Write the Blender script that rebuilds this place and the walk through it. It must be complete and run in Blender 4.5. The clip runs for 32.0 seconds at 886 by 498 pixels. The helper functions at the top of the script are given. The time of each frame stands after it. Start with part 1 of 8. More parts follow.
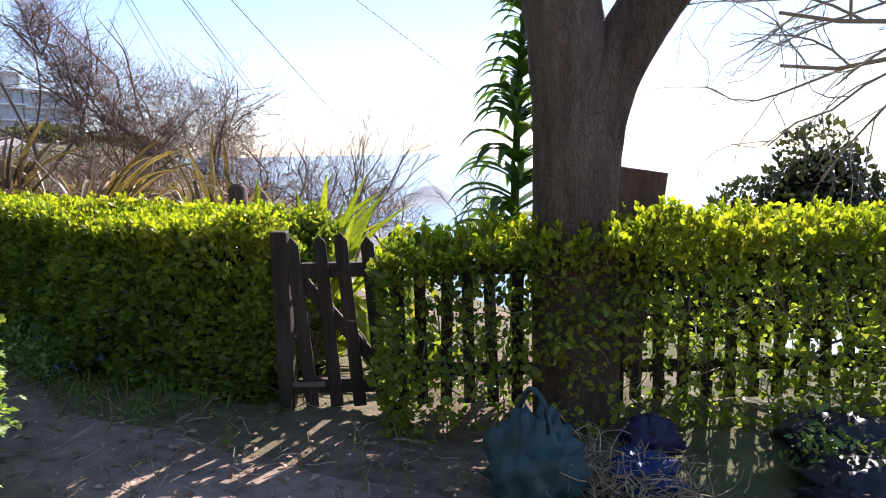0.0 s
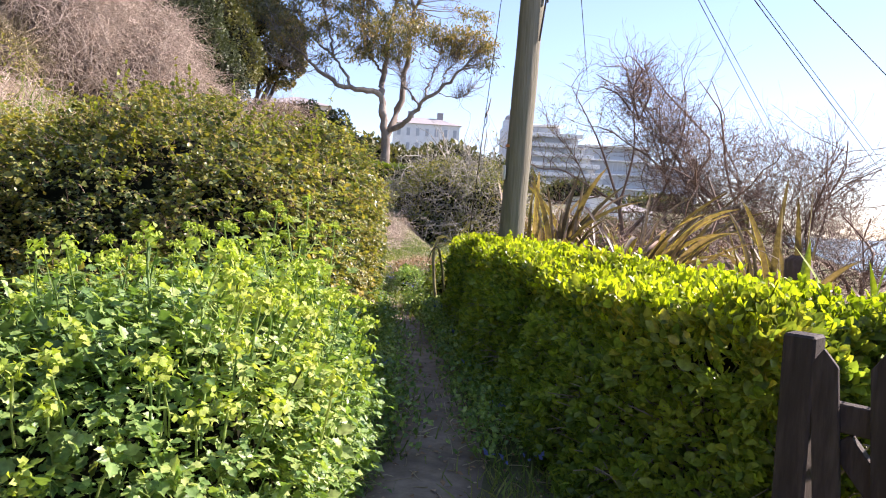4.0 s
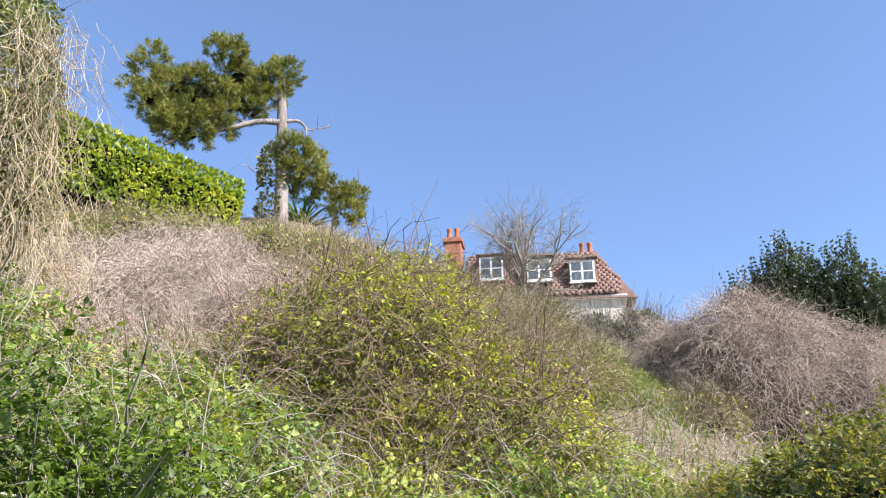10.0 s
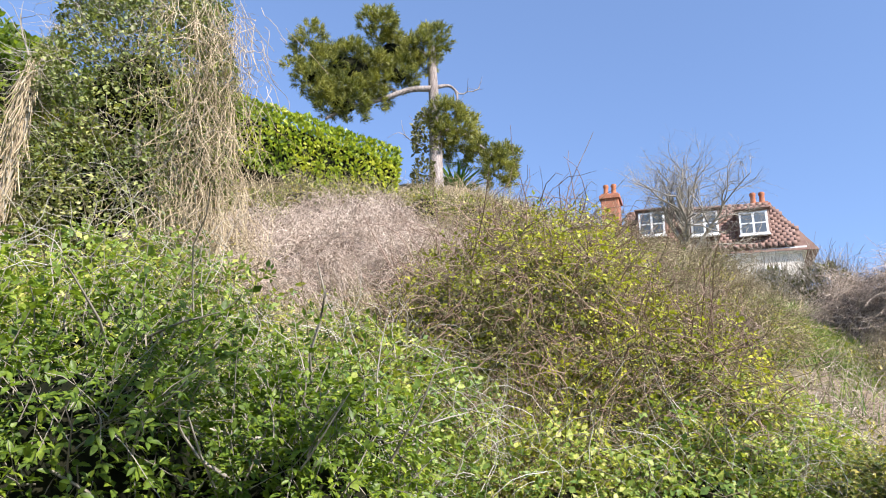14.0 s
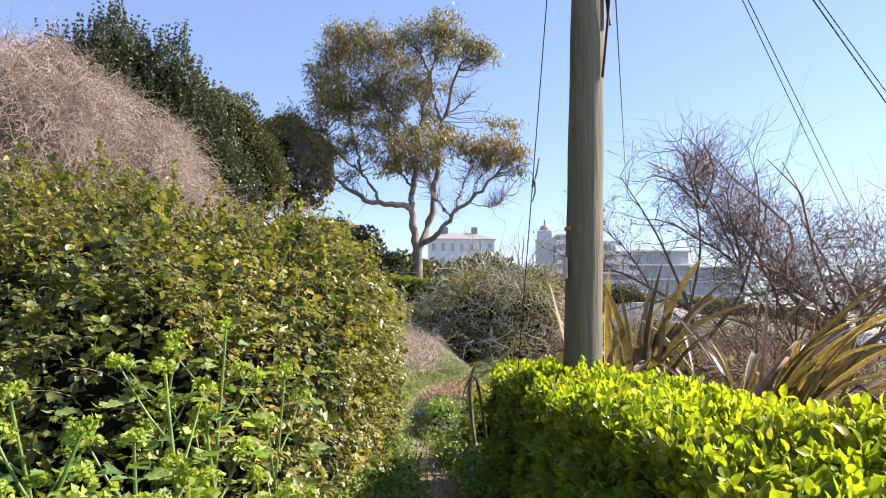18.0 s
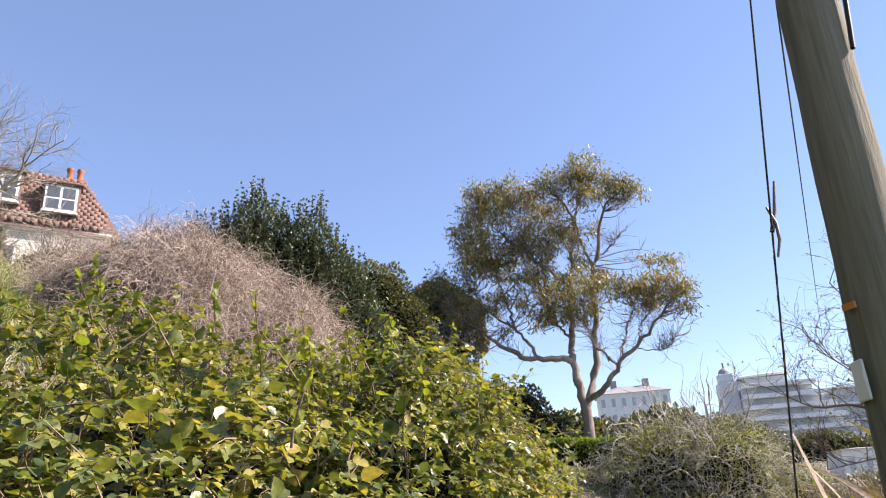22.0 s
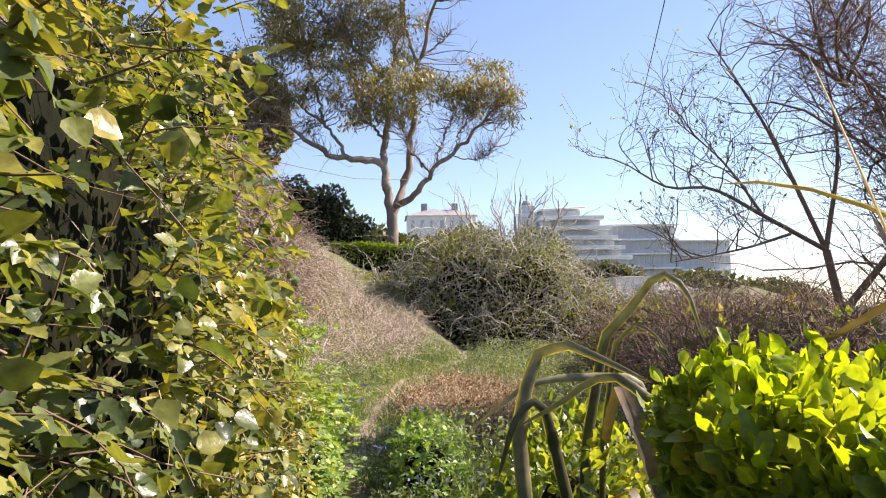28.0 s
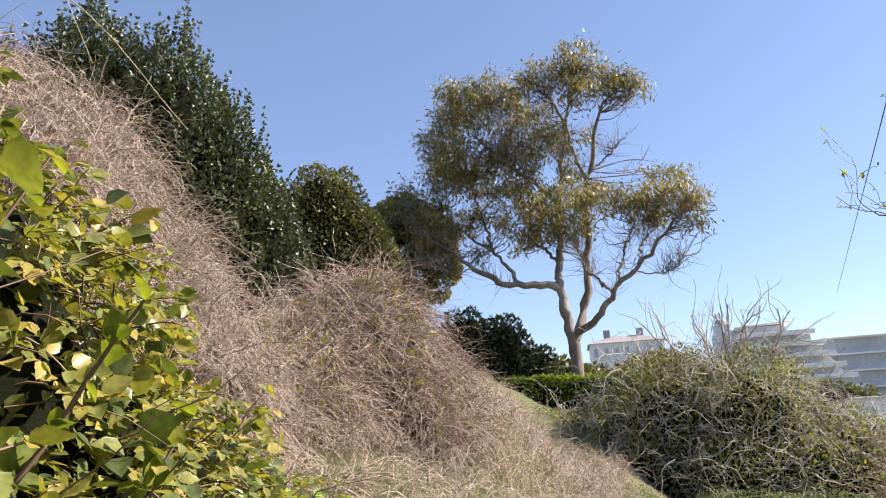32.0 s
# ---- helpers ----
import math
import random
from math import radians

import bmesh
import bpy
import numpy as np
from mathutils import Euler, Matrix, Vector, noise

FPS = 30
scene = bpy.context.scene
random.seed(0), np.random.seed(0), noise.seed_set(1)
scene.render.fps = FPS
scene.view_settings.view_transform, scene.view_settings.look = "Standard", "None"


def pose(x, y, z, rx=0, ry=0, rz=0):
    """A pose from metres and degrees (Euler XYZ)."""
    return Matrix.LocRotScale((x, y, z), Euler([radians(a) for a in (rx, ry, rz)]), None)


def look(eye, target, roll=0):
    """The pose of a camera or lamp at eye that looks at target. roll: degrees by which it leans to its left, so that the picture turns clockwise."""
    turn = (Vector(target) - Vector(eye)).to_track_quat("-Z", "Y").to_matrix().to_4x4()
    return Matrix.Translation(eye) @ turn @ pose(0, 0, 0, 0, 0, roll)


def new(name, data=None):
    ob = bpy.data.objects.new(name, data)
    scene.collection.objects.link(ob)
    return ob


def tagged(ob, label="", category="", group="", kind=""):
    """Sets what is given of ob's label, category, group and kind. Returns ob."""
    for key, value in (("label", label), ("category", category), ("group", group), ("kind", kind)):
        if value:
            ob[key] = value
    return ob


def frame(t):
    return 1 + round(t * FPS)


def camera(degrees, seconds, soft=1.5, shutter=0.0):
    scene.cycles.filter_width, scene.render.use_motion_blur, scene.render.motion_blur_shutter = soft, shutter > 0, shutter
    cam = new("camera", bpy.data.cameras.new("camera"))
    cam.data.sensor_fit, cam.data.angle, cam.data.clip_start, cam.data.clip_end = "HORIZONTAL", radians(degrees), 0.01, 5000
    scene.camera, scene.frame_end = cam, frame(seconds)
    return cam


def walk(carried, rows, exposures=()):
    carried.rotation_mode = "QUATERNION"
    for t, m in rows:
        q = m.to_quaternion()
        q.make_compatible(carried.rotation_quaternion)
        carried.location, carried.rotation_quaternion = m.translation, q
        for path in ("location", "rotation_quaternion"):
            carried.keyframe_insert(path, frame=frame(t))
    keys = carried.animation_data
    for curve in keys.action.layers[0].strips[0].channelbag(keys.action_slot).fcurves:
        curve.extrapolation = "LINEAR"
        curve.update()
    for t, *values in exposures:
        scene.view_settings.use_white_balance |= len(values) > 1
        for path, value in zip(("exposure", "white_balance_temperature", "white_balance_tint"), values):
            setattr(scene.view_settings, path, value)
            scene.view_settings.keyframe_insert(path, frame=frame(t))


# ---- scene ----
cam = camera(65.1, 32.0, soft=1.1)
EXPOSURES = [(0.0, 1.3, 6250, 27), (2.0, 1.44, 6300, 26), (5.0, 1.64, 6650, 27), (7.0, 1.48, 6450, 22), (9.5, 1.3, 6050, 15), (13.5, 1.3, 6050, 15), (15.0, 1.38, 6350, 19), (18.0, 1.36, 6550, 22), (26.0, 1.33, 6750, 22), (29.0, 1.34, 7000, 21), (31.0, 1.2, 6850, 20), (32.0, 1.22, 6800, 19)]
PATH = [
    (0, (-1.688, -1.639, 1.626), (-0.101, -0.454, 1.342), -1.2),
    (0.5, (-1.509, -1.529, 1.606), (-0.108, -0.142, 1.270), 0.2),
    (1, (-1.379, -1.459, 1.591), (-0.132, 0.084, 1.340), -0.1),
    (1.5, (-1.184, -1.294, 1.580), (-0.112, 0.386, 1.415), -0.2),
    (2, (-0.985, -1.095, 1.548), (-0.130, 0.709, 1.431), -1.4),
    (2.5, (-0.908, -0.832, 1.528), (-0.211, 1.040, 1.428), -1.0),
    (4.5, (-0.253, -0.384, 1.470), (-0.322, 1.612, 1.361), 3.3),
    (5, (-0.258, -0.461, 1.482), (-0.726, 1.480, 1.358), 2.5),
    (5.5, (-0.265, -0.479, 1.487), (-1.005, 1.377, 1.395), 1.6),
    (6, (-0.259, -0.421, 1.482), (-0.965, 1.448, 1.392), 1.4),
    (6.5, (-0.250, -0.389, 1.497), (-0.870, 1.512, 1.504), -0.7),
    (7, (-0.277, -0.287, 1.524), (-1.057, 1.527, 1.842), -4.4),
    (7.5, (-0.286, -0.190, 1.470), (-1.345, 1.433, 1.964), -4.0),
    (8, (-0.207, 0.033, 1.491), (-1.466, 1.482, 2.051), -2.5),
    (8.5, (-0.148, 0.163, 1.519), (-1.481, 1.515, 2.145), -2.2),
    (9, (-0.164, 0.173, 1.511), (-1.503, 1.490, 2.200), -1.8),
    (9.5, (-0.152, 0.109, 1.521), (-1.498, 1.382, 2.273), -1.1),
    (10, (-0.154, 0.075, 1.520), (-1.536, 1.276, 2.325), -0.2),
    (10.5, (-0.155, 0.076, 1.517), (-1.580, 1.216, 2.337), 0.3),
    (11, (-0.170, 0.074, 1.515), (-1.636, 1.170, 2.322), 0.2),
    (11.5, (-0.166, 0.074, 1.496), (-1.698, 1.091, 2.283), 0.0),
    (12, (-0.185, 0.074, 1.508), (-1.812, 0.951, 2.272), -0.1),
    (12.5, (-0.221, 0.041, 1.517), (-1.931, 0.759, 2.265), 0.3),
    (13, (-0.232, 0.025, 1.511), (-1.989, 0.632, 2.248), 1.0),
    (13.5, (-0.228, 0.029, 1.494), (-1.983, 0.661, 2.216), 2.0),
    (14, (-0.171, 0.068, 1.471), (-1.838, 0.929, 2.165), 2.7),
    (14.5, (-0.170, 0.203, 1.484), (-1.560, 1.489, 2.126), 2.7),
    (15, (-0.139, 0.339, 1.479), (-1.197, 1.937, 2.048), 2.2),
    (15.5, (-0.174, 0.548, 1.400), (-0.896, 2.347, 1.890), 1.9),
    (17.5, (-0.090, 1.464, 1.473), (-0.031, 3.448, 1.714), 0.5),
    (18, (-0.051, 1.842, 1.524), (0.057, 3.826, 1.752), 0.1),
    (18.5, (-0.011, 2.085, 1.545), (0.121, 4.068, 1.771), -0.7),
    (19, (0.084, 2.314, 1.571), (0.217, 4.295, 1.806), -0.7),
    (19.5, (0.091, 2.481, 1.555), (0.216, 4.461, 1.808), 0.1),
    (20, (0.072, 2.875, 1.576), (0.180, 4.852, 1.856), 0.2),
    (20.5, (0.105, 3.259, 1.585), (0.162, 5.232, 1.907), -0.5),
    (21, (0.139, 3.544, 1.608), (0.100, 5.506, 1.994), -1.3),
    (21.5, (0.035, 3.563, 1.591), (-0.149, 5.471, 2.162), -2.1),
    (22, (0.004, 3.675, 1.596), (-0.311, 5.525, 2.288), -3.5),
    (22.5, (0.088, 3.858, 1.603), (-0.334, 5.684, 2.303), -3.2),
    (23, (0.145, 4.013, 1.623), (-0.341, 5.824, 2.319), -2.1),
    (23.5, (0.134, 4.161, 1.633), (-0.376, 5.964, 2.334), -1.3),
    (24, (0.126, 4.349, 1.625), (-0.374, 6.150, 2.336), -1.4),
    (24.5, (0.175, 4.562, 1.631), (-0.298, 6.376, 2.327), -1.4),
    (25, (0.242, 4.754, 1.624), (-0.152, 6.618, 2.233), -0.5),
    (25.5, (0.231, 4.996, 1.548), (-0.009, 6.927, 2.008), 0.8),
    (26, (0.265, 5.281, 1.540), (0.161, 7.255, 1.846), 1.2),
    (26.5, (0.291, 5.423, 1.548), (0.265, 7.410, 1.774), 1.2),
    (28.5, (0.206, 7.733, 1.233), (0.393, 9.716, 1.406), -1.5),
    (29, (0.176, 8.020, 1.228), (0.314, 10.005, 1.425), -2.4),
    (29.5, (0.222, 8.281, 1.231), (0.257, 10.260, 1.518), -4.0),
    (30, (0.357, 8.689, 1.336), (0.156, 10.591, 1.921), -6.9),
    (30.5, (0.378, 9.073, 1.379), (0.039, 10.863, 2.203), -7.9),
    (31, (0.314, 9.208, 1.456), (-0.052, 10.989, 2.288), -6.6),
    (31.5, (0.279, 9.344, 1.480), (-0.115, 11.150, 2.243), -4.9),
    (32, (0.215, 9.546, 1.509), (-0.103, 11.438, 2.077), -3.2),
]
walk(cam, [(t, look(eye, target, roll)) for t, eye, target, roll in PATH], EXPOSURES)

# ---- world and sun ----
SUN_AZ, SUN_EL = 78.0, 37.0
world = bpy.data.worlds.new("sky")
scene.world = world
world.use_nodes = True
wn = world.node_tree.nodes
sky = wn.new("ShaderNodeTexSky")
sky.sky_type, sky.sun_disc = "NISHITA", False
sky.sun_elevation, sky.sun_rotation = radians(SUN_EL), radians(SUN_AZ)
sky.air_density, sky.dust_density, sky.ozone_density, sky.altitude = 1.0, 0.05, 2.6, 30
wn["Background"].inputs["Strength"].default_value = 0.11
haze = wn.new("ShaderNodeMix")
haze.data_type = "RGBA"
haze.inputs[0].default_value = 0.32
haze.inputs[7].default_value = (1.0, 1.5, 2.6, 1)
world.node_tree.links.new(sky.outputs[0], haze.inputs[6])
world.node_tree.links.new(haze.outputs[2], wn["Background"].inputs["Color"])
sun_data = bpy.data.lights.new("sun", "SUN")
sun_data.energy, sun_data.angle, sun_data.color = 5.0, radians(0.55), (1.0, 0.94, 0.84)
sun = new("sun", sun_data)
sun_dir = Vector((math.sin(radians(SUN_AZ)) * math.cos(radians(SUN_EL)), math.cos(radians(SUN_AZ)) * math.cos(radians(SUN_EL)), math.sin(radians(SUN_EL))))
sun.matrix_world = look(tuple(sun_dir * 60), (0, 0, 0))

# ---- materials ----


def base_mat(name, rough=0.7, metal=0.0, spec=0.4):
    m = bpy.data.materials.new(name)
    m.use_nodes = True
    b = m.node_tree.nodes["Principled BSDF"]
    b.inputs["Roughness"].default_value, b.inputs["Metallic"].default_value = rough, metal
    b.inputs["Specular IOR Level"].default_value = spec
    return m, m.node_tree.nodes, m.node_tree.links, b


def ramp(nodes, cols):
    r = nodes.new("ShaderNodeValToRGB")
    e = r.color_ramp.elements
    while len(e) < len(cols):
        e.new(0.5)
    for i, c in enumerate(cols):
        e[i].position = i / (len(cols) - 1)
        e[i].color = (*c, 1)
    return r


def leaf_mat(name, cols, glow=0.35, rough=0.45, spec=0.4, single=False, fine=55.0):
    """Leaves that vary from one to the next and let light through."""
    m, n, l, b = base_mat(name, rough, 0, spec)
    geo = n.new("ShaderNodeNewGeometry")
    r = ramp(n, cols)
    noi = n.new("ShaderNodeTexNoise")
    noi.inputs["Scale"].default_value = 0.9
    l.new(geo.outputs["Position"], noi.inputs["Vector"])
    mix = n.new("ShaderNodeMath")
    mix.operation = "MULTIPLY_ADD"
    mix.inputs[1].default_value = 0.75
    if single:
        l.new(n.new("ShaderNodeObjectInfo").outputs["Random"], mix.inputs[0])
    else:
        l.new(geo.outputs["Random Per Island"], mix.inputs[0])
    sub = n.new("ShaderNodeMath")
    sub.operation = "MULTIPLY_ADD"
    sub.inputs[1].default_value, sub.inputs[2].default_value = 1.5, -0.62
    l.new(noi.outputs["Fac"], sub.inputs[0])
    l.new(sub.outputs[0], mix.inputs[2])
    l.new(mix.outputs[0], r.inputs[0])
    mot = n.new("ShaderNodeTexNoise")
    mot.inputs["Scale"].default_value, mot.inputs["Detail"].default_value = fine, 4
    l.new(geo.outputs["Position"], mot.inputs["Vector"])
    grey = n.new("ShaderNodeMapRange")
    grey.inputs[1].default_value, grey.inputs[2].default_value = 0.3, 0.7
    grey.inputs[3].default_value, grey.inputs[4].default_value = 0.66, 1.34
    l.new(mot.outputs["Fac"], grey.inputs[0])
    tint = n.new("ShaderNodeMix")
    tint.data_type, tint.blend_type = "RGBA", "MULTIPLY"
    tint.inputs[0].default_value = 1
    l.new(r.outputs[0], tint.inputs[6])
    l.new(grey.outputs[0], tint.inputs[7])
    r = tint
    l.new(r.outputs[2], b.inputs["Base Color"])
    bp = n.new("ShaderNodeBump")
    bp.inputs["Strength"].default_value, bp.inputs["Distance"].default_value = 0.35, 0.006
    l.new(mot.outputs["Fac"], bp.inputs["Height"])
    l.new(bp.outputs[0], b.inputs["Normal"])
    tr = n.new("ShaderNodeBsdfTranslucent")
    gain = n.new("ShaderNodeMix")
    gain.data_type, gain.blend_type = "RGBA", "MULTIPLY"
    gain.inputs[0].default_value = 1
    gain.inputs[7].default_value = (1.35, 1.4, 0.5, 1)
    l.new(r.outputs[2], gain.inputs[6])
    l.new(gain.outputs[2], tr.inputs["Color"])
    ms = n.new("ShaderNodeMixShader")
    ms.inputs[0].default_value = glow
    l.new(b.outputs[0], ms.inputs[1])
    l.new(tr.outputs[0], ms.inputs[2])
    l.new(ms.outputs[0], n["Material Output"].inputs["Surface"])
    return m


def plain_mat(name, cols, scale=3.0, rough=0.8, bump=0.0, stretch=(1, 1, 1), metal=0.0, spec=0.3, detail=6, island=0.0, bscale=None):
    """Two scales of noise over a colour ramp, with relief."""
    m, n, l, b = base_mat(name, rough, metal, spec)
    tc = n.new("ShaderNodeTexCoord")
    mp = n.new("ShaderNodeMapping")
    mp.inputs["Scale"].default_value = stretch
    l.new(tc.outputs["Object"], mp.inputs["Vector"])
    a = n.new("ShaderNodeTexNoise")
    a.inputs["Scale"].default_value, a.inputs["Detail"].default_value, a.inputs["Roughness"].default_value = scale, detail, 0.65
    l.new(mp.outputs[0], a.inputs["Vector"])
    c = n.new("ShaderNodeTexNoise")
    c.inputs["Scale"].default_value, c.inputs["Detail"].default_value = scale * 0.17, 3
    l.new(mp.outputs[0], c.inputs["Vector"])
    s = n.new("ShaderNodeMath")
    s.operation = "ADD"
    l.new(a.outputs["Fac"], s.inputs[0])
    l.new(c.outputs["Fac"], s.inputs[1])
    mr = n.new("ShaderNodeMapRange")
    mr.inputs[1].default_value, mr.inputs[2].default_value = 0.65, 1.35
    l.new(s.outputs[0], mr.inputs[0])
    last = mr.outputs[0]
    if island:
        geo = n.new("ShaderNodeNewGeometry")
        k = n.new("ShaderNodeMix")
        k.inputs[0].default_value = island
        l.new(last, k.inputs[2])
        l.new(geo.outputs["Random Per Island"], k.inputs[3])
        last = k.outputs[0]
    r = ramp(n, cols)
    l.new(last, r.inputs[0])
    l.new(r.outputs[0], b.inputs["Base Color"])
    if bump:
        bp = n.new("ShaderNodeBump")
        bp.inputs["Strength"].default_value, bp.inputs["Distance"].default_value = bump, 0.02
        l.new(a.outputs["Fac"], bp.inputs["Height"])
        l.new(bp.outputs[0], b.inputs["Normal"])
    return m


M_PRIVET = leaf_mat("privet_leaf", [(0.0806, 0.1259, 0.0272), (0.1788, 0.2268, 0.0404), (0.3228, 0.3418, 0.0497), (0.4852, 0.409, 0.0676)], 0.45, 0.38)
M_GOLDHEDGE = leaf_mat("golden_hedge_leaf", [(0.09, 0.14, 0.02), (0.19, 0.26, 0.03), (0.33, 0.38, 0.04), (0.48, 0.47, 0.05)], 0.4, 0.4)
M_PRIVETOLD = leaf_mat("old_privet_leaf", [(0.075, 0.13, 0.03), (0.15, 0.225, 0.045), (0.25, 0.32, 0.055), (0.36, 0.41, 0.07)], 0.52, 0.3)
M_PRIVETNEW = leaf_mat("new_privet_leaf", [(0.22, 0.3, 0.015), (0.36, 0.43, 0.02), (0.48, 0.5, 0.03)], 0.5, 0.4)
M_STRAW = leaf_mat("dry_grass", [(0.25, 0.2, 0.11), (0.4, 0.34, 0.2), (0.58, 0.5, 0.34)], 0.25, 0.7)
M_BRAMBLE = leaf_mat("bramble_leaf", [(0.048, 0.07, 0.026), (0.1, 0.13, 0.042), (0.19, 0.205, 0.055), (0.29, 0.265, 0.066), (0.42, 0.32, 0.09)], 0.34, 0.34)
M_NETTLE = leaf_mat("nettle_leaf", [(0.07, 0.135, 0.04), (0.14, 0.24, 0.065), (0.25, 0.35, 0.1), (0.38, 0.44, 0.14)], 0.36, 0.42)
M_WEED = leaf_mat("meadow_weed_leaf", [(0.07, 0.1, 0.06), (0.13, 0.165, 0.09), (0.21, 0.24, 0.12), (0.34, 0.33, 0.18)], 0.3, 0.55)
M_IVY = leaf_mat("ivy_leaf", [(0.068, 0.09, 0.032), (0.145, 0.18, 0.055), (0.24, 0.27, 0.08), (0.37, 0.36, 0.13)], 0.3, 0.45)
M_UMBEL = leaf_mat("umbel", [(0.22, 0.32, 0.05), (0.33, 0.42, 0.06), (0.42, 0.46, 0.1)], 0.4, 0.6)
M_ELDER = leaf_mat("elder_leaf", [(0.05, 0.088, 0.012), (0.12, 0.18, 0.022), (0.25, 0.305, 0.032)], 0.44, 0.46)
M_YELLOW = leaf_mat("young_leaf", [(0.16, 0.19, 0.02), (0.3, 0.32, 0.03), (0.48, 0.45, 0.042)], 0.4, 0.42)
M_MIXED = leaf_mat("undergrowth_leaf", [(0.0996, 0.1512, 0.0375), (0.2171, 0.2568, 0.0601), (0.3623, 0.348, 0.0901), (0.5074, 0.408, 0.1507)], 0.35, 0.55)
M_FRESH = leaf_mat("fresh_undergrowth_leaf", [(0.065, 0.12, 0.026), (0.15, 0.225, 0.045), (0.285, 0.33, 0.065), (0.45, 0.42, 0.11)], 0.38, 0.48)
M_GRASS = leaf_mat("grass_blade", [(0.085, 0.151, 0.0315), (0.17, 0.233, 0.0504), (0.312, 0.291, 0.101)], 0.3, 0.6)
M_DARKLEAF = leaf_mat("dark_leaf", [(0.034, 0.044, 0.024), (0.07, 0.086, 0.04), (0.13, 0.148, 0.066)], 0.15, 0.35)
M_OLIVELEAF = leaf_mat("olive_leaf", [(0.058, 0.07, 0.024), (0.115, 0.118, 0.042), (0.195, 0.175, 0.064)], 0.2, 0.5)
M_EUC = leaf_mat("gum_leaf", [(0.085, 0.098, 0.052), (0.155, 0.152, 0.07), (0.265, 0.215, 0.082), (0.4, 0.25, 0.085)], 0.3, 0.4)
M_PINE = leaf_mat("pine_needle", [(0.07, 0.085, 0.02), (0.155, 0.165, 0.032), (0.3, 0.28, 0.052)], 0.3, 0.5)
M_ECHIUM = leaf_mat("giant_bugloss_leaf", [(0.039, 0.104, 0.0195), (0.078, 0.169, 0.026), (0.13, 0.234, 0.039)], 0.35, 0.5, 0.4, True)
M_PHORM = leaf_mat("flax_leaf", [(0.0784, 0.0552, 0.0385), (0.1344, 0.1012, 0.055), (0.224, 0.1564, 0.099), (0.336, 0.23, 0.176)], 0.22, 0.48, 0.4, True, 25)
M_PHORMGREY = leaf_mat("old_flax_leaf", [(0.05, 0.055, 0.03), (0.1, 0.1, 0.06), (0.2, 0.18, 0.12), (0.36, 0.33, 0.26)], 0.22, 0.4, 0.4, True, 25)
M_PHORMY = leaf_mat("golden_flax_leaf", [(0.12, 0.18, 0.02), (0.25, 0.3, 0.03), (0.42, 0.4, 0.05)], 0.4, 0.45, 0.4, True)
M_PHORMEDGE = leaf_mat("flax_leaf_margin", [(0.2, 0.16, 0.04), (0.34, 0.28, 0.06), (0.46, 0.38, 0.1)], 0.4, 0.45, 0.4, True)
M_BLUEBELL = leaf_mat("bluebell", [(0.08, 0.1, 0.3), (0.14, 0.17, 0.45)], 0.3, 0.6)
M_LITTER = leaf_mat("dead_leaf", [(0.156, 0.0845, 0.0455), (0.312, 0.182, 0.104), (0.52, 0.377, 0.26)], 0.15, 0.7)
M_PINKTWIG = plain_mat("dead_bramble_stem", [(0.18, 0.132, 0.1), (0.385, 0.302, 0.238), (0.61, 0.525, 0.43)], 2.0, 0.75, island=0.7)
M_TANTWIG = plain_mat("dry_stem", [(0.204, 0.15, 0.09), (0.396, 0.312, 0.192), (0.6, 0.504, 0.336)], 2.0, 0.75, island=0.7)
M_OLIVETWIG = plain_mat("olive_twig", [(0.09, 0.075, 0.04), (0.18, 0.15, 0.08), (0.3, 0.25, 0.14)], 2.0, 0.75, island=0.7)
# far panes lightened so that their colour carries the distance haze
M_FARGLASS = plain_mat("haze_tinted_glass", [(0.36, 0.38, 0.4), (0.46, 0.48, 0.5)], 0.5, 0.3)
M_REDTWIG = plain_mat("winter_twig", [(0.11, 0.066, 0.046), (0.2, 0.13, 0.094), (0.31, 0.22, 0.165)], 2.0, 0.75, island=0.6)
M_GREYTWIG = plain_mat("grey_twig", [(0.13, 0.11, 0.085), (0.25, 0.22, 0.17), (0.38, 0.34, 0.28)], 2.0, 0.75, island=0.6)
M_PALETWIG = plain_mat("pale_twig", [(0.2, 0.18, 0.14), (0.36, 0.33, 0.27), (0.52, 0.48, 0.41)], 2.0, 0.75, island=0.6)
# near-black colour paints the shade seen through gaps between leaves
M_CORE = plain_mat("painted_inner_shade", [(0.005, 0.0065, 0.0035), (0.011, 0.012, 0.0065), (0.018, 0.017, 0.009)], 14, 0.95, bump=0.6, spec=0.05)
# stem colour darkened to paint in the depth shade between dead stems
M_COREPINK = plain_mat("dead_stem_shade_core", [(0.06, 0.043, 0.034), (0.13, 0.095, 0.075), (0.22, 0.165, 0.13)], 14, 0.95, bump=0.8)
M_BARK = plain_mat("furrowed_bark", [(0.0688, 0.05, 0.04), (0.15, 0.112, 0.09), (0.25, 0.2, 0.163)], 5, 0.9, bump=1.0, stretch=(3, 3, 0.55))


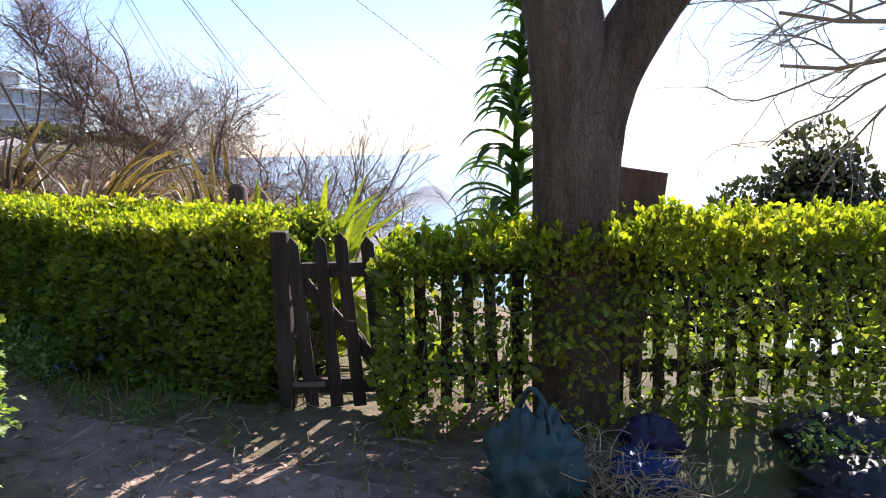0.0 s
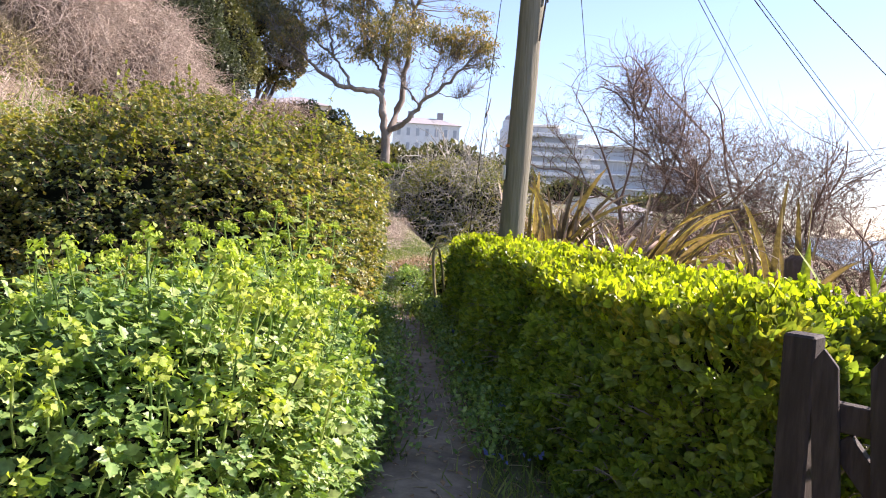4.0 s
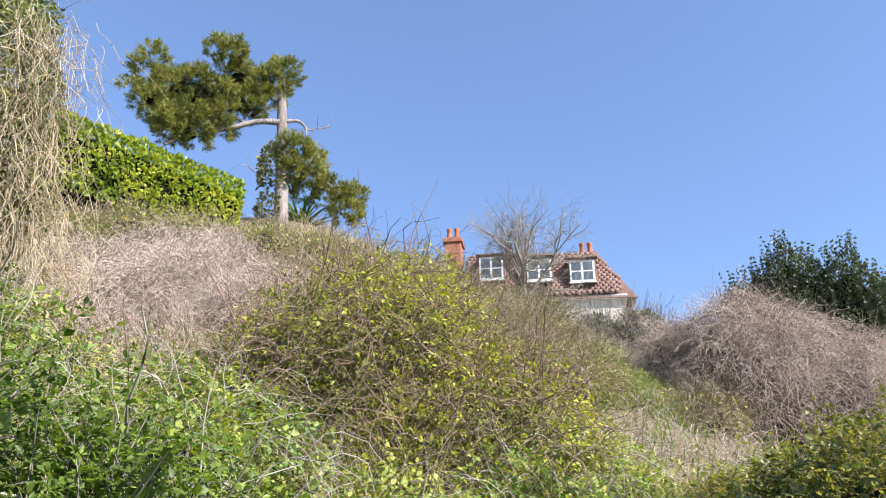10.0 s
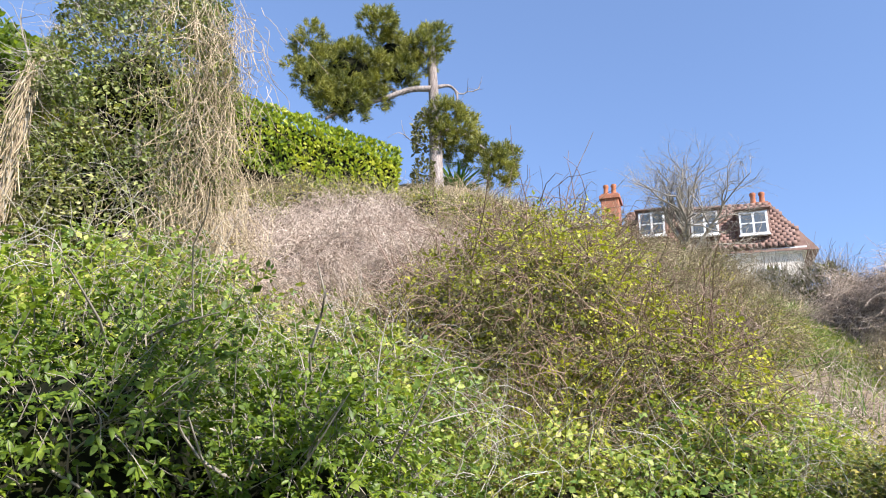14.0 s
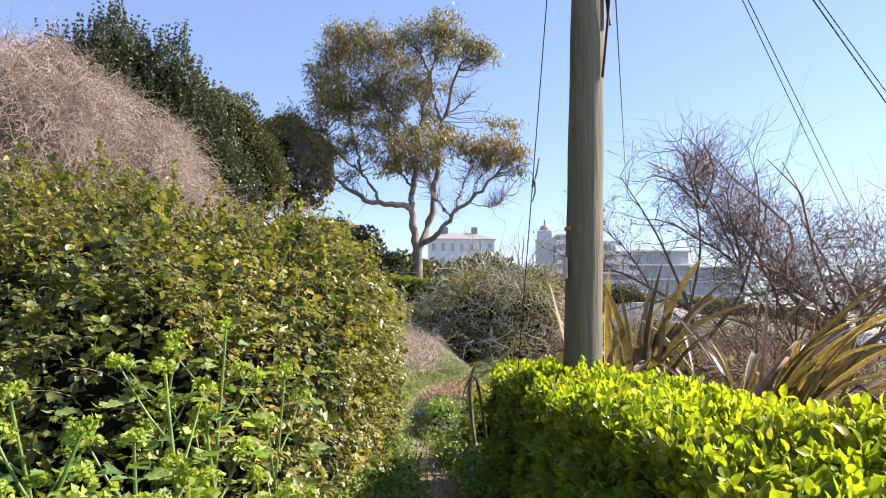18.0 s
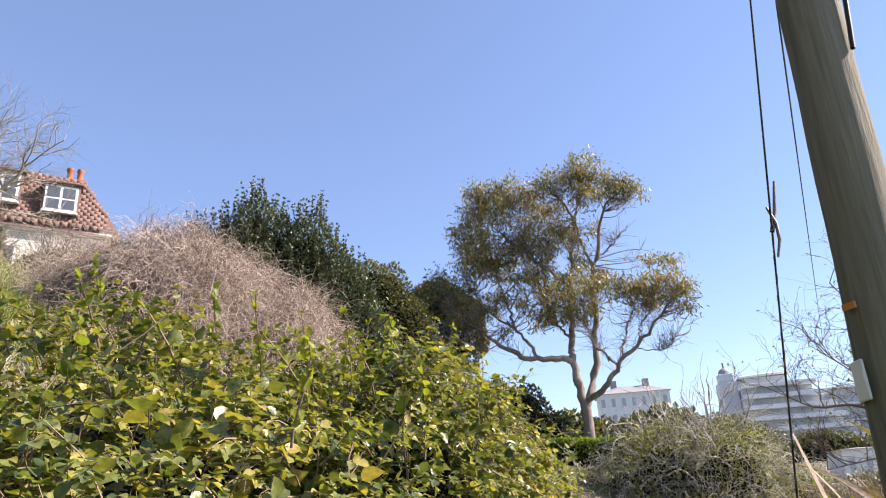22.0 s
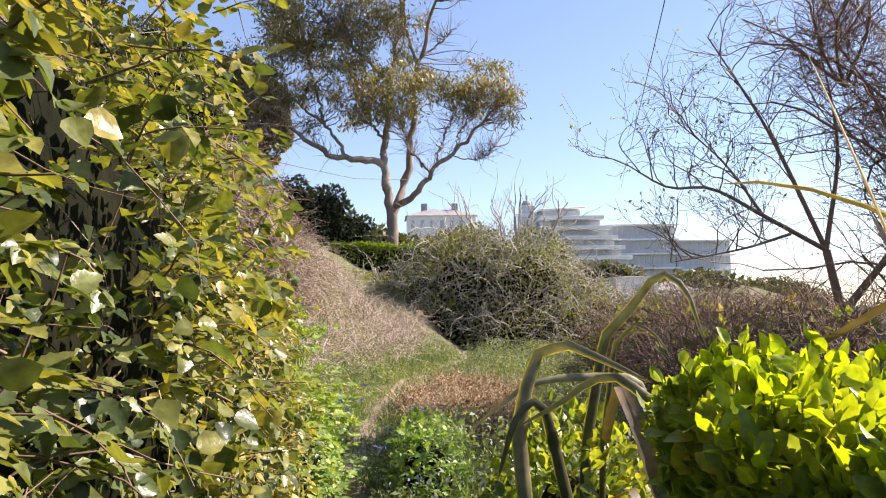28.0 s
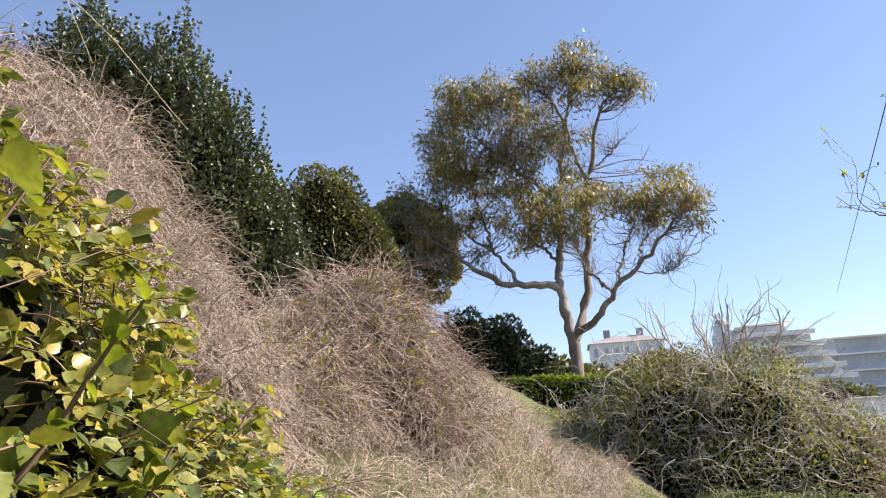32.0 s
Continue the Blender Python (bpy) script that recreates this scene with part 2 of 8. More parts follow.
def cracked(mat, scale=(46, 46, 9), depth=0.55):
    n, l = mat.node_tree.nodes, mat.node_tree.links
    b = n["Principled BSDF"]
    tc = n.new("ShaderNodeTexCoord")
    mp = n.new("ShaderNodeMapping")
    mp.inputs["Scale"].default_value = scale
    wob = n.new("ShaderNodeTexNoise")
    wob.inputs["Scale"].default_value = 3.0
    l.new(tc.outputs["Object"], wob.inputs["Vector"])
    add = n.new("ShaderNodeVectorMath")
    add.operation = "MULTIPLY_ADD"
    add.inputs[1].default_value = (0.25, 0.25, 0.25)
    l.new(wob.outputs["Color"], add.inputs[0])
    l.new(tc.outputs["Object"], add.inputs[2])
    l.new(add.outputs[0], mp.inputs["Vector"])
    vo = n.new("ShaderNodeTexVoronoi")
    vo.feature = "DISTANCE_TO_EDGE"
    vo.inputs["Scale"].default_value = 1.0
    l.new(mp.outputs[0], vo.inputs["Vector"])
    mr = n.new("ShaderNodeMapRange")
    mr.inputs[2].default_value = 0.16
    l.new(vo.outputs["Distance"], mr.inputs[0])
    old = b.inputs["Base Color"].links[0].from_socket
    mx = n.new("ShaderNodeMix")
    mx.data_type, mx.blend_type = "RGBA", "MULTIPLY"
    mx.inputs[0].default_value = 0.12
    l.new(old, mx.inputs[6])
    l.new(mr.outputs[0], mx.inputs[7])
    l.new(mx.outputs[2], b.inputs["Base Color"])
    bp = n.new("ShaderNodeBump")
    bp.inputs["Strength"].default_value, bp.inputs["Distance"].default_value = depth, 0.03
    l.new(mr.outputs[0], bp.inputs["Height"])
    if b.inputs["Normal"].links:
        l.new(b.inputs["Normal"].links[0].from_socket, bp.inputs["Normal"])
    l.new(bp.outputs[0], b.inputs["Normal"])


cracked(M_BARK)
M_GUMBARK = plain_mat("pale_gum_bark", [(0.09, 0.07, 0.055), (0.19, 0.155, 0.125), (0.34, 0.3, 0.26)], 2.5, 0.8, bump=0.5, stretch=(2, 2, 0.5))
M_PINEBARK = plain_mat("pine_bark", [(0.144, 0.1118, 0.092), (0.264, 0.2236, 0.2024), (0.368, 0.344, 0.322)], 5, 0.9, bump=0.8, stretch=(2, 2, 0.6))
cracked(M_PINEBARK, (12, 12, 5), 0.6)
M_POLE = plain_mat("weathered_pole_wood", [(0.098, 0.094, 0.06), (0.17, 0.156, 0.108), (0.255, 0.232, 0.175)], 9, 0.85, bump=0.6, stretch=(6, 6, 0.25))
M_PICKET = plain_mat("dark_stained_wood", [(0.02, 0.015, 0.012), (0.045, 0.034, 0.028), (0.09, 0.07, 0.06)], 9, 0.75, bump=0.5, stretch=(5, 5, 0.6))
M_BOARD = plain_mat("old_board", [(0.05, 0.028, 0.02), (0.1, 0.06, 0.045), (0.17, 0.11, 0.085)], 8, 0.8, bump=0.5, stretch=(1, 5, 1))
M_PLANK = plain_mat("weathered_plank", [(0.1584, 0.1368, 0.1008), (0.2736, 0.2448, 0.1944), (0.36, 0.3312, 0.2736)], 8, 0.85, bump=0.5, stretch=(6, 1, 6))
M_WIRE = plain_mat("black_cable", [(0.015, 0.015, 0.016), (0.03, 0.03, 0.03)], 5, 0.5)
M_METAL = plain_mat("galvanised_steel", [(0.12, 0.12, 0.12), (0.25, 0.25, 0.25)], 8, 0.55, metal=0.6)
M_SOIL = plain_mat("trodden_soil", [(0.1092, 0.0783, 0.0582), (0.2366, 0.1736, 0.1274), (0.4004, 0.301, 0.2282)], 7, 0.95, bump=0.9)
# water colour kept pale to paint in aerial haze and reflected sky
M_SEA = plain_mat("sea_water", [(0.16, 0.25, 0.3), (0.22, 0.32, 0.37)], 0.02, 0.22, bump=0.15, spec=0.5)
M_WHITE = plain_mat("white_render", [(0.62, 0.62, 0.6), (0.74, 0.74, 0.72), (0.8, 0.8, 0.78)], 1.2, 0.85)
M_CREAM = plain_mat("cream_render", [(0.58, 0.52, 0.44), (0.7, 0.65, 0.56), (0.76, 0.71, 0.63)], 1.2, 0.85)
# pale concrete, tinted blue-grey to put distance haze into its colour
M_CONCRETE = plain_mat("haze_tinted_concrete", [(0.34, 0.37, 0.4), (0.46, 0.49, 0.52), (0.55, 0.58, 0.6)], 0.5, 0.8)
M_SHADEGLASS = plain_mat("window_glass", [(0.06, 0.075, 0.09), (0.12, 0.14, 0.16)], 0.5, 0.12, spec=0.6)
M_SLATE = plain_mat("grey_slate", [(0.2, 0.19, 0.19), (0.3, 0.28, 0.28), (0.36, 0.33, 0.32)], 2, 0.8)
M_TILE = plain_mat("clay_tile", [(0.115, 0.066, 0.052), (0.19, 0.115, 0.09), (0.26, 0.17, 0.14)], 4, 0.85, island=0.4)
M_BRICK = plain_mat("red_brick", [(0.216, 0.078, 0.0467), (0.3096, 0.1248, 0.0723), (0.3744, 0.1794, 0.1105)], 3, 0.85, island=0.5)
M_POT = plain_mat("terracotta_pot", [(0.3, 0.104, 0.051), (0.39, 0.152, 0.0765)], 6, 0.8)
M_PAINT = plain_mat("white_paint", [(0.74, 0.74, 0.72), (0.82, 0.82, 0.8)], 5, 0.5)
M_BAGTEAL = plain_mat("teal_woven_plastic", [(0.016, 0.048, 0.052), (0.032, 0.08, 0.084), (0.056, 0.12, 0.12)], 12, 0.4, bump=0.4)
M_BAGBLUE = plain_mat("blue_plastic", [(0.01, 0.025, 0.09), (0.02, 0.05, 0.16)], 8, 0.35, bump=0.4)
M_BAGPURPLE = plain_mat("purple_plastic", [(0.021, 0.018, 0.054), (0.036, 0.03, 0.084)], 8, 0.4, bump=0.4)
M_BLACK = plain_mat("black_plastic", [(0.012, 0.012, 0.016), (0.03, 0.03, 0.036)], 8, 0.35, bump=0.3)
M_TAG = plain_mat("enamel_tag", [(0.6, 0.6, 0.58), (0.75, 0.75, 0.72)], 5, 0.5)
M_ORANGE = plain_mat("orange_marker", [(0.5, 0.17, 0.04), (0.62, 0.24, 0.06)], 5, 0.6)


def ground_material():
    m, n, l, b = base_mat("hillside_ground", 0.95, 0, 0.2)
    geo = n.new("ShaderNodeNewGeometry")
    out = None
    for sc, cols in ((1.6, [(0.09, 0.065, 0.045), (0.17, 0.13, 0.09), (0.26, 0.2, 0.14)]), (1.1, [(0.06, 0.07, 0.03), (0.11, 0.12, 0.05), (0.17, 0.17, 0.08)])):
        a = n.new("ShaderNodeTexNoise")
        a.inputs["Scale"].default_value, a.inputs["Detail"].default_value, a.inputs["Roughness"].default_value = sc * 4, 8, 0.7
        l.new(geo.outputs["Position"], a.inputs["Vector"])
        r = ramp(n, cols)
        mr = n.new("ShaderNodeMapRange")
        mr.inputs[1].default_value, mr.inputs[2].default_value = 0.3, 0.7
        l.new(a.outputs["Fac"], mr.inputs[0])
        l.new(mr.outputs[0], r.inputs[0])
        if out is None:
            out = r
    big = n.new("ShaderNodeTexNoise")
    big.inputs["Scale"].default_value, big.inputs["Detail"].default_value = 0.35, 5
    l.new(geo.outputs["Position"], big.inputs["Vector"])
    mk = n.new("ShaderNodeMapRange")
    mk.inputs[1].default_value, mk.inputs[2].default_value = 0.42, 0.58
    l.new(big.outputs["Fac"], mk.inputs[0])
    mx = n.new("ShaderNodeMix")
    mx.data_type = "RGBA"
    l.new(mk.outputs[0], mx.inputs[0])
    l.new(out.outputs[0], mx.inputs[6])
    l.new(r.outputs[0], mx.inputs[7])
    l.new(mx.outputs[2], b.inputs["Base Color"])
    bp = n.new("ShaderNodeBump")
    bp.inputs["Strength"].default_value, bp.inputs["Distance"].default_value = 0.8, 0.05
    l.new(a.outputs["Fac"], bp.inputs["Height"])
    l.new(bp.outputs[0], b.inputs["Normal"])
    return m


M_GROUND = ground_material()
# grey-blue tone paints aerial haze onto the far land and headland
M_FARLAND = plain_mat("haze_tinted_shore", [(0.16, 0.19, 0.2), (0.22, 0.25, 0.26), (0.28, 0.31, 0.31)], 0.15, 0.95)

# ---- mesh helpers ----
RNG = np.random.default_rng(7)


def np_mesh(name, v, quads=None, tris=None, smooth=False):
    me = bpy.data.meshes.new(name)
    v = np.asarray(v, np.float32).reshape(-1, 3)
    q = np.zeros((0, 4), np.int32) if quads is None else np.asarray(quads, np.int32).reshape(-1, 4)
    t = np.zeros((0, 3), np.int32) if tris is None else np.asarray(tris, np.int32).reshape(-1, 3)
    me.vertices.add(len(v))
    me.vertices.foreach_set("co", v.ravel())
    loops = np.concatenate([q.ravel(), t.ravel()])
    me.loops.add(len(loops))
    me.loops.foreach_set("vertex_index", loops)
    me.polygons.add(len(q) + len(t))
    me.polygons.foreach_set("loop_start", np.concatenate([np.arange(len(q)) * 4, len(q) * 4 + np.arange(len(t)) * 3]).astype(np.int32))
    me.polygons.foreach_set("loop_total", np.concatenate([np.full(len(q), 4), np.full(len(t), 3)]).astype(np.int32))
    if smooth:
        me.polygons.foreach_set("use_smooth", np.ones(len(q) + len(t), bool))
    me.update(calc_edges=True)
    return me


def thing(name, label, category, at=(0, 0, 0), group="", kind=""):
    ob = new(name)
    ob.location = at
    return tagged(ob, label, category, group, kind)


def part(name, data, material, parent=None, label=""):
    """Links a mesh or a bmesh as one object, under its thing."""
    if isinstance(data, bmesh.types.BMesh):
        me = bpy.data.meshes.new(name)
        data.to_mesh(me)
        data.free()
        data = me
    if not data.materials:
        data.materials.append(material)
    ob = new(name, data)
    if parent is not None:
        ob.parent = parent
        up, off = parent, Vector()
        while up is not None:
            off += up.location
            up = up.parent
        ob.location = -off
    if label:
        ob["label"] = label
    if name in MANY:
        ob["kind"] = "stuff"
    return ob


MANY = set("stem_tangle dry_stem_tangle twig_mass branch_mass limb_mass stalk_mass flower_mass shoot_mass shoot_foliage vine_curtain vine_wrap tall_growth loose_growth upright_growth needle_mass bare_twig_mass stick_mass bud_mass tile_course".split())


def unit(a):
    return a / np.maximum(np.linalg.norm(a, axis=-1, keepdims=True), 1e-9)


def lumps(d, seed=0.0):
    """A smooth unevenness of a direction or place, about -1 to 1."""
    x, y, z = d[..., 0], d[..., 1], d[..., 2]
    return 0.5 * (np.sin(3.1 * x + 1.7 * y + seed) * np.cos(2.7 * z - 1.3 * x + seed * 1.7) + 0.6 * np.sin(6.3 * y + 4.1 * z + seed * 2.3) * np.cos(5.2 * x + 1.1 * seed) + 0.4 * np.sin(11 * z + 9 * x - seed))


# leaf outlines: (vertices, quads, triangles)
DIAMOND = (np.array([(0, 0, 0), (0.3, 0.45, 0.1), (0, 1, -0.1), (-0.3, 0.45, 0.1)]), [(0, 1, 2, 3)], [])
KITE = (np.array([(0, 0, 0), (0.33, 0.42, 0.1), (0, 1, -0.12), (-0.33, 0.42, 0.1), (0, 0.45, -0.02)]), [], [(0, 1, 4), (1, 2, 4), (2, 3, 4), (3, 0, 4)])
OVAL = (np.array([(0, 0, 0), (0.24, 0.22, 0.07), (0.3, 0.55, 0.09), (0.17, 0.83, 0.0), (0, 1, -0.12), (-0.17, 0.83, 0.0), (-0.3, 0.55, 0.09), (-0.24, 0.22, 0.07), (0, 0.3, -0.02), (0, 0.65, -0.03)]),
        [(1, 2, 9, 8), (2, 3, 4, 9), (4, 5, 6, 9), (6, 7, 8, 9)], [(0, 1, 8), (7, 0, 8)])
TOOTHED = (np.array([(0, 0, 0), (0.22, 0.1, 0.05), (0.2, 0.24, 0.05), (0.4, 0.36, 0.1), (0.3, 0.52, 0.06), (0.33, 0.68, 0.03), (0.14, 0.8, -0.02), (0, 1.02, -0.12), (-0.14, 0.8, -0.02), (-0.33, 0.68, 0.03), (-0.3, 0.52, 0.06), (-0.4, 0.36, 0.1), (-0.2, 0.24, 0.05), (-0.22, 0.1, 0.05), (0, 0.45, -0.04)]),
           [], [(0, 1, 14), (1, 2, 14), (2, 3, 14), (3, 4, 14), (4, 5, 14), (5, 6, 14), (6, 7, 14), (7, 8, 14), (8, 9, 14), (9, 10, 14), (10, 11, 14), (11, 12, 14), (12, 13, 14), (13, 0, 14)])
FOLDED = (np.array([(0, 0, 0), (0.26, 0.1, 0.06), (0.42, 0.34, 0.14), (0.32, 0.7, 0.08), (0, 1.03, -0.14), (-0.32, 0.7, 0.08), (-0.42, 0.34, 0.14), (-0.26, 0.1, 0.06), (0, 0.45, -0.06)]), [], [(0, 1, 8), (1, 2, 8), (2, 3, 8), (3, 4, 8), (4, 5, 8), (5, 6, 8), (6, 7, 8), (7, 0, 8)])
HALF = [(0.2, 0.07), (0.33, 0.22), (0.31, 0.3), (0.39, 0.42), (0.33, 0.5), (0.34, 0.62), (0.22, 0.7), (0.18, 0.84)]
BRIER = (np.array([(0, 0, 0)] + [(x_, y_, 0.2 * x_ - 0.16 * y_ * y_) for x_, y_ in HALF] + [(0, 1.06, -0.16)] + [(-x_, y_, 0.2 * x_ - 0.16 * y_ * y_) for x_, y_ in HALF[::-1]] + [(0, 0.36, -0.05), (0, 0.7, -0.1)]),
         [], [(0, 1, 18), (1, 2, 18), (2, 3, 18), (3, 4, 18), (4, 5, 18), (5, 19, 18), (5, 6, 19), (6, 7, 19), (7, 8, 19), (8, 9, 19), (9, 10, 19), (10, 11, 19), (11, 12, 19), (12, 13, 19), (13, 18, 19), (13, 14, 18), (14, 15, 18), (15, 16, 18), (16, 17, 18), (17, 0, 18)])
LONG = (np.array([(0, 0, 0), (0.1, 0.4, 0.02), (0, 1, -0.2), (-0.1, 0.4, 0.02)]), [(0, 1, 2, 3)], [])
BLADE = (np.array([(-0.03, 0, 0), (0.03, 0, 0), (0.025, 0.5, 0.04), (-0.025, 0.5, 0.04), (0, 1, 0.2)]), [(0, 1, 2, 3)], [(3, 2, 4)])


def leaf_mesh(name, p, d, n, size, shape=KITE, width=1.0):
    """Leaves at places p, pointing along d, facing n, of the given lengths."""
    tv, tq, tt = shape
    d = unit(d)
    x = unit(np.cross(d, n))
    n = np.cross(x, d)
    size = np.broadcast_to(size, (len(p),))[:, None, None]
    v = p[:, None] + size * (tv[None, :, 0:1] * width * x[:, None] + tv[None, :, 1:2] * d[:, None] + tv[None, :, 2:3] * n[:, None])
    k = len(tv)
    off = (np.arange(len(p)) * k)[:, None, None]
    q = (np.array(tq, int).reshape(1, -1, 4) + off).reshape(-1, 4) if tq else None
    t = (np.array(tt, int).reshape(1, -1, 3) + off).reshape(-1, 3) if tt else None
    return np_mesh(name, v.reshape(-1, 3), q, t, smooth=k > 12)


def tube_mesh(name, paths, radii, sides=3):
    """Tubes along paths (n, k, 3) with radii (n, k)."""
    paths, radii = np.asarray(paths, float), np.asarray(radii, float)
    n, k, _ = paths.shape
    tan = unit(np.gradient(paths, axis=1))
    ref = np.where(np.abs(tan[..., 2:3]) > 0.9, (1.0, 0, 0), (0, 0, 1.0))
    a = unit(np.cross(tan, ref))
    b = np.cross(tan, a)
    ang = np.arange(sides) * 2 * np.pi / sides
    v = paths[:, :, None] + radii[:, :, None, None] * (np.cos(ang)[:, None] * a[:, :, None] + np.sin(ang)[:, None] * b[:, :, None])
    i = np.arange(k - 1)[:, None] * sides
    j = np.arange(sides)[None]
    quad = np.stack([i + j, i + (j + 1) % sides, i + sides + (j + 1) % sides, i + sides + j], -1).reshape(1, -1, 4)
    q = (quad + (np.arange(n) * k * sides)[:, None, None]).reshape(-1, 4)
    return np_mesh(name, v.reshape(-1, 3), q, smooth=True)


def twig_paths(p, d, length, sag=0.3, wild=0.25, k=5):
    """Arching stems from places p along d."""
    n = len(p)
    length = np.broadcast_to(length, (n,))[:, None]
    d = unit(d)
    steps, cur = [p], p
    for _ in range(k - 1):
        d = unit(d + wild * RNG.normal(size=(n, 3)) + np.array([0, 0, -sag / (k - 1) * 2]))
        cur = cur + d * length / (k - 1)
        steps.append(cur)
    return np.stack(steps, 1)


def smooth_path(pts, k):
    """A curve of k places through a few."""
    pts = np.asarray(pts, float)
    t = np.linspace(0, len(pts) - 1, k)
    i = np.clip(t.astype(int), 0, len(pts) - 2)
    f = (t - i)[:, None]
    m = np.gradient(pts, axis=0)
    return (2 * f**3 - 3 * f**2 + 1) * pts[i] + (f**3 - 2 * f**2 + f) * m[i] + (3 * f**2 - 2 * f**3) * pts[i + 1] + (f**3 - f**2) * m[i + 1]


def limb(pts, r0, r1, k=14, sides=8):
    path = smooth_path(pts, k)
    return path, np.linspace(r0, r1, k)


def box(x0, y0, z0, x1, y1, z1, bevel=0.0):
    bm = bmesh.new()
    bmesh.ops.create_cube(bm, size=1)
    bmesh.ops.scale(bm, vec=(x1 - x0, y1 - y0, z1 - z0), verts=bm.verts)
    bmesh.ops.translate(bm, vec=((x0 + x1) / 2, (y0 + y1) / 2, (z0 + z1) / 2), verts=bm.verts)
    if bevel:
        bmesh.ops.bevel(bm, geom=bm.edges[:], offset=bevel, segments=1, affect="EDGES")
    return bm


def turned(bm, m):
    bmesh.ops.transform(bm, matrix=m, verts=bm.verts)
    return bm


# ---- the lie of the land ----
SEA_Z = -27.0


def step(a, b, x):
    t = np.clip((x - a) / (b - a), 0, 1)
    return t * t * (3 - 2 * t)


def land(x, y):
    """Height of the ground."""
    x, y = np.asarray(x, float), np.asarray(y, float)
    foot = np.interp(y, [-6, 3, 6, 9, 13, 18, 24, 60], [3.2, 3.2, 2.4, 1.5, 1.0, -0.2, -0.6, 0.5])
    s = np.maximum(0, -x - foot)
    soft = np.where(s < 1.2, s * s / 2.4, s - 0.6)
    up = 0.63 * np.interp(y, [7, 10, 13, 16, 20], [1, 1.1, 1.08, 0.97, 0.92]) * soft
    cap = np.interp(y, [-10, 10, 15, 22, 40], [13.5, 13.0, 9.5, 8.6, 8.6])
    up = np.where(up > cap - 2, cap - 2 + 2 * (1 - np.exp(-(up - cap + 2) / 2)), up)
    ahead = 2.9 * (step(21, 36, y) * (1 - step(0.5, 3.0, x)) + step(30, 37, y) * step(0.5, 3.0, x) * (1 - step(6.5, 10.0, x)))
    ahead = ahead + 1.5 * np.exp(-(((x + 1.7) / 1.7) ** 2) - ((y - 22.8) / 3.2) ** 2)
    edge = np.interp(y, [-4, 3, 7, 14, 30, 60], [3.0, 3.0, 4.6, 5.6, 8.0, 14.0])
    r = np.maximum(0, x - edge)
    down = -0.36 * np.where(r < 3, r * r / 6, r - 1.5)
    near = up + ahead + down
    town = 4.0 - 0.31 * np.maximum(0, x - (30 + 0.22 * y)) + 0.02 * np.minimum(0, x) * 0
    z = near + (np.maximum(near, np.minimum(town, 6)) - near) * step(60, 105, y)
    coast = np.interp(y, [0, 120, 200, 235, 300], [95, 120, 205, 215, 150])
    z = np.where(x > coast, -29.0 + 0 * x, z)
    spit = np.exp(-((y - (215 + 0.22 * (x - 200))) / 14) ** 2) * step(150, 210, x) * (1 - step(322, 336, x))
    hill = np.exp(-(((x - 310) / 15) ** 2 + ((y - 240) / 14) ** 2))
    z = np.where(y > 330, -29.0, z)
    z = np.maximum(z, -29.5 + 4.2 * spit + 7.5 * hill)
    rough = 0.05 * np.sin(2.3 * x + 1.1 * y) * np.cos(1.9 * y - 0.7 * x) + 0.03 * np.sin(5.1 * x - 3.3 * y)
    lane = 1 - 0.8 * np.exp(-((x - 0.1) / 0.7) ** 2)
    return np.maximum(z, -29.0) + rough * lane * np.where(np.abs(y) < 60, 1, 0)


def axis(stops):
    out = [np.arange(a, b, s) for a, b, s in stops]
    return np.concatenate(out + [[stops[-1][1]]])


gx = axis([(-2400, -240, 240), (-240, -60, 15), (-60, -24, 2), (-24, -5, 0.5), (-5, 5, 0.16), (5, 24, 0.6), (24, 120, 4), (120, 360, 6), (360, 4800, 370)])
gy = axis([(-2400, -120, 200), (-120, -16, 6), (-16, -3, 0.6), (-3, 16, 0.2), (16, 44, 0.6), (44, 140, 4), (140, 360, 6), (360, 4800, 370)])
GX, GY = np.meshgrid(gx, gy, indexing="ij")
GV = np.stack([GX, GY, land(GX, GY)], -1).reshape(-1, 3)
ii, jj = np.meshgrid(np.arange(len(gx) - 1), np.arange(len(gy) - 1), indexing="ij")
aa = ii * len(gy) + jj
GQ = np.stack([aa, aa + len(gy), aa + len(gy) + 1, aa + 1], -1).reshape(-1, 4)
ground = part("ground", np_mesh("ground", GV, GQ, smooth=True), M_GROUND)
ground.data.materials.append(M_FARLAND)
cen = GV[GQ].mean(1)
ground.data.polygons.foreach_set("material_index", ((cen[:, 0] > 90) | (cen[:, 1] > 170)).astype(np.int32))
tagged(ground, "rough earth of a steep overgrown hillside above the sea", "ground", kind="structure")
sx = np.concatenate([-np.geomspace(4800, 10, 14), [0], np.geomspace(10, 4800, 14)])
SX, SY = np.meshgrid(sx, sx, indexing="ij")
si, sj = np.meshgrid(np.arange(len(sx) - 1), np.arange(len(sx) - 1), indexing="ij")
sa = si * len(sx) + sj
water = part("water", np_mesh("water", np.stack([SX, SY, 0 * SX + SEA_Z], -1).reshape(-1, 3), np.stack([sa, sa + len(sx), sa + len(sx) + 1, sa + 1], -1).reshape(-1, 4)), M_SEA)
tagged(water, "calm pale blue sea reaching a hazy horizon", "sea", kind="structure")

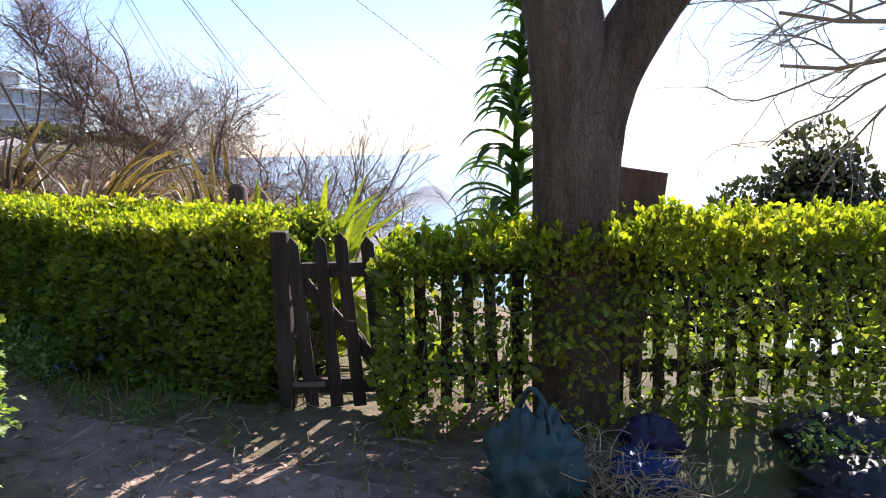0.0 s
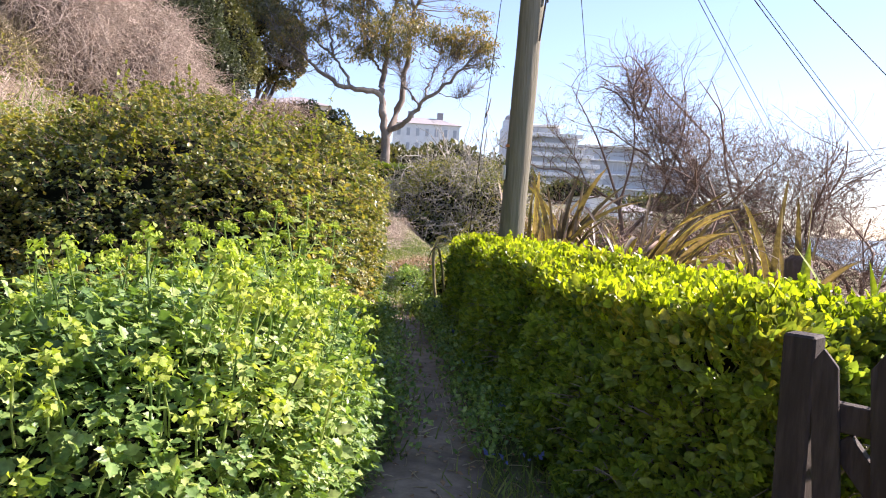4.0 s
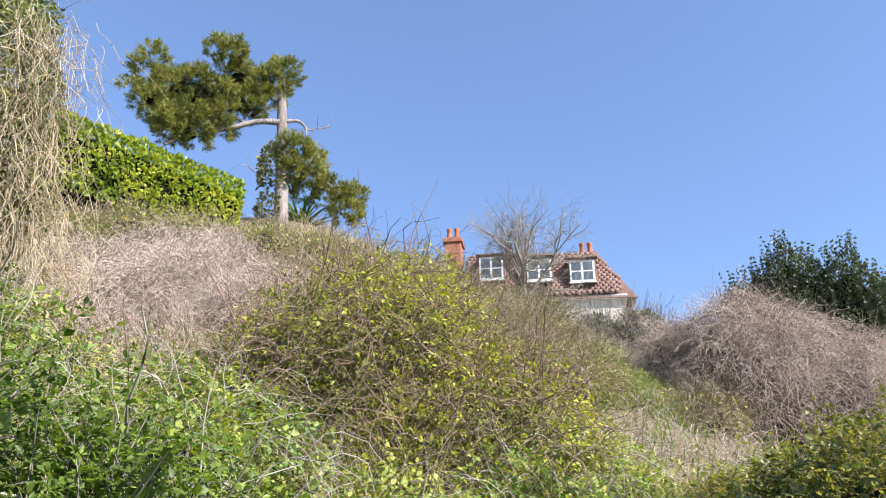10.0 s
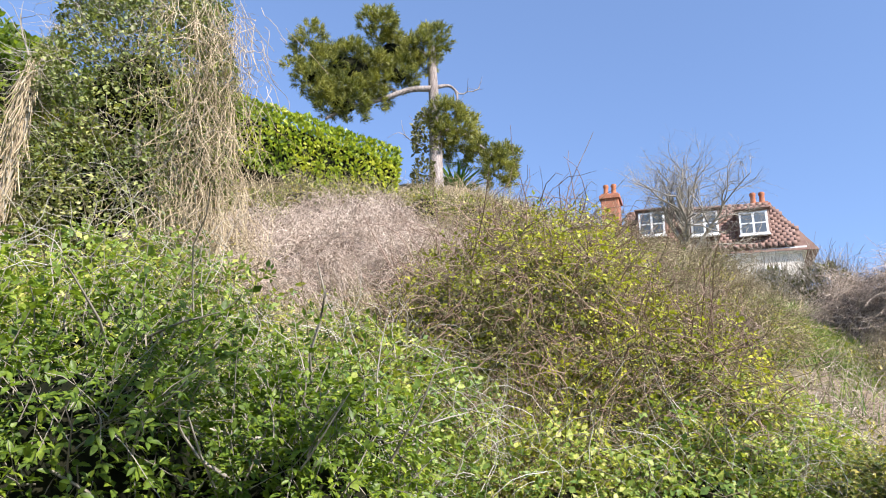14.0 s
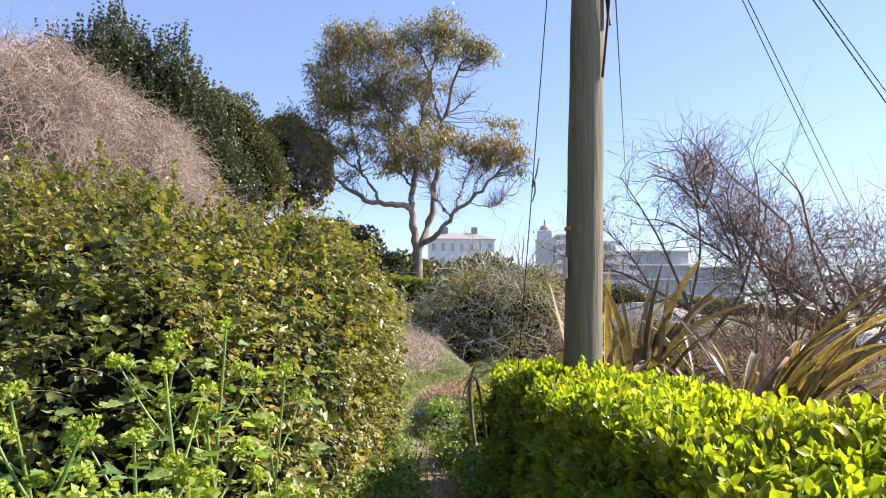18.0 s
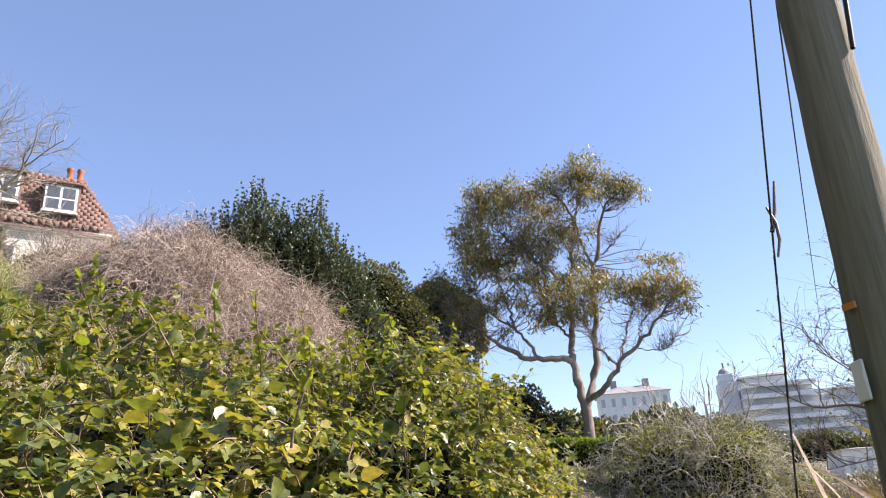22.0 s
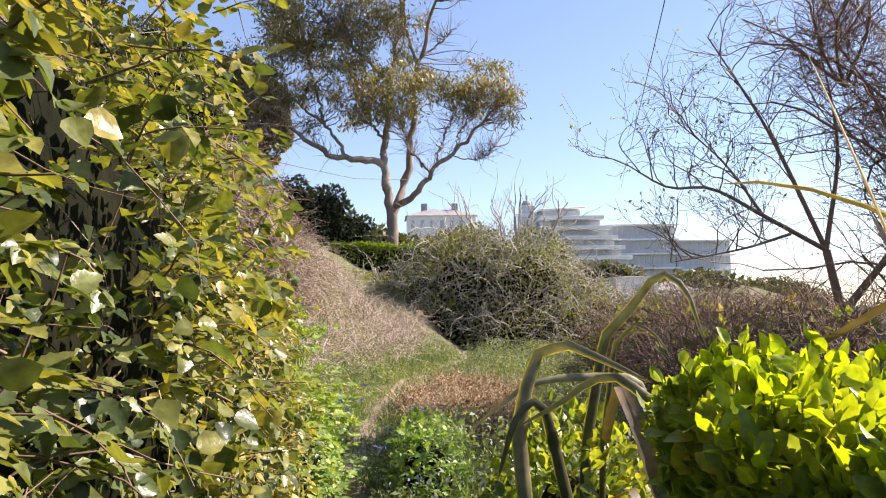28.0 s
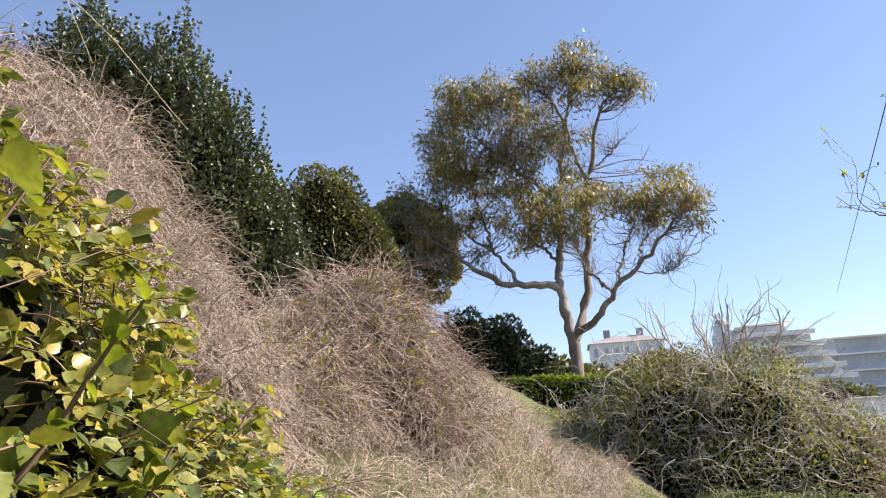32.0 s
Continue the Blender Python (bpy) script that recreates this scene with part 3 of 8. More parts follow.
# trodden path
py = np.arange(-3.6, 24, 0.15)
pc = np.interp(py, [-4, -1, 1.5, 4, 8, 10.5, 12.5, 14.7, 16.5, 19, 24], [-1.7, -1.3, -0.3, 0.2, 0.3, 0.15, -0.08, 0.02, 0.15, 0.5, 2.2])
pw = np.interp(py, [-4, 0, 1.8, 3, 9, 12, 24], [1.9, 1.7, 0.8, 0.34, 0.24, 0.16, 0.12])
u = np.linspace(-1, 1, 15)
PX = pc[:, None] + pw[:, None] * u * (1 + 0.14 * lumps(np.stack([py[:, None] * 0.8 + 0 * u, u + 0 * py[:, None], 0 * u + 0 * py[:, None]], -1)))
PY = py[:, None] + 0 * u
PZ = land(PX, PY) + 0.025 * (1 - u**4) + 0.005 * lumps(np.stack([PX * 3, PY * 3, PX], -1)) - 0.02 * (np.abs(u) > 0.99)
k = len(u)
pi_, pj_ = np.meshgrid(np.arange(len(py) - 1), np.arange(k - 1), indexing="ij")
pa = pi_ * k + pj_
footpath = part("path", np_mesh("path", np.stack([PX, PY, PZ], -1).reshape(-1, 3), np.stack([pa, pa + 1, pa + k + 1, pa + k], -1).reshape(-1, 4), smooth=True), M_SOIL)
tagged(footpath, "narrow trodden earth footpath between hedge and bushes", "path", kind="structure")

# ---- plants: builders ----


def verge(y):
    """How far the growth on the hill side reaches towards the path."""
    return np.interp(y, [-1, 2, 4, 5, 6.5, 7.6, 8.2, 8.7, 9.2, 9.7, 10.4, 11, 11.6], [-0.7, -0.3, -0.32, -0.52, -0.45, -0.15, -0.08, -0.06, -0.06, -0.1, -0.1, -0.2, -0.5])


def blob_points(blobs, n, depth=0.25, seed=1.0, lump=0.16, low=-0.5, over=True):
    """Places and outward directions spread over the outside of a heap of rounded masses."""
    b = np.array(blobs, float)
    area = (b[:, 3] * b[:, 4] + b[:, 4] * b[:, 5] + b[:, 3] * b[:, 5])
    m = int(n * 2.2)
    w = RNG.choice(len(b), m, p=area / area.sum())
    d = unit(RNG.normal(size=(m, 3)))
    keep = d[:, 2] > low
    w, d = w[keep], d[keep]
    r = b[w, 3:]
    s = 1 + lump * lumps(d * 1.6 + b[w, :3] * 0.7, seed)
    p = b[w, :3] + r * d * (s * (1 - depth * RNG.random(len(w)) ** 2))[:, None]
    nn = unit(d / r)
    lim = verge(p[:, 1])
    cut = (b[w, 0] < lim) & (p[:, 0] > lim) & (np.abs(p[:, 1] - 5) < 7)
    p[:, 0] = np.where(cut, lim - 0.14 * RNG.random(len(p)), p[:, 0])
    inside = np.zeros(len(p), bool)
    for i, c in enumerate(b):
        inside |= (w != i) & ((((p - c[:3]) / (c[3:] * 0.86)) ** 2).sum(1) < 1)
    ok = ~inside
    if over:
        ok &= p[:, 2] > land(p[:, 0], p[:, 1]) + 0.02
    return p[ok][:n], nn[ok][:n]


def core_mesh(name, blobs, scale=0.8, seed=1.0, lump=0.16):
    th, ph = np.linspace(0.02, np.pi - 0.02, 14), np.arange(22) * 2 * np.pi / 22
    T, F = np.meshgrid(th, ph, indexing="ij")
    d = np.stack([np.sin(T) * np.cos(F), np.sin(T) * np.sin(F), np.cos(T)], -1)
    vs, qs = [], []
    a, b = np.meshgrid(np.arange(13), np.arange(22), indexing="ij")
    q = np.stack([a * 22 + b, (a + 1) * 22 + b, (a + 1) * 22 + (b + 1) % 22, a * 22 + (b + 1) % 22], -1).reshape(-1, 4)
    for i, c in enumerate(np.array(blobs, float)):
        s = scale * (1 + lump * lumps(d * 1.6 + c[:3] * 0.7, seed))
        v = (c[:3] + c[3:] * d * s[..., None]).reshape(-1, 3)
        if c[0] < -0.5 and abs(c[1] - 5) < 7.5:
            v[:, 0] = np.minimum(v[:, 0], verge(v[:, 1]) - 0.45)
        vs.append(v)
        qs.append(q + i * 14 * 22)
    return np_mesh(name, np.concatenate(vs), np.concatenate(qs), smooth=True)


def leafy(parent, blobs, n, size, mat, shape=KITE, width=1.0, depth=0.3, up=0.35, wild=0.6, name="foliage", seed=1.0, low=-0.5, vary=0.35, droop=0.0, cluster=1):
    p, o = blob_points(blobs, n // cluster, depth, seed, low=low)
    d = o + wild * RNG.normal(size=p.shape) + np.array([0, 0, up - droop])
    nn = o * 0.6 + np.array([0, 0, 0.8]) + 0.5 * RNG.normal(size=p.shape)
    sz = size * (1 + vary * RNG.normal(size=len(p))).clip(0.45, 1.7)
    if cluster > 1:
        d, nn = unit(d), unit(nn)
        x = unit(np.cross(d, nn))
        ps, ds, ns, ss = [], [], [], []
        for j in range(cluster):
            an = (j - (cluster - 1) / 2) * (1.25 if cluster < 4 else 0.72) + 0.2 * RNG.normal(size=(len(p), 1))
            dj = d * np.cos(an) + x * np.sin(an) - np.array([0, 0, 0.12])
            ps.append(p + (0.12 + 0.5 * np.cos(an)) * d * sz[:, None] + 0.1 * sz[:, None] * dj)
            ds.append(dj)
            ns.append(nn + 0.25 * RNG.normal(size=nn.shape))
            ss.append(sz * (1.0 if j == cluster // 2 else 0.8))
        p, d, nn, sz = np.concatenate(ps), np.concatenate(ds), np.concatenate(ns), np.concatenate(ss)
    return part(name, leaf_mesh(name, p, d, nn, sz, shape, width), mat, parent)


def sprays(parent, blobs, n, length, size, mat, stemmat, shape=FOLDED, leaves=5, width=1.0, depth=0.3, seed=1.0, low=-0.4, droop=0.35, gap=-0.25):
    """Leafy shoots: arching stems with leaflets in threes along them, most of them facing the sky."""
    p, o = blob_points(blobs, n, depth, seed, low=low)
    keep = lumps(p * 2.3, seed + 4) + 0.35 * RNG.normal(size=len(p)) > gap
    p, o = p[keep], o[keep]
    ln = length * RNG.uniform(0.5, 1.4, len(p))
    path = twig_paths(p - o * ln[:, None] * 0.4, o + 0.7 * RNG.normal(size=p.shape) + (0, 0, 0.55), ln, droop, 0.16, leaves + 1)
    part("shoot_mass", tube_mesh("shoot_mass", path, np.linspace(0.0028, 0.0012, leaves + 1)[None] * np.ones((len(p), 1))), stemmat, parent)
    ps, ds, ns, ss = [], [], [], []
    for i in range(1, leaves + 1):
        tan = unit(path[:, i] - path[:, i - 1])
        an = RNG.uniform(-0.5, 0.5, len(p)) + i * 2.4
        e1 = unit(np.cross(tan, RNG.normal(size=tan.shape) * 0.25 + (0, 0, 1)))
        e2 = np.cross(e1, tan)
        dirn = unit(e1 * np.cos(an)[:, None] + 0.55 * e2 * np.sin(an)[:, None] + 0.6 * tan)
        nrm = unit(np.array([0.25, 0.1, 1.0]) + 0.3 * o + 0.32 * RNG.normal(size=tan.shape))
        sz = size * RNG.uniform(0.7, 1.2, len(p)) * (1.1 - 0.45 * i / leaves)
        x = unit(np.cross(dirn, nrm))
        st = path[:, i] + dirn * (0.5 * sz)[:, None]
        for k_, s_ in ((0.0, 1.0), (1.15, 0.78), (-1.15, 0.78)):
            dj = dirn * math.cos(k_) + x * math.sin(k_) - (0, 0, 0.2)
            ps.append(st + 0.08 * sz[:, None] * dj)
            ds.append(dj)
            ns.append(nrm + 0.18 * RNG.normal(size=nrm.shape))
            ss.append(sz * s_)
    return part("foliage", leaf_mesh("foliage", np.concatenate(ps), np.concatenate(ds), np.concatenate(ns), np.concatenate(ss), shape, width), mat, parent)


def stemmy(parent, blobs, n, length, r, mat, sag=0.3, wild=0.25, k=5, depth=0.5, name="stem_tangle", low=-0.3, up=0.3, along=1.0, seed=1.0):
    p, o = blob_points(blobs, n, depth, seed, low=low)
    d = along * o + 0.7 * RNG.normal(size=p.shape) + np.array([0, 0, up])
    ln = length * (0.5 + RNG.random(len(p)))
    path = twig_paths(p, d, ln, sag, wild, k)
    rad = np.linspace(r, r * 0.35, k)[None] * (0.6 + 0.8 * RNG.random(len(p)))[:, None]
    return part(name, tube_mesh(name, path, rad), mat, parent)


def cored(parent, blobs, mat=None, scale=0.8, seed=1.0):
    # solid cores in darkened colours stand for the shade inside a bush
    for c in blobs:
        part("shade_core", core_mesh("shade_core", [c], scale, seed), mat or M_CORE, parent)


def rooted(parent, base, blobs, n, r, mat, name="trunk"):
    """Stems from the ground into a bush."""
    b = np.array(blobs, float)
    w = RNG.integers(0, len(b), n)
    end = b[w, :3] + 0.5 * b[w, 3:] * RNG.normal(size=(n, 3)) * 0.6
    st = np.array([(base[0], base[1], 0.0)] * n) + RNG.normal(size=(n, 3)) * (0.25, 0.25, 0)
    st[:, 2] = land(st[:, 0], st[:, 1]) - 0.1
    t = np.linspace(0, 1, 7)[None, :, None]
    path = st[:, None] * (1 - t) + end[:, None] * t + 0.06 * RNG.normal(size=(n, 7, 3)) * t
    return part(name, tube_mesh(name, path, np.linspace(r, r * 0.3, 7)[None] * (0.7 + 0.6 * RNG.random(n))[:, None], 5), mat, parent)


def on_ground(x, y, dz=0.0):
    return np.stack([x, y, land(x, y) + dz], -1)


def hedge_points(line, width, height, n, round_=0.12, depth=0.12, seed=0.0):
    """Places over the two sides, the top and the ends of a clipped hedge along a line of (x, y, top z)."""
    line = np.array(line, float)
    seg = np.linalg.norm(np.diff(line[:, :2], axis=0), axis=1)
    cum = np.r_[0, np.cumsum(seg)]
    s = RNG.random(n) * cum[-1]
    per = 2 * height + width
    uu = RNG.random(n) * per
    ends = RNG.random(n) < 2 * width / (2 * width + cum[-1]) * 0.6
    s = np.where(ends, np.where(RNG.random(n) < 0.5, 0, cum[-1]), s)
    cx, cy, top = (np.interp(s, cum, line[:, i]) for i in range(3))
    tx, ty = np.interp(s, cum, np.gradient(line[:, 0], cum)), np.interp(s, cum, np.gradient(line[:, 1], cum))
    ln = np.hypot(tx, ty)
    tx, ty = tx / ln, ty / ln
    off = np.where(uu < height, -width / 2, np.where(uu < height + width, uu - height - width / 2, width / 2))
    z = np.where(uu < height, uu, np.where(uu < height + width, height, per - uu))
    off = np.where(ends, (RNG.random(n) - 0.5) * width, off)
    z = np.where(ends, RNG.random(n) * height, z)
    edge = np.minimum(1, np.maximum(0, (np.abs(off) - (width / 2 - round_)) / round_) * np.maximum(0, (z - (height - round_)) / round_))
    z = z - 0.4 * round_ * edge
    o = np.stack([off / width * 2.0 * ty, -off / width * 2.0 * tx, 1.4 * np.maximum(0, (z / height - 0.72) / 0.28)], -1)
    o = np.where(ends[:, None], np.stack([np.where(s > 0.1, tx, -tx), np.where(s > 0.1, ty, -ty), 0.2 + 0 * s], -1), o)
    o = unit(o)
    gz = top - height
    p = np.stack([cx + off * ty, cy - off * tx, gz + z], -1)
    b = 0.09 * lumps(p * 1.7, seed) + 0.05 * lumps(p * 4.1, seed + 2)
    p = p + o * (b - depth * RNG.random(n) ** 1.5)[:, None]
    return p, o


def hedge(name, label, line, width, height, n, size, mat, shape=OVAL, core=0.4, seed=0.0, wisps=0, gap=None):
    h = thing(name, label, "hedge", (line[0][0], line[0][1], line[0][2] - height))
    p, o = hedge_points(line, width, height, n, seed=seed)
    if gap is not None:
        keep = lumps(p * (2.6, 2.6, 2.0), seed) + 0.3 * RNG.normal(size=len(p)) + 0.7 * (p[:, 2] > 0.85) > gap
        p, o = p[keep], o[keep]
    d = o + 0.65 * RNG.normal(size=p.shape) + (0, 0, 0.5)
    nn = o + (0, 0, 0.6) + 0.6 * RNG.normal(size=p.shape)
    sz = size * (1 + 0.3 * RNG.normal(size=len(p))).clip(0.45, 1.6)
    tops = np.interp(p[:, 1], *zip(*sorted((q_[1], q_[2]) for q_ in line)))
    young = (p[:, 2] > tops - 0.13 * height + 0.07 * height * RNG.normal(size=len(p))) if mat == M_PRIVET else np.ones(len(p), bool)
    part("new_foliage" if mat == M_PRIVET else "foliage", leaf_mesh("foliage", p[young], d[young], nn[young], sz[young], shape), mat, h)
    if not young.all():
        part("foliage", leaf_mesh("foliage", p[~young], d[~young], nn[~young], sz[~young], shape), M_PRIVETOLD, h)
    # twigs inside, and a near-black core that paints the hedge's inner shade
    m = int(n * (0.07 if gap is None else 0.02))
    p, o = hedge_points(np.array(line, float) - (0, 0, 0.34 * height), width * 0.6, height * 0.66, m, seed=seed)
    path = twig_paths(p, o * 0.5 + (0, 0, 0.8) + 0.5 * RNG.normal(size=p.shape), 0.24, 0.1, 0.2, 4)
    part("twig_mass", tube_mesh("twig_mass", path, np.linspace(0.006, 0.0025, 4)[None] * np.ones((m, 1))), M_GREYTWIG, h)
    ln = np.array(line, float)
    kk = max(12, int(np.abs(np.diff(ln[:, :2], axis=0)).sum() * 4))
    c = smooth_path(ln, kk)
    tan = unit(np.gradient(c, axis=0) * (1, 1, 0))
    prof = np.array([(-0.5, 0.06), (-0.5, 0.55), (-0.46, 0.85), (-0.3, 0.94), (0, 0.96), (0.3, 0.94), (0.46, 0.85), (0.5, 0.55), (0.5, 0.06)])
    v = []
    for q, tq in zip(c, tan):
        for a_, z_ in prof:
            v.append((q[0] + a_ * core * width * tq[1], q[1] - a_ * core * width * tq[0], q[2] - height + z_ * height * (0.9 if z_ > 0.5 else 1)))
    v = np.array(v)
    v += 0.05 * lumps(v * 3)[:, None] * RNG.normal(size=v.shape)
    kp = len(prof)
    a_, b_ = np.meshgrid(np.arange(kk - 1), np.arange(kp - 1), indexing="ij")
    i0 = a_ * kp + b_
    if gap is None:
        part("shade_core", np_mesh("shade_core", v, np.stack([i0, i0 + 1, i0 + kp + 1, i0 + kp], -1).reshape(-1, 4)), M_CORE, h)
    if wisps:
        p, o = hedge_points(line, width, height, wisps * 5, seed=seed)
        p = p[o[:, 2] > 0.62][:wisps]
        path = twig_paths(p, np.array([[0, 0, 1.0]]) + 0.4 * RNG.normal(size=p.shape), 0.09, 0.0, 0.12, 4)
        part("shoot_mass", tube_mesh("shoot_mass", path, np.full(path.shape[:2], 0.003)), mat, h)
        tips = np.repeat(path[:, 1:].reshape(-1, 3), 2, 0)
        part("shoot_foliage", leaf_mesh("shoot_foliage", tips, RNG.normal(size=tips.shape) * 0.6 + (0, 0, 0.9), RNG.normal(size=tips.shape) + (0, 0, 0.5), size * RNG.uniform(0.6, 1.05, len(tips)), shape), M_PRIVETNEW, h)
    return h


def grow(base, direction, length, r, levels, spread=0.6, kids=4, k=6, lift=0.15, out=None, shrink=0.62):
    """A branch and its branches, as (path, radii) pairs by level."""
    out = {} if out is None else out
    d = np.array(direction, float)
    path = [np.array(base, float)]
    for _ in range(k - 1):
        d = d / np.linalg.norm(d) + (0.12 if levels > 2 else 0.24) * RNG.normal(size=3) + np.array([0, 0, lift * 0.3])
        path.append(path[-1] + d / np.linalg.norm(d) * length / (k - 1))
    path = np.array(path)
    out.setdefault(levels, []).append((path, np.linspace(r, r * 0.5, k)))
    if levels > 0:
        for i in range(kids):
            f = 0.3 + 0.7 * (i + RNG.random()) / kids
            q = path[0] + (path[-1] - path[0]) * 0
            j = min(k - 2, int(f * (k - 1)))
            q = path[j] + (path[j + 1] - path[j]) * (f * (k - 1) - j)
            nd = (path[j + 1] - path[j])
            nd = nd / np.linalg.norm(nd) + spread * RNG.normal(size=3) + np.array([0, 0, lift])
            grow(q, nd, length * shrink * (0.7 + 0.6 * RNG.random()), r * 0.5 * (1.1 - 0.4 * f), levels - 1, spread, kids, k, lift, out, shrink)
    return out


def grown(parent, out, mat, names=("twig_mass", "branch_mass", "limb_mass", "limb_mass", "limb_mass"), sides=(3, 4, 6, 7, 8)):
    for lv in sorted(out, reverse=True):
        if lv >= 2 and len(out[lv]) <= 40:
            for q_, r_ in out[lv]:
                part("limb", tube_mesh("limb", q_[None], r_[None], sides[min(lv, 4)]), mat, parent)
            continue
        ps = np.stack([a for a, _ in out[lv]])
        rs = np.stack([b for _, b in out[lv]])
        part(names[min(lv, 4)], tube_mesh(names[min(lv, 4)], ps, rs, sides[min(lv, 4)]), mat, parent)


def tips_of(out, lv=0):
    return np.concatenate([a[-3:] for a, _ in out[lv]])


# ---- hedges, gate and fence ----
hedge("clipped_hedge", "clipped green hedge with bright yellow-green sunlit top", [(1.45, 1.95, 1.15), (1.22, 2.9, 1.16), (1.12, 5.0, 1.17), (1.1, 7.2, 1.15), (1.2, 8.2, 1.1), (1.42, 9.0, 1.0)], 0.86, 1.14, 98000, 0.047, M_PRIVET, wisps=4200)
hedge("ragged_hedge", "ragged leafy hedge grown through a picket fence", [(1.4, 1.1, 1.04), (2.15, -0.15, 1.16), (2.75, -1.05, 1.18), (3.5, -2.6, 1.2)], 0.6, 1.14, 19000, 0.05, M_PRIVET, core=0.03, seed=3, wisps=1300, gap=-0.24)
GATE = np.array([1.07, 1.73])
GDIR = np.array([0.6, -0.8])
GROT = math.degrees(math.atan2(GDIR[1], GDIR[0]))


def picket_bm(w, h, t=0.02, point=0.055):
    bm = bmesh.new()
    prof = [(-w / 2, 0), (w / 2, 0), (w / 2, h - point), (0, h), (-w / 2, h - point)]
    a = [bm.verts.new((x, -t / 2, z)) for x, z in prof]
    b = [bm.verts.new((x, t / 2, z)) for x, z in prof]
    bm.faces.new(a)
    bm.faces.new(b[::-1])
    for i in range(5):
        bm.faces.new((a[i], b[i], b[(i + 1) % 5], a[(i + 1) % 5]))
    bmesh.ops.recalc_face_normals(bm, faces=bm.faces)
    bmesh.ops.bevel(bm, geom=bm.edges[:], offset=0.003, segments=1, affect="EDGES")
    return bm


gate = thing("garden_gate", "dark weathered wooden picket gate, closed, with diagonal brace", "gate", (GATE[0], GATE[1], 0))


def gpart(name, bm, mat=M_PICKET, parent=gate):
    return part(name, turned(bm, pose(GATE[0], GATE[1], 0, 0, 0, GROT)), mat, parent)


for i, s in enumerate((0.21, 0.365, 0.51, 0.655)):
    gpart("picket", turned(picket_bm(0.08, 1.08 + 0.014 * (i % 3)), pose(s, -0.035, 0.04, 0, -4.6 + 0.8 * (i % 2), 0)))
gpart("rail", box(0.09, -0.02, 0.86, 0.7, 0.03, 0.95, 0.004))
gpart("rail", box(0.12, -0.02, 0.12, 0.74, 0.03, 0.21, 0.004))
gpart("brace", turned(box(-0.38, -0.018, -0.04, 0.38, 0.022, 0.04, 0.004), pose(0.42, 0.006, 0.54, 0, 50, 0)))
gpart("hinge", turned(box(0.0, -0.085, -0.015, 0.2, -0.077, 0.015), pose(0.1, 0, 0.2)), M_METAL)
gpart("latch", box(0.66, -0.06, 0.88, 0.72, -0.045, 0.92), M_METAL)
for s, h, w in ((0.05, 1.15, 0.1), (0.76, 1.13, 0.085)):
    q = GATE + GDIR * s
    post = thing("gate_post", "square dark weathered timber gate post", "post", (q[0], q[1], 0), "gate posts")
    part("post", turned(box(-w / 2, -w / 2, -0.2, w / 2, w / 2, h, 0.008), pose(q[0], q[1], 0, 0, 0, GROT)), M_PICKET, post)
fence = thing("picket_fence", "dark weathered picket fence overgrown by a hedge", "fence", (1.6, 0.9, 0))
for i in range(23):
    s = 0.9 + 0.15 * i
    q = GATE + GDIR * s
    part("picket", turned(picket_bm(0.072, 1.08 + 0.03 * math.sin(i * 2.3)), pose(q[0], q[1], 0.03, 0, 1.5 * math.sin(i * 1.7), GROT)), M_PICKET, fence)
for z in (0.2, 0.85):
    gpart("rail", box(0.83, 0.012, z, 4.25, 0.05, z + 0.085, 0.004), parent=fence)
# ---- telegraph pole, stay and wires ----
PB, PT = np.array((1.06, 6.4, -0.3)), np.array((1.29, 6.33, 6.6))
pole = thing("telegraph_pole", "weathered grey-brown timber telegraph pole rising from a hedge", "pole", (PB[0], PB[1], 0))
kz = np.linspace(0, 1, 40)
pp = PB + (PT - PB) * kz[:, None]
part("shaft", tube_mesh("shaft", pp[None], (0.132 - 0.03 * kz + 0.002 * np.sin(kz * 60))[None], 24), M_POLE, pole)
ux = np.array((-0.92, 0.39))


def on_pole(z):
    return PB + (PT - PB) * ((z - PB[2]) / (PT[2] - PB[2]))


for z in (4.45, 4.9, 5.35):
    c = on_pole(z)
    part("step_bracket", tube_mesh("step_bracket", [[c + (-0.05, 0, 0), c + (-0.2, 0.03, 0.01), c + (-0.27, 0.04, 0.02), c + (-0.28, 0.04, 0.07)]], [[0.012] * 4], 6), M_METAL, pole)
    part("strut", tube_mesh("strut", [[c + (-0.08, 0, -0.09), c + (-0.18, 0.02, -0.01)]], [[0.008] * 2], 5), M_METAL, pole)
cz = np.linspace(3.55, 6.1, 12)
cable = np.array([on_pole(z) + (0.115, -0.06 + 0.01 * math.sin(z * 3), 0) for z in cz])
cable[0] += (0.02, 0, 0.03)
part("cable", tube_mesh("cable", cable[None], [[0.014] * 12], 6), M_WIRE, pole)
cable2 = np.array([on_pole(z) + (0.09 + 0.05 * math.sin((z - 3.3) * 1.6), -0.1, 0) for z in np.linspace(3.2, 4.6, 9)])
part("cable_loop", tube_mesh("cable_loop", cable2[None], [[0.01] * 9], 6), M_WIRE, pole)
c = on_pole(1.92)
part("tag", turned(box(-0.012, -0.05, -0.07, 0.0, 0.05, 0.07, 0.004), pose(c[0] - 0.128, c[1] - 0.03, c[2])), M_TAG, pole)
c = on_pole(2.18)
part("marker", turned(box(-0.01, -0.03, -0.012, 0.0, 0.03, 0.012), pose(c[0] - 0.125, c[1] - 0.06, c[2], 0, 0, 20)), M_ORANGE, pole)
c = on_pole(6.15)
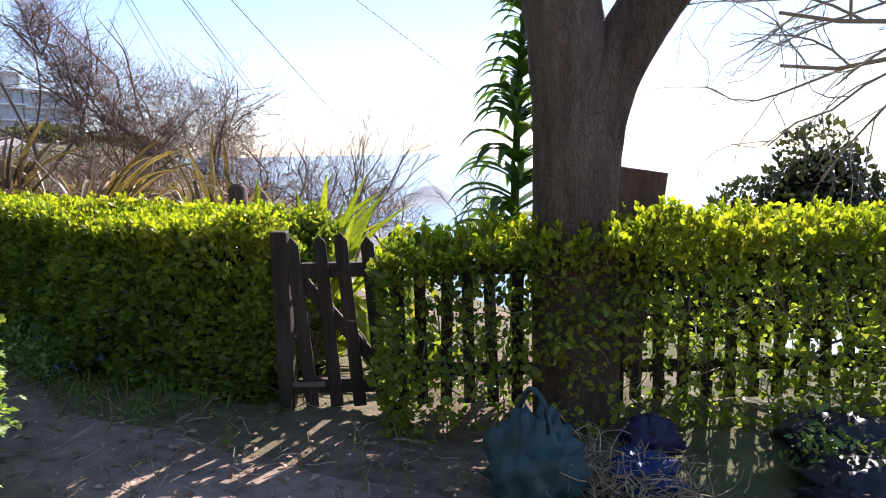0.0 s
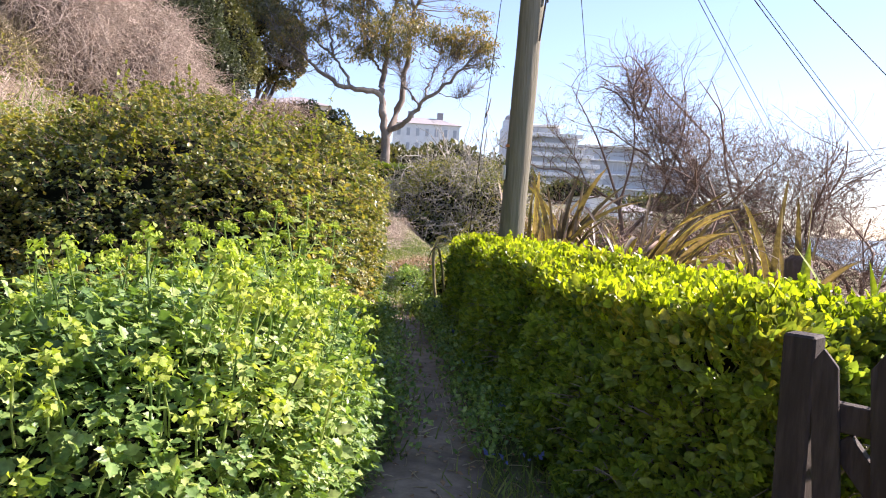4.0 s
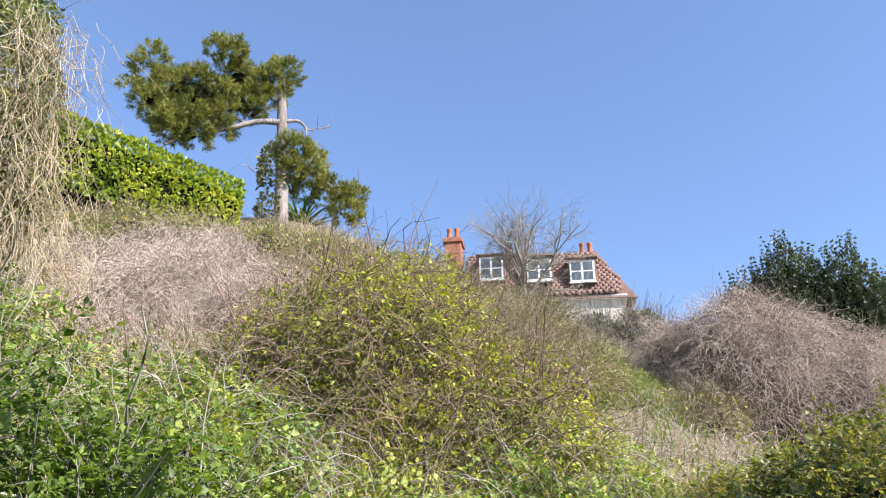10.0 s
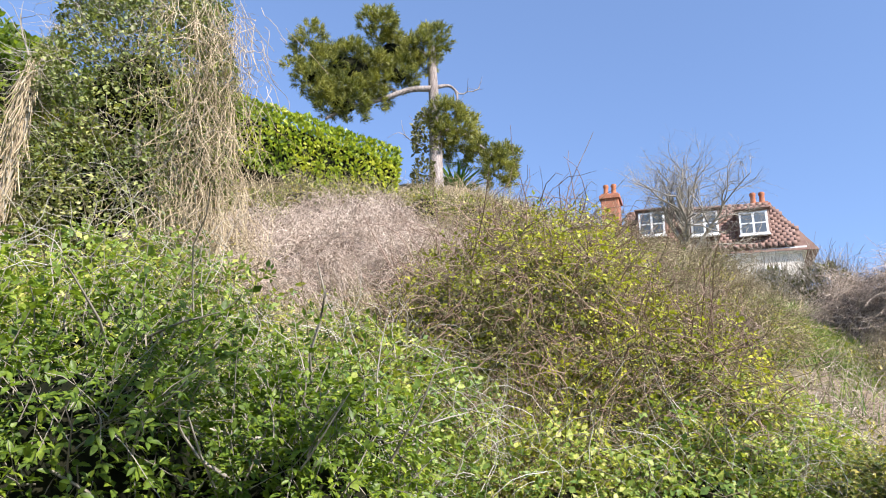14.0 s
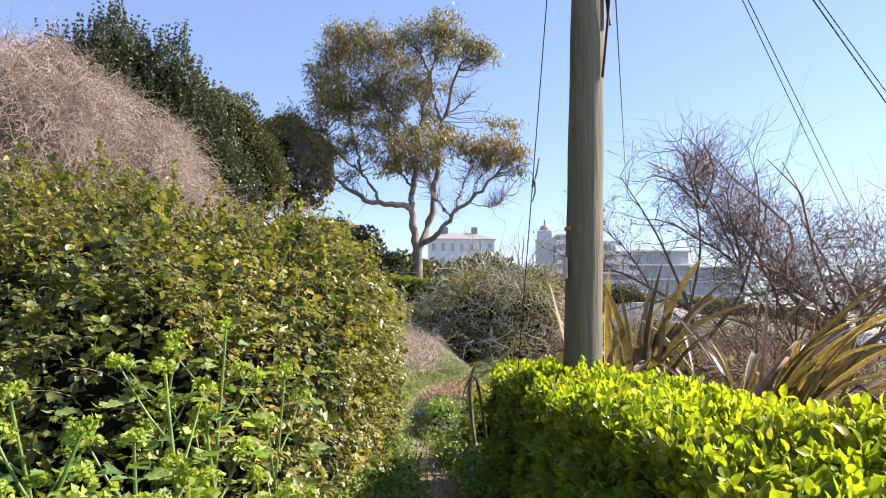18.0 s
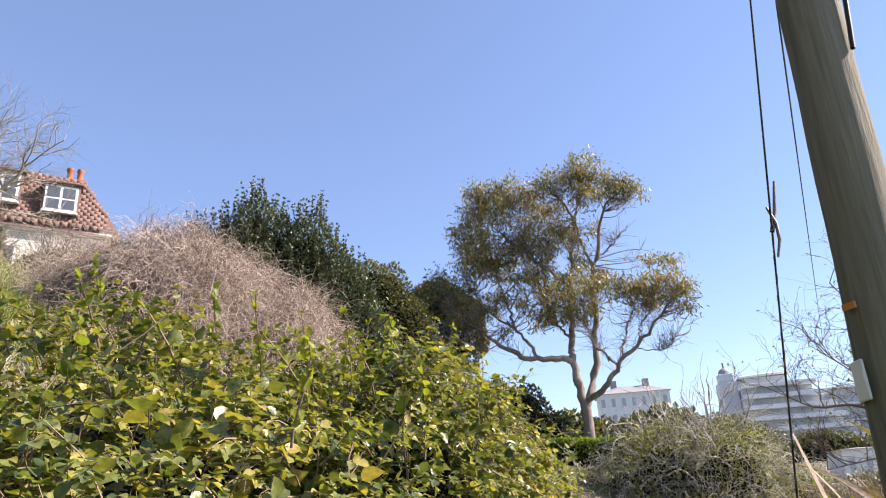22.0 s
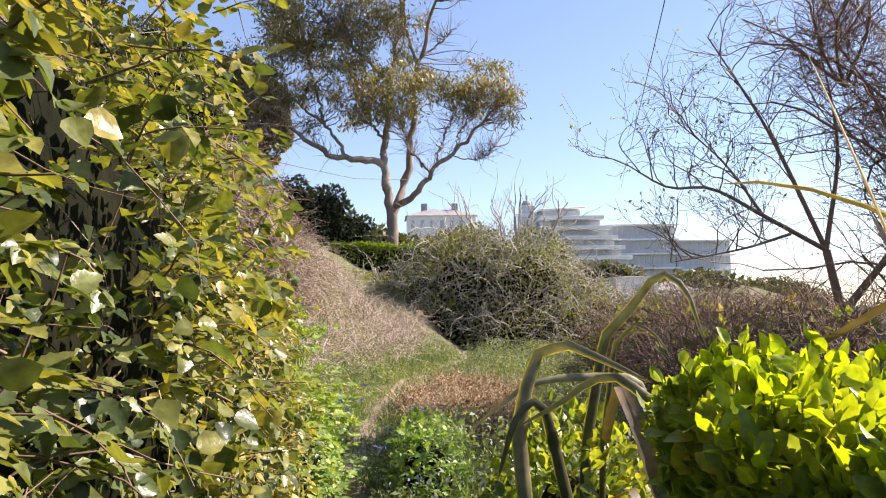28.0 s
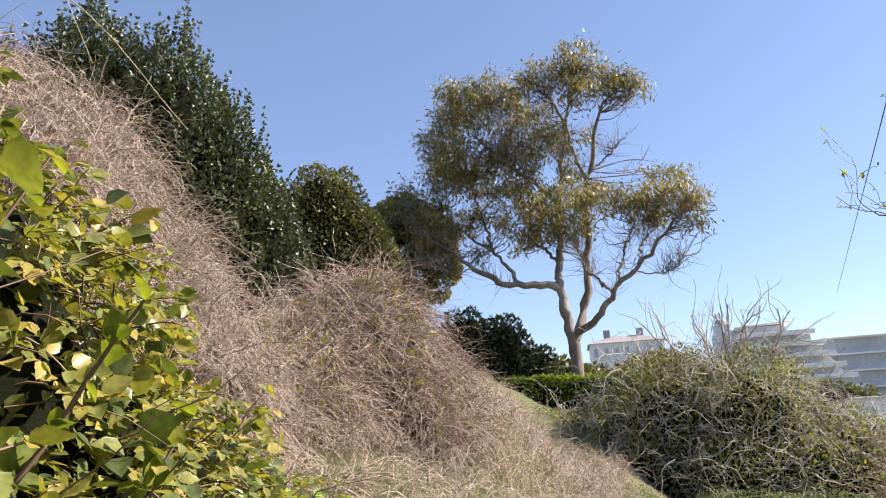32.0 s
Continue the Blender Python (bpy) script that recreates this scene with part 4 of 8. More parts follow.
part("cross_arm", turned(box(-0.6, -0.05, -0.05, 0.6, 0.05, 0.05, 0.006), pose(c[0], c[1] - 0.13, c[2], 0, 0, 15)), M_POLE, pole)


def wire(name, label, a, b, r=0.008, sag=0.4, k=18):
    a, b = np.array(a, float), np.array(b, float)
    t = np.linspace(0, 1, k)[:, None]
    p = a + (b - a) * t - np.array([0, 0, 1]) * sag * 4 * t * (1 - t)
    ob = part(name, tube_mesh(name, p[None], np.full((1, k), r), 5), M_WIRE)
    return tagged(ob, label, "wire", "overhead wires")


TOPP = on_pole(6.1)
for end, r in (((21.4, 31.0, 2.7), 0.007), ((21.1, 31.3, 2.7), 0.007), ((25.6, 27.6, 0.4), 0.009), ((26.0, 27.4, 0.3), 0.007), ((30.1, 22.6, -2.6), 0.009), ((31.8, 20.2, 4.5), 0.011), ((21.7, 68.0, 12.1), 0.012)):
    wire("overhead_wire", "thin dark overhead cable running down from a pole", TOPP + (0.05, 0, 0), end, r, 0.05)
stay = thing("pole_stay", "twisted stay wire of a pole with dry vine round it", "stay wire", (0.68, 6.92, 0))
a, b = np.array((0.78, 5.36, 4.2)), np.array((0.66, 6.9, 0.0))
t = np.linspace(0, 1, 24)[:, None]
part("strand", tube_mesh("strand", (a + (b - a) * t)[None], np.full((1, 24), 0.0035), 6), M_WIRE, stay)
part("upper_strand", tube_mesh("upper_strand", smooth_path([a, (0.86, 5.5, 5.0), TOPP], 12)[None], np.full((1, 12), 0.0055), 6), M_WIRE, stay)
low = np.linspace(0.42, 1, 80)[:, None]
q = a + (b - a) * low + 0.003 * np.stack([np.sin(low[:, 0] * 220), np.cos(low[:, 0] * 220), 0 * low[:, 0]], -1)
part("vine", tube_mesh("vine", q[None], np.full((1, 80), 0.002), 5), M_REDTWIG, stay, "dry brown vine twisted round it")
kn = a + (b - a) * 0.43
part("turnbuckle", tube_mesh("turnbuckle", [[kn + (0, 0, 0.09), kn + (0.018, 0, 0.03), kn + (0.018, 0, -0.03), kn + (0, 0, -0.09)]], [[0.004, 0.006, 0.006, 0.004]], 6), M_METAL, stay)
part("spur", tube_mesh("spur", [[kn, kn + (0.03, 0.02, 0.08), kn + (0.05, 0.02, 0.19)]], [[0.008, 0.007, 0.004]], 5), M_REDTWIG, stay)

# ---- big tree by the gate, old board, tall bugloss ----
tree = thing("old_tree", "thick old tree trunk with furrowed grey-brown bark, forking", "tree", (2.15, 0.12, 0))


def gnarled(name, pts, r0, r1, parent, mat, k=26, sides=28, rough=0.035):
    path = smooth_path(pts, k)
    rad = np.linspace(r0, r1, k)
    rad = np.interp(np.linspace(0, 1, k), np.linspace(0, 1, len(pts)), np.linspace(r0, r1, len(pts)))
    tan = unit(np.gradient(path, axis=0))
    x = unit(np.cross(tan, (0, 1, 0.01)))
    y = np.cross(tan, x)
    an = np.arange(sides) * 2 * np.pi / sides
    ridge = 1 + rough * (np.sin(5 * an)[None] + 0.7 * np.sin(9 * an + 1)[None] * np.cos(np.arange(k) * 0.5)[:, None]) + 0.4 * rough * RNG.normal(size=(k, sides))
    v = path[:, None] + (rad[:, None] * ridge)[..., None] * (np.cos(an)[None, :, None] * x[:, None] + np.sin(an)[None, :, None] * y[:, None])
    i, j = np.meshgrid(np.arange(k - 1), np.arange(sides), indexing="ij")
    q = np.stack([i * sides + j, i * sides + (j + 1) % sides, (i + 1) * sides + (j + 1) % sides, (i + 1) * sides + j], -1).reshape(-1, 4)
    return part(name, np_mesh(name, v.reshape(-1, 3), q, smooth=True), mat, parent)


gnarled("trunk", [(2.04, 0.15, -0.2), (2.03, 0.16, 0.6), (2.02, 0.16, 1.3), (2.0, 0.18, 2.0), (1.96, 0.26, 2.7), (1.9, 0.4, 3.6), (1.85, 0.55, 4.8)], 0.265, 0.19, tree, M_BARK)
gnarled("limb", [(2.03, 0.12, 0.9), (2.04, 0.1, 1.4), (2.07, 0.04, 1.85), (2.16, -0.12, 2.25), (2.32, -0.42, 2.7), (2.6, -1.0, 3.3)], 0.185, 0.16, tree, M_BARK)
oak = {}
for _ in range(4):
    grow((1.95, 0.5, 4.2), (RNG.normal() * 0.5, RNG.normal() * 0.5, 1), 2.0, 0.08, 2, out=oak, kids=3)
grown(tree, oak, M_BARK)
board = thing("leaning_board", "old red-brown board leaning beside a tree trunk", "board", (2.32, -0.12, 0))
part("board", turned(box(-0.16, -0.018, 0.25, 0.16, 0.018, 1.45, 0.004), pose(2.25, 0.04, 0.05, -4, 9, -50)), M_BOARD, board)
part("support", turned(box(-0.05, -0.05, -0.1, 0.05, 0.05, 1.1, 0.004), pose(2.31, 0.03, 0, 0, 0, -50)), M_PICKET, board)

bug = thing("giant_bugloss", "tall spire of long drooping green leaves", "plant", (2.62, 0.92, -0.1))
stem = smooth_path([(2.62, 0.92, -0.15), (2.62, 0.93, 1.0), (2.64, 0.9, 2.0), (2.68, 0.84, 2.95)], 14)
part("stem", tube_mesh("stem", stem[None], np.linspace(0.045, 0.015, 14)[None], 8), M_ECHIUM, bug)
n = 210
z = RNG.uniform(0.75, 2.95, n)
ang = np.arange(n) * 2.399
length = np.interp(z, [0.7, 1.2, 2.2, 2.95], [0.5, 0.5, 0.36, 0.1]) * RNG.uniform(0.8, 1.15, n)
cx, cy = np.interp(z, stem[:, 2], stem[:, 0]), np.interp(z, stem[:, 2], stem[:, 1])
kk = 8
tt = np.linspace(0, 1, kk)
out = length[:, None] * tt[None]
zz = z[:, None] + length[:, None] * (0.55 * tt - 0.62 * tt**3)[None]
mid = np.stack([cx[:, None] + out * np.cos(ang)[:, None], cy[:, None] + out * np.sin(ang)[:, None], zz], -1)
side = np.stack([-np.sin(ang), np.cos(ang), 0 * ang], -1)[:, None]
wd = (0.052 * np.sin(np.pi * (0.12 + 0.88 * tt)) * (1 - 0.2 * tt))[None, :, None] * (length / 0.5)[:, None, None] ** 0.6
fold = np.array([0, 0, 1.0]) * wd * 0.35
v = np.stack([mid - side * wd + fold, mid, mid + side * wd + fold], 2).reshape(-1, 3)
b_, c_ = np.meshgrid(np.arange(kk - 1), np.arange(2), indexing="ij")
i0 = b_ * 3 + c_
for i in range(n):
    part("leaf", np_mesh("leaf", v[i * kk * 3:(i + 1) * kk * 3], np.stack([i0, i0 + 1, i0 + 4, i0 + 3], -1).reshape(-1, 4), smooth=True), M_ECHIUM, bug)


def strap_plant(name, label, base, n, length, mat, lean=(0, 0), width=0.036, bent=0.25, spread=0.5, seed=1, edge=True, clear=None, arch=1.0, ztop=9.0):
    """A clump of long folded strap leaves, some of them snapped over."""
    rng = np.random.default_rng(seed)
    th = thing(name, label, "plant", (base[0], base[1], float(land(base[0], base[1]))))
    kk = 14
    tt = np.linspace(0, 1, kk)
    made = 0
    while made < n:
        ang = rng.uniform(0, 2 * np.pi)
        tilt = abs(rng.normal(0, spread))
        ln = length * rng.uniform(0.5, 1.12) * (1 - 0.25 * min(1, tilt))
        d = np.array([math.cos(ang) * math.sin(tilt) + lean[0], math.sin(ang) * math.sin(tilt) + lean[1], math.cos(tilt)])
        dd = d / np.linalg.norm(d)
        snap = rng.random() < bent
        f = rng.uniform(0.4, 0.75)
        p = np.array([base[0] + rng.normal(0, 0.13), base[1] + rng.normal(0, 0.13), 0.0])
        p[2] = float(land(p[0], p[1])) - 0.05
        pts = [p]
        sag = arch * (rng.uniform(0.03, 0.16) * (0.4 + math.sin(tilt)) + rng.uniform(0, 0.05))
        fold_ang = ang + rng.normal(0, 0.7)
        wob = rng.normal(0, 0.025, 3)
        for j in range(1, kk):
            if snap and tt[j - 1] < f <= tt[j]:
                dd = np.array([0.75 * math.cos(fold_ang), 0.75 * math.sin(fold_ang), -rng.uniform(0.1, 0.9)])
            else:
                dd = dd + np.array([0, 0, -sag * (1.6 if snap and tt[j] > f else 1) * (0.4 + 1.2 * tt[j])]) + wob
            dd = dd / np.linalg.norm(dd)
            pts.append(pts[-1] + dd * ln / (kk - 1))
        pts = np.array(pts)
        pts[:, 2] = np.maximum(pts[:, 2], land(pts[:, 0], pts[:, 1]) - 0.06 + 0.08 * tt)
        if pts[:, 2].max() > ztop or (clear is not None and np.any((pts[:, 0] < clear) & (pts[:, 2] > 0.12))):
            continue
        w = width * rng.uniform(0.7, 1.25) * (0.5 + 0.65 * np.sin(np.pi * (0.12 + 0.8 * tt))) * np.sqrt(np.maximum(0, 1 - tt**5))
        sd = np.array([-math.sin(ang), math.cos(ang), 0.0]) + rng.normal(0, 0.25, 3)
        tan = unit(np.gradient(pts, axis=0))
        sdv = unit(np.cross(np.cross(tan, sd), tan))
        nr = np.cross(tan, sdv)
        vee = rng.uniform(0.15, 0.6)
        v = np.concatenate([pts + s_ * sdv * w[:, None] + nr * (abs(s_) * vee * w)[:, None] for s_ in (-1, -0.86, 0, 0.86, 1)])
        q = np.concatenate([np.stack([s_ * kk + np.arange(kk - 1), s_ * kk + np.arange(1, kk), (s_ + 1) * kk + np.arange(1, kk), (s_ + 1) * kk + np.arange(kk - 1)], -1) for s_ in range(4)])
        me = np_mesh("leaf", v, q, smooth=True)
        if edge:
            me.materials.append(mat)
            me.materials.append(M_PHORMEDGE)
            if rng.random() < 0.45:
                me.polygons.foreach_set("material_index", np.repeat([1, 0, 0, 1], kk - 1).astype(np.int32))
        part("snapped_leaf" if snap else "leaf", me, mat, th)
        made += 1
    return th


strap_plant("flax_clump", "large weathered flax clump with snapped brown-green strap leaves", (2.05, 8.45), 270, 2.5, M_PHORM, (0.05, 0.0), 0.034, 0.68, 0.36, 3, clear=1.2, arch=0.9, ztop=2.2)
strap_plant("flax_clump", "sprawling flax clump with long yellow-striped leaves", (2.85, 7.8), 170, 2.5, M_PHORM, (0.3, -0.1), 0.028, 0.35, 0.55, 4, clear=1.9, arch=1.1, ztop=2.0)
bent_flax = strap_plant("flax_clump", "flax clump with bent striped leaves by the hedge end", (1.22, 9.3), 36, 1.6, M_PHORM, (-0.06, -0.04), 0.032, 0.85, 0.45, 5, clear=0.7, arch=1.3, ztop=1.02)


def bent_leaf(parent, pts, width, vee=0.55):
    """One long strap leaf, folded over where its points turn."""
    kk = 30
    line = np.array(pts, float)
    seg = np.concatenate([[0], np.cumsum(np.linalg.norm(np.diff(line, axis=0), axis=1))])
    tt = np.linspace(0, 1, kk)
    line = np.stack([np.interp(tt * seg[-1], seg, line[:, j]) for j in range(3)], -1)
    w = width * (0.5 + 0.4 * np.sin(np.pi * (0.1 + 0.8 * tt))) * np.sqrt(np.maximum(0, 1 - tt**2.2))
    tan = unit(np.gradient(line, axis=0))
    side = unit(np.cross(tan, np.array([0.15, -1.0, 0.45]) + 0.3 * np.stack([np.sin(5 * tt), 0 * tt, np.cos(4 * tt)], -1)))
    nr = np.cross(tan, side)
    v = np.concatenate([line + s_ * side * w[:, None] + nr * (abs(s_) * vee * w)[:, None] for s_ in (-1, -0.84, 0, 0.84, 1)])
    q = np.concatenate([np.stack([s_ * kk + np.arange(kk - 1), s_ * kk + np.arange(1, kk), (s_ + 1) * kk + np.arange(1, kk), (s_ + 1) * kk + np.arange(kk - 1)], -1) for s_ in range(4)])
    me = np_mesh("snapped_leaf", v, q, smooth=True)
    me.materials.append(M_PHORMGREY)
    me.materials.append(M_PHORMEDGE)
    me.polygons.foreach_set("material_index", np.repeat([1, 0, 0, 1], kk - 1).astype(np.int32))
    part("snapped_leaf", me, M_PHORMGREY, parent)


for pts, wd in (([(0.74, 9.27, 0.0), (0.67, 9.27, 0.55), (0.64, 9.28, 0.92), (0.66, 9.28, 1.04), (0.71, 9.3, 1.16), (0.79, 9.24, 1.18), (0.89, 9.19, 1.13), (1.0, 9.13, 1.07)], 0.034),
                ([(0.9, 9.7, 0.0), (0.97, 9.7, 0.8), (1.04, 9.68, 1.18), (1.14, 9.66, 1.29), (1.23, 9.64, 1.41), (1.28, 9.62, 1.4), (1.32, 9.59, 1.34), (1.36, 9.55, 1.14)], 0.03),
                ([(1.2, 9.3, 0.0), (1.1, 9.12, 0.7), (1.0, 9.04, 1.0), (0.88, 9.06, 1.1), (0.81, 9.1, 1.09), (0.73, 9.11, 1.03), (0.6, 9.13, 0.96)], 0.026),
                ([(1.25, 9.42, 0.0), (1.16, 9.4, 0.8), (1.05, 9.39, 1.06), (0.89, 9.37, 1.07), (0.76, 9.35, 1.07), (0.67, 9.34, 1.05), (0.57, 9.33, 0.98), (0.48, 9.34, 0.91)], 0.024),
                ([(1.0, 9.75, 0.0), (1.04, 9.74, 0.8), (1.09, 9.73, 1.15), (1.17, 9.71, 1.23), (1.23, 9.69, 1.19), (1.29, 9.67, 1.09)], 0.018),
                ([(0.85, 9.25, 0.0), (0.78, 9.24, 0.7), (0.7, 9.2, 1.0), (0.66, 9.2, 1.03), (0.6, 9.18, 0.96), (0.55, 9.18, 0.8)], 0.028)):
    bent_leaf(bent_flax, pts, wd)
sap = thing("young_privet", "low bright green privet seedling bush beside the path", "bush", (0.98, 9.95, 0))
cored(sap, [(0.98, 9.95, 0.4, 0.34, 0.4, 0.42)], scale=0.5)
leafy(sap, [(0.98, 9.95, 0.4, 0.36, 0.42, 0.48)], 1500, 0.05, M_PRIVET, OVAL, 1.0, 0.4, 0.4, 0.6)
rooted(sap, (0.98, 9.95), [(0.98, 9.95, 0.5, 0.3, 0.3, 0.3)], 7, 0.008, M_GREYTWIG)
strap_plant("flax_clump", "tall dry upright flax behind the hedge", (3.9, 6.3), 60, 2.0, M_PHORM, (0, 0), 0.026, 0.1, 0.22, 6)
strap_plant("golden_flax", "bright yellow-green flax behind the garden gate", (1.85, 2.55), 90, 1.75, M_PHORMY, (0.12, -0.25), 0.04, 0.25, 0.45, 8, False, arch=0.8)
strap_plant("golden_flax", "bright green strap-leaved plant seen through a gate", (2.3, 1.75), 30, 1.0, M_PHORMY, (0.1, -0.1), 0.04, 0.4, 0.6, 9, False)

# ---- bushes along the path ----
BR = [(-2.3, 6.6, 1.0, 1.6, 1.7, 1.45), (-1.3, 5.7, 0.85, 1.0, 1.2, 1.15), (-1.0, 7.5, 1.05, 1.0, 1.4, 1.4), (-1.0, 8.8, 1.25, 1.1, 1.0, 1.2), (-1.05, 9.6, 1.05, 1.05, 0.8, 1.2), (-1.2, 10.5, 0.85, 0.95, 0.8, 0.95), (-0.95, 10.3, 0.95, 0.72, 0.6, 0.72), (-1.0, 11.0, 0.8, 0.7, 0.6, 0.7), (-1.3, 11.4, 0.6, 0.9, 0.8, 0.75), (-3.7, 6.9, 1.1, 1.3, 1.2, 1.1), (-1.9, 4.9, 0.4, 1.0, 0.8, 0.75), (-2.6, 8.4, 1.4, 1.6, 1.6, 1.3), (-4.1, 6.0, 0.9, 1.0, 0.8, 0.75), (-0.62, 10.5, 0.55, 0.55, 0.7, 0.7), (-1.1, 11.6, 0.95, 0.62, 0.7, 0.72), (-1.6, 11.2, 1.05, 0.7, 0.7, 0.8)]
BRF = [(-0.78, 11.05, 1.02, 0.46, 0.5, 0.66), (-1.12, 10.95, 1.5, 0.5, 0.5, 0.64), (-1.4, 11.7, 1.25, 0.6, 0.5, 0.55), (-0.68, 10.75, 0.55, 0.44, 0.45, 0.6), (-0.9, 11.75, 0.9, 0.5, 0.45, 0.6), (-1.0, 10.6, 1.72, 0.45, 0.4, 0.5)]
bush = thing("bramble_bush", "dense dark green bramble bush with young yellowish tips", "bush", (-1.6, 6.8, 0.1))
cored(bush, BR, scale=0.7)
BRS = list(BR)
for c in BR:
    for _ in range(7):
        d = unit(RNG.normal(size=3) + (0.3, -0.2, 0.5))
        r_ = RNG.uniform(0.24, 0.42)
        BRS.append((*(np.array(c[:3]) + np.array(c[3:]) * d * 0.76), r_, r_, r_ * 0.8))
NEARB, FARB = [c for c in BRS if c[1] > 7.3], [c for c in BRS if c[1] < 8.0]
cored(bush, BRF, scale=0.72)
sprays(bush, BRF, 1500, 0.18, 0.042, M_BRAMBLE, M_REDTWIG, BRIER, 5, 1.0, gap=-0.7)
leafy(bush, BRF, 5000, 0.04, M_BRAMBLE, FOLDED, 1.1, 0.4, -0.1, 0.7, cluster=3)
sprays(bush, NEARB, 2500, 0.22, 0.047, M_BRAMBLE, M_REDTWIG, BRIER, 5, 1.0, gap=-0.08)
sprays(bush, [c for c in BR if c[1] > 7.3], 1500, 0.22, 0.047, M_BRAMBLE, M_REDTWIG, BRIER, 5, 1.0, gap=-0.3)
sprays(bush, FARB, 5000, 0.22, 0.048, M_BRAMBLE, M_REDTWIG, gap=0.02, width=1.1)
sprays(bush, [c for c in BR if c[1] < 8.0], 4500, 0.2, 0.046, M_BRAMBLE, M_REDTWIG, gap=-0.2, width=1.1)
leafy(bush, [BR[9], BR[10], BR[12]], 9000, 0.045, M_BRAMBLE, KITE, 1.1, 0.4, 0.0, 0.7, cluster=3)
leafy(bush, BR, 20000, 0.045, M_BRAMBLE, FOLDED, 1.1, 0.5, -0.1, 0.7, cluster=3)
leafy(bush, [(*c[:3], *(0.82 * np.array(c[3:]))) for c in BR], 14000, 0.052, M_BRAMBLE, KITE, 1.1, 0.2, -0.1, 0.7, name="inner_foliage")
stemmy(bush, BRS, 1300, 0.26, 0.0018, M_REDTWIG, 0.4, 0.3)
stemmy(bush, BRS, 260, 0.3, 0.0018, M_TANTWIG, 0.6, 0.35, name="dry_stem_tangle")


def shoots(parent, blobs, n, length, mat, leafmat, size, shape=TOOTHED):
    p, o = blob_points(blobs, n, 0.1, low=0.3)
    clear = (p[:, 0] < verge(p[:, 1]) - 0.3) | (p[:, 1] < 7.0)
    p, o = p[clear], o[clear]
    path = twig_paths(p, o * 0.3 + np.array([0, 0, 1.0]) + 0.25 * RNG.normal(size=p.shape), length * RNG.uniform(0.6, 1.3, len(p)), 0.05, 0.1, 6)
    part("shoot_mass", tube_mesh("shoot_mass", path, np.linspace(0.005, 0.002, 6)[None] * np.ones((len(p), 1))), mat, parent)
    q = np.repeat(path[:, 1:].reshape(-1, 3), 3, 0)
    d = RNG.normal(size=q.shape) * 0.8 + (0, 0, 0.5)
    part("shoot_foliage", leaf_mesh("shoot_foliage", q, d, RNG.normal(size=q.shape) * 0.5 + (0, 0, 1), size * RNG.uniform(0.5, 1.1, len(q)), shape), leafmat, parent)


M_TIPS = leaf_mat("bramble_tip", [(0.12, 0.16, 0.03), (0.22, 0.25, 0.04), (0.33, 0.27, 0.06)], 0.45, 0.4)
shoots(bush, BR, 520, 0.24, M_REDTWIG, M_TIPS, 0.045, FOLDED)
shoots(bush, [c for c in BR if 6.5 < c[1] < 9.2], 70, 0.38, M_REDTWIG, M_TIPS, 0.046, BRIER)
for pts, r_ in (([(-1.4, 9.7, 1.75), (-1.1, 10.0, 2.25), (-0.82, 10.2, 2.36), (-0.57, 10.42, 2.3), (-0.42, 10.6, 2.1)], 0.0022), ([(-1.5, 9.9, 1.8), (-1.1, 10.0, 2.6), (-0.83, 10.17, 2.68), (-0.73, 10.28, 2.59), (-0.62, 10.38, 2.45), (-0.55, 10.5, 2.2)], 0.002),
                ([(-1.6, 9.9, 1.8), (-1.2, 10.0, 2.35), (-0.83, 10.18, 2.5), (-0.54, 10.44, 2.61), (-0.26, 10.59, 2.49), (-0.15, 10.63, 2.55)], 0.0022), ([(-0.75, 10.25, 1.5), (-0.72, 10.3, 2.2), (-0.73, 10.28, 2.75)], 0.0025), ([(-0.7, 10.3, 1.6), (-0.69, 10.32, 2.3), (-0.64, 10.35, 2.62)], 0.003)):
    part("cane", tube_mesh("cane", smooth_path(pts, 20)[None], np.linspace(r_, r_ * 0.3, 20)[None], 6), M_TANTWIG, bush, "long bare arching cane")

FB = [(-1.25, 2.35, 0.35, 0.85, 0.9, 0.78), (-0.82, 3.1, 0.33, 0.6, 0.9, 0.72), (-1.6, 3.3, 0.3, 0.66, 0.85, 0.62), (-1.3, 1.65, 0.12, 0.5, 0.4, 0.42), (-0.75, 4.3, 0.2, 0.45, 0.7, 0.55)]
herb = thing("nettle_patch", "lush bright green patch of nettles and alexanders", "plants", (-1.2, 2.7, 0))
cored(herb, FB, scale=0.72)
sprays(herb, FB, 3600, 0.2, 0.055, M_NETTLE, M_NETTLE, TOOTHED, 4, 1.05, 0.3, low=-0.35, droop=0.1, gap=-0.5)
leafy(herb, FB, 14000, 0.045, M_NETTLE, TOOTHED, 1.0, 0.35, 0.0, 0.7, low=-0.35, cluster=3)
stemmy(herb, FB, 400, 0.2, 0.004, M_NETTLE, 0.0, 0.1, up=1.5, low=0)


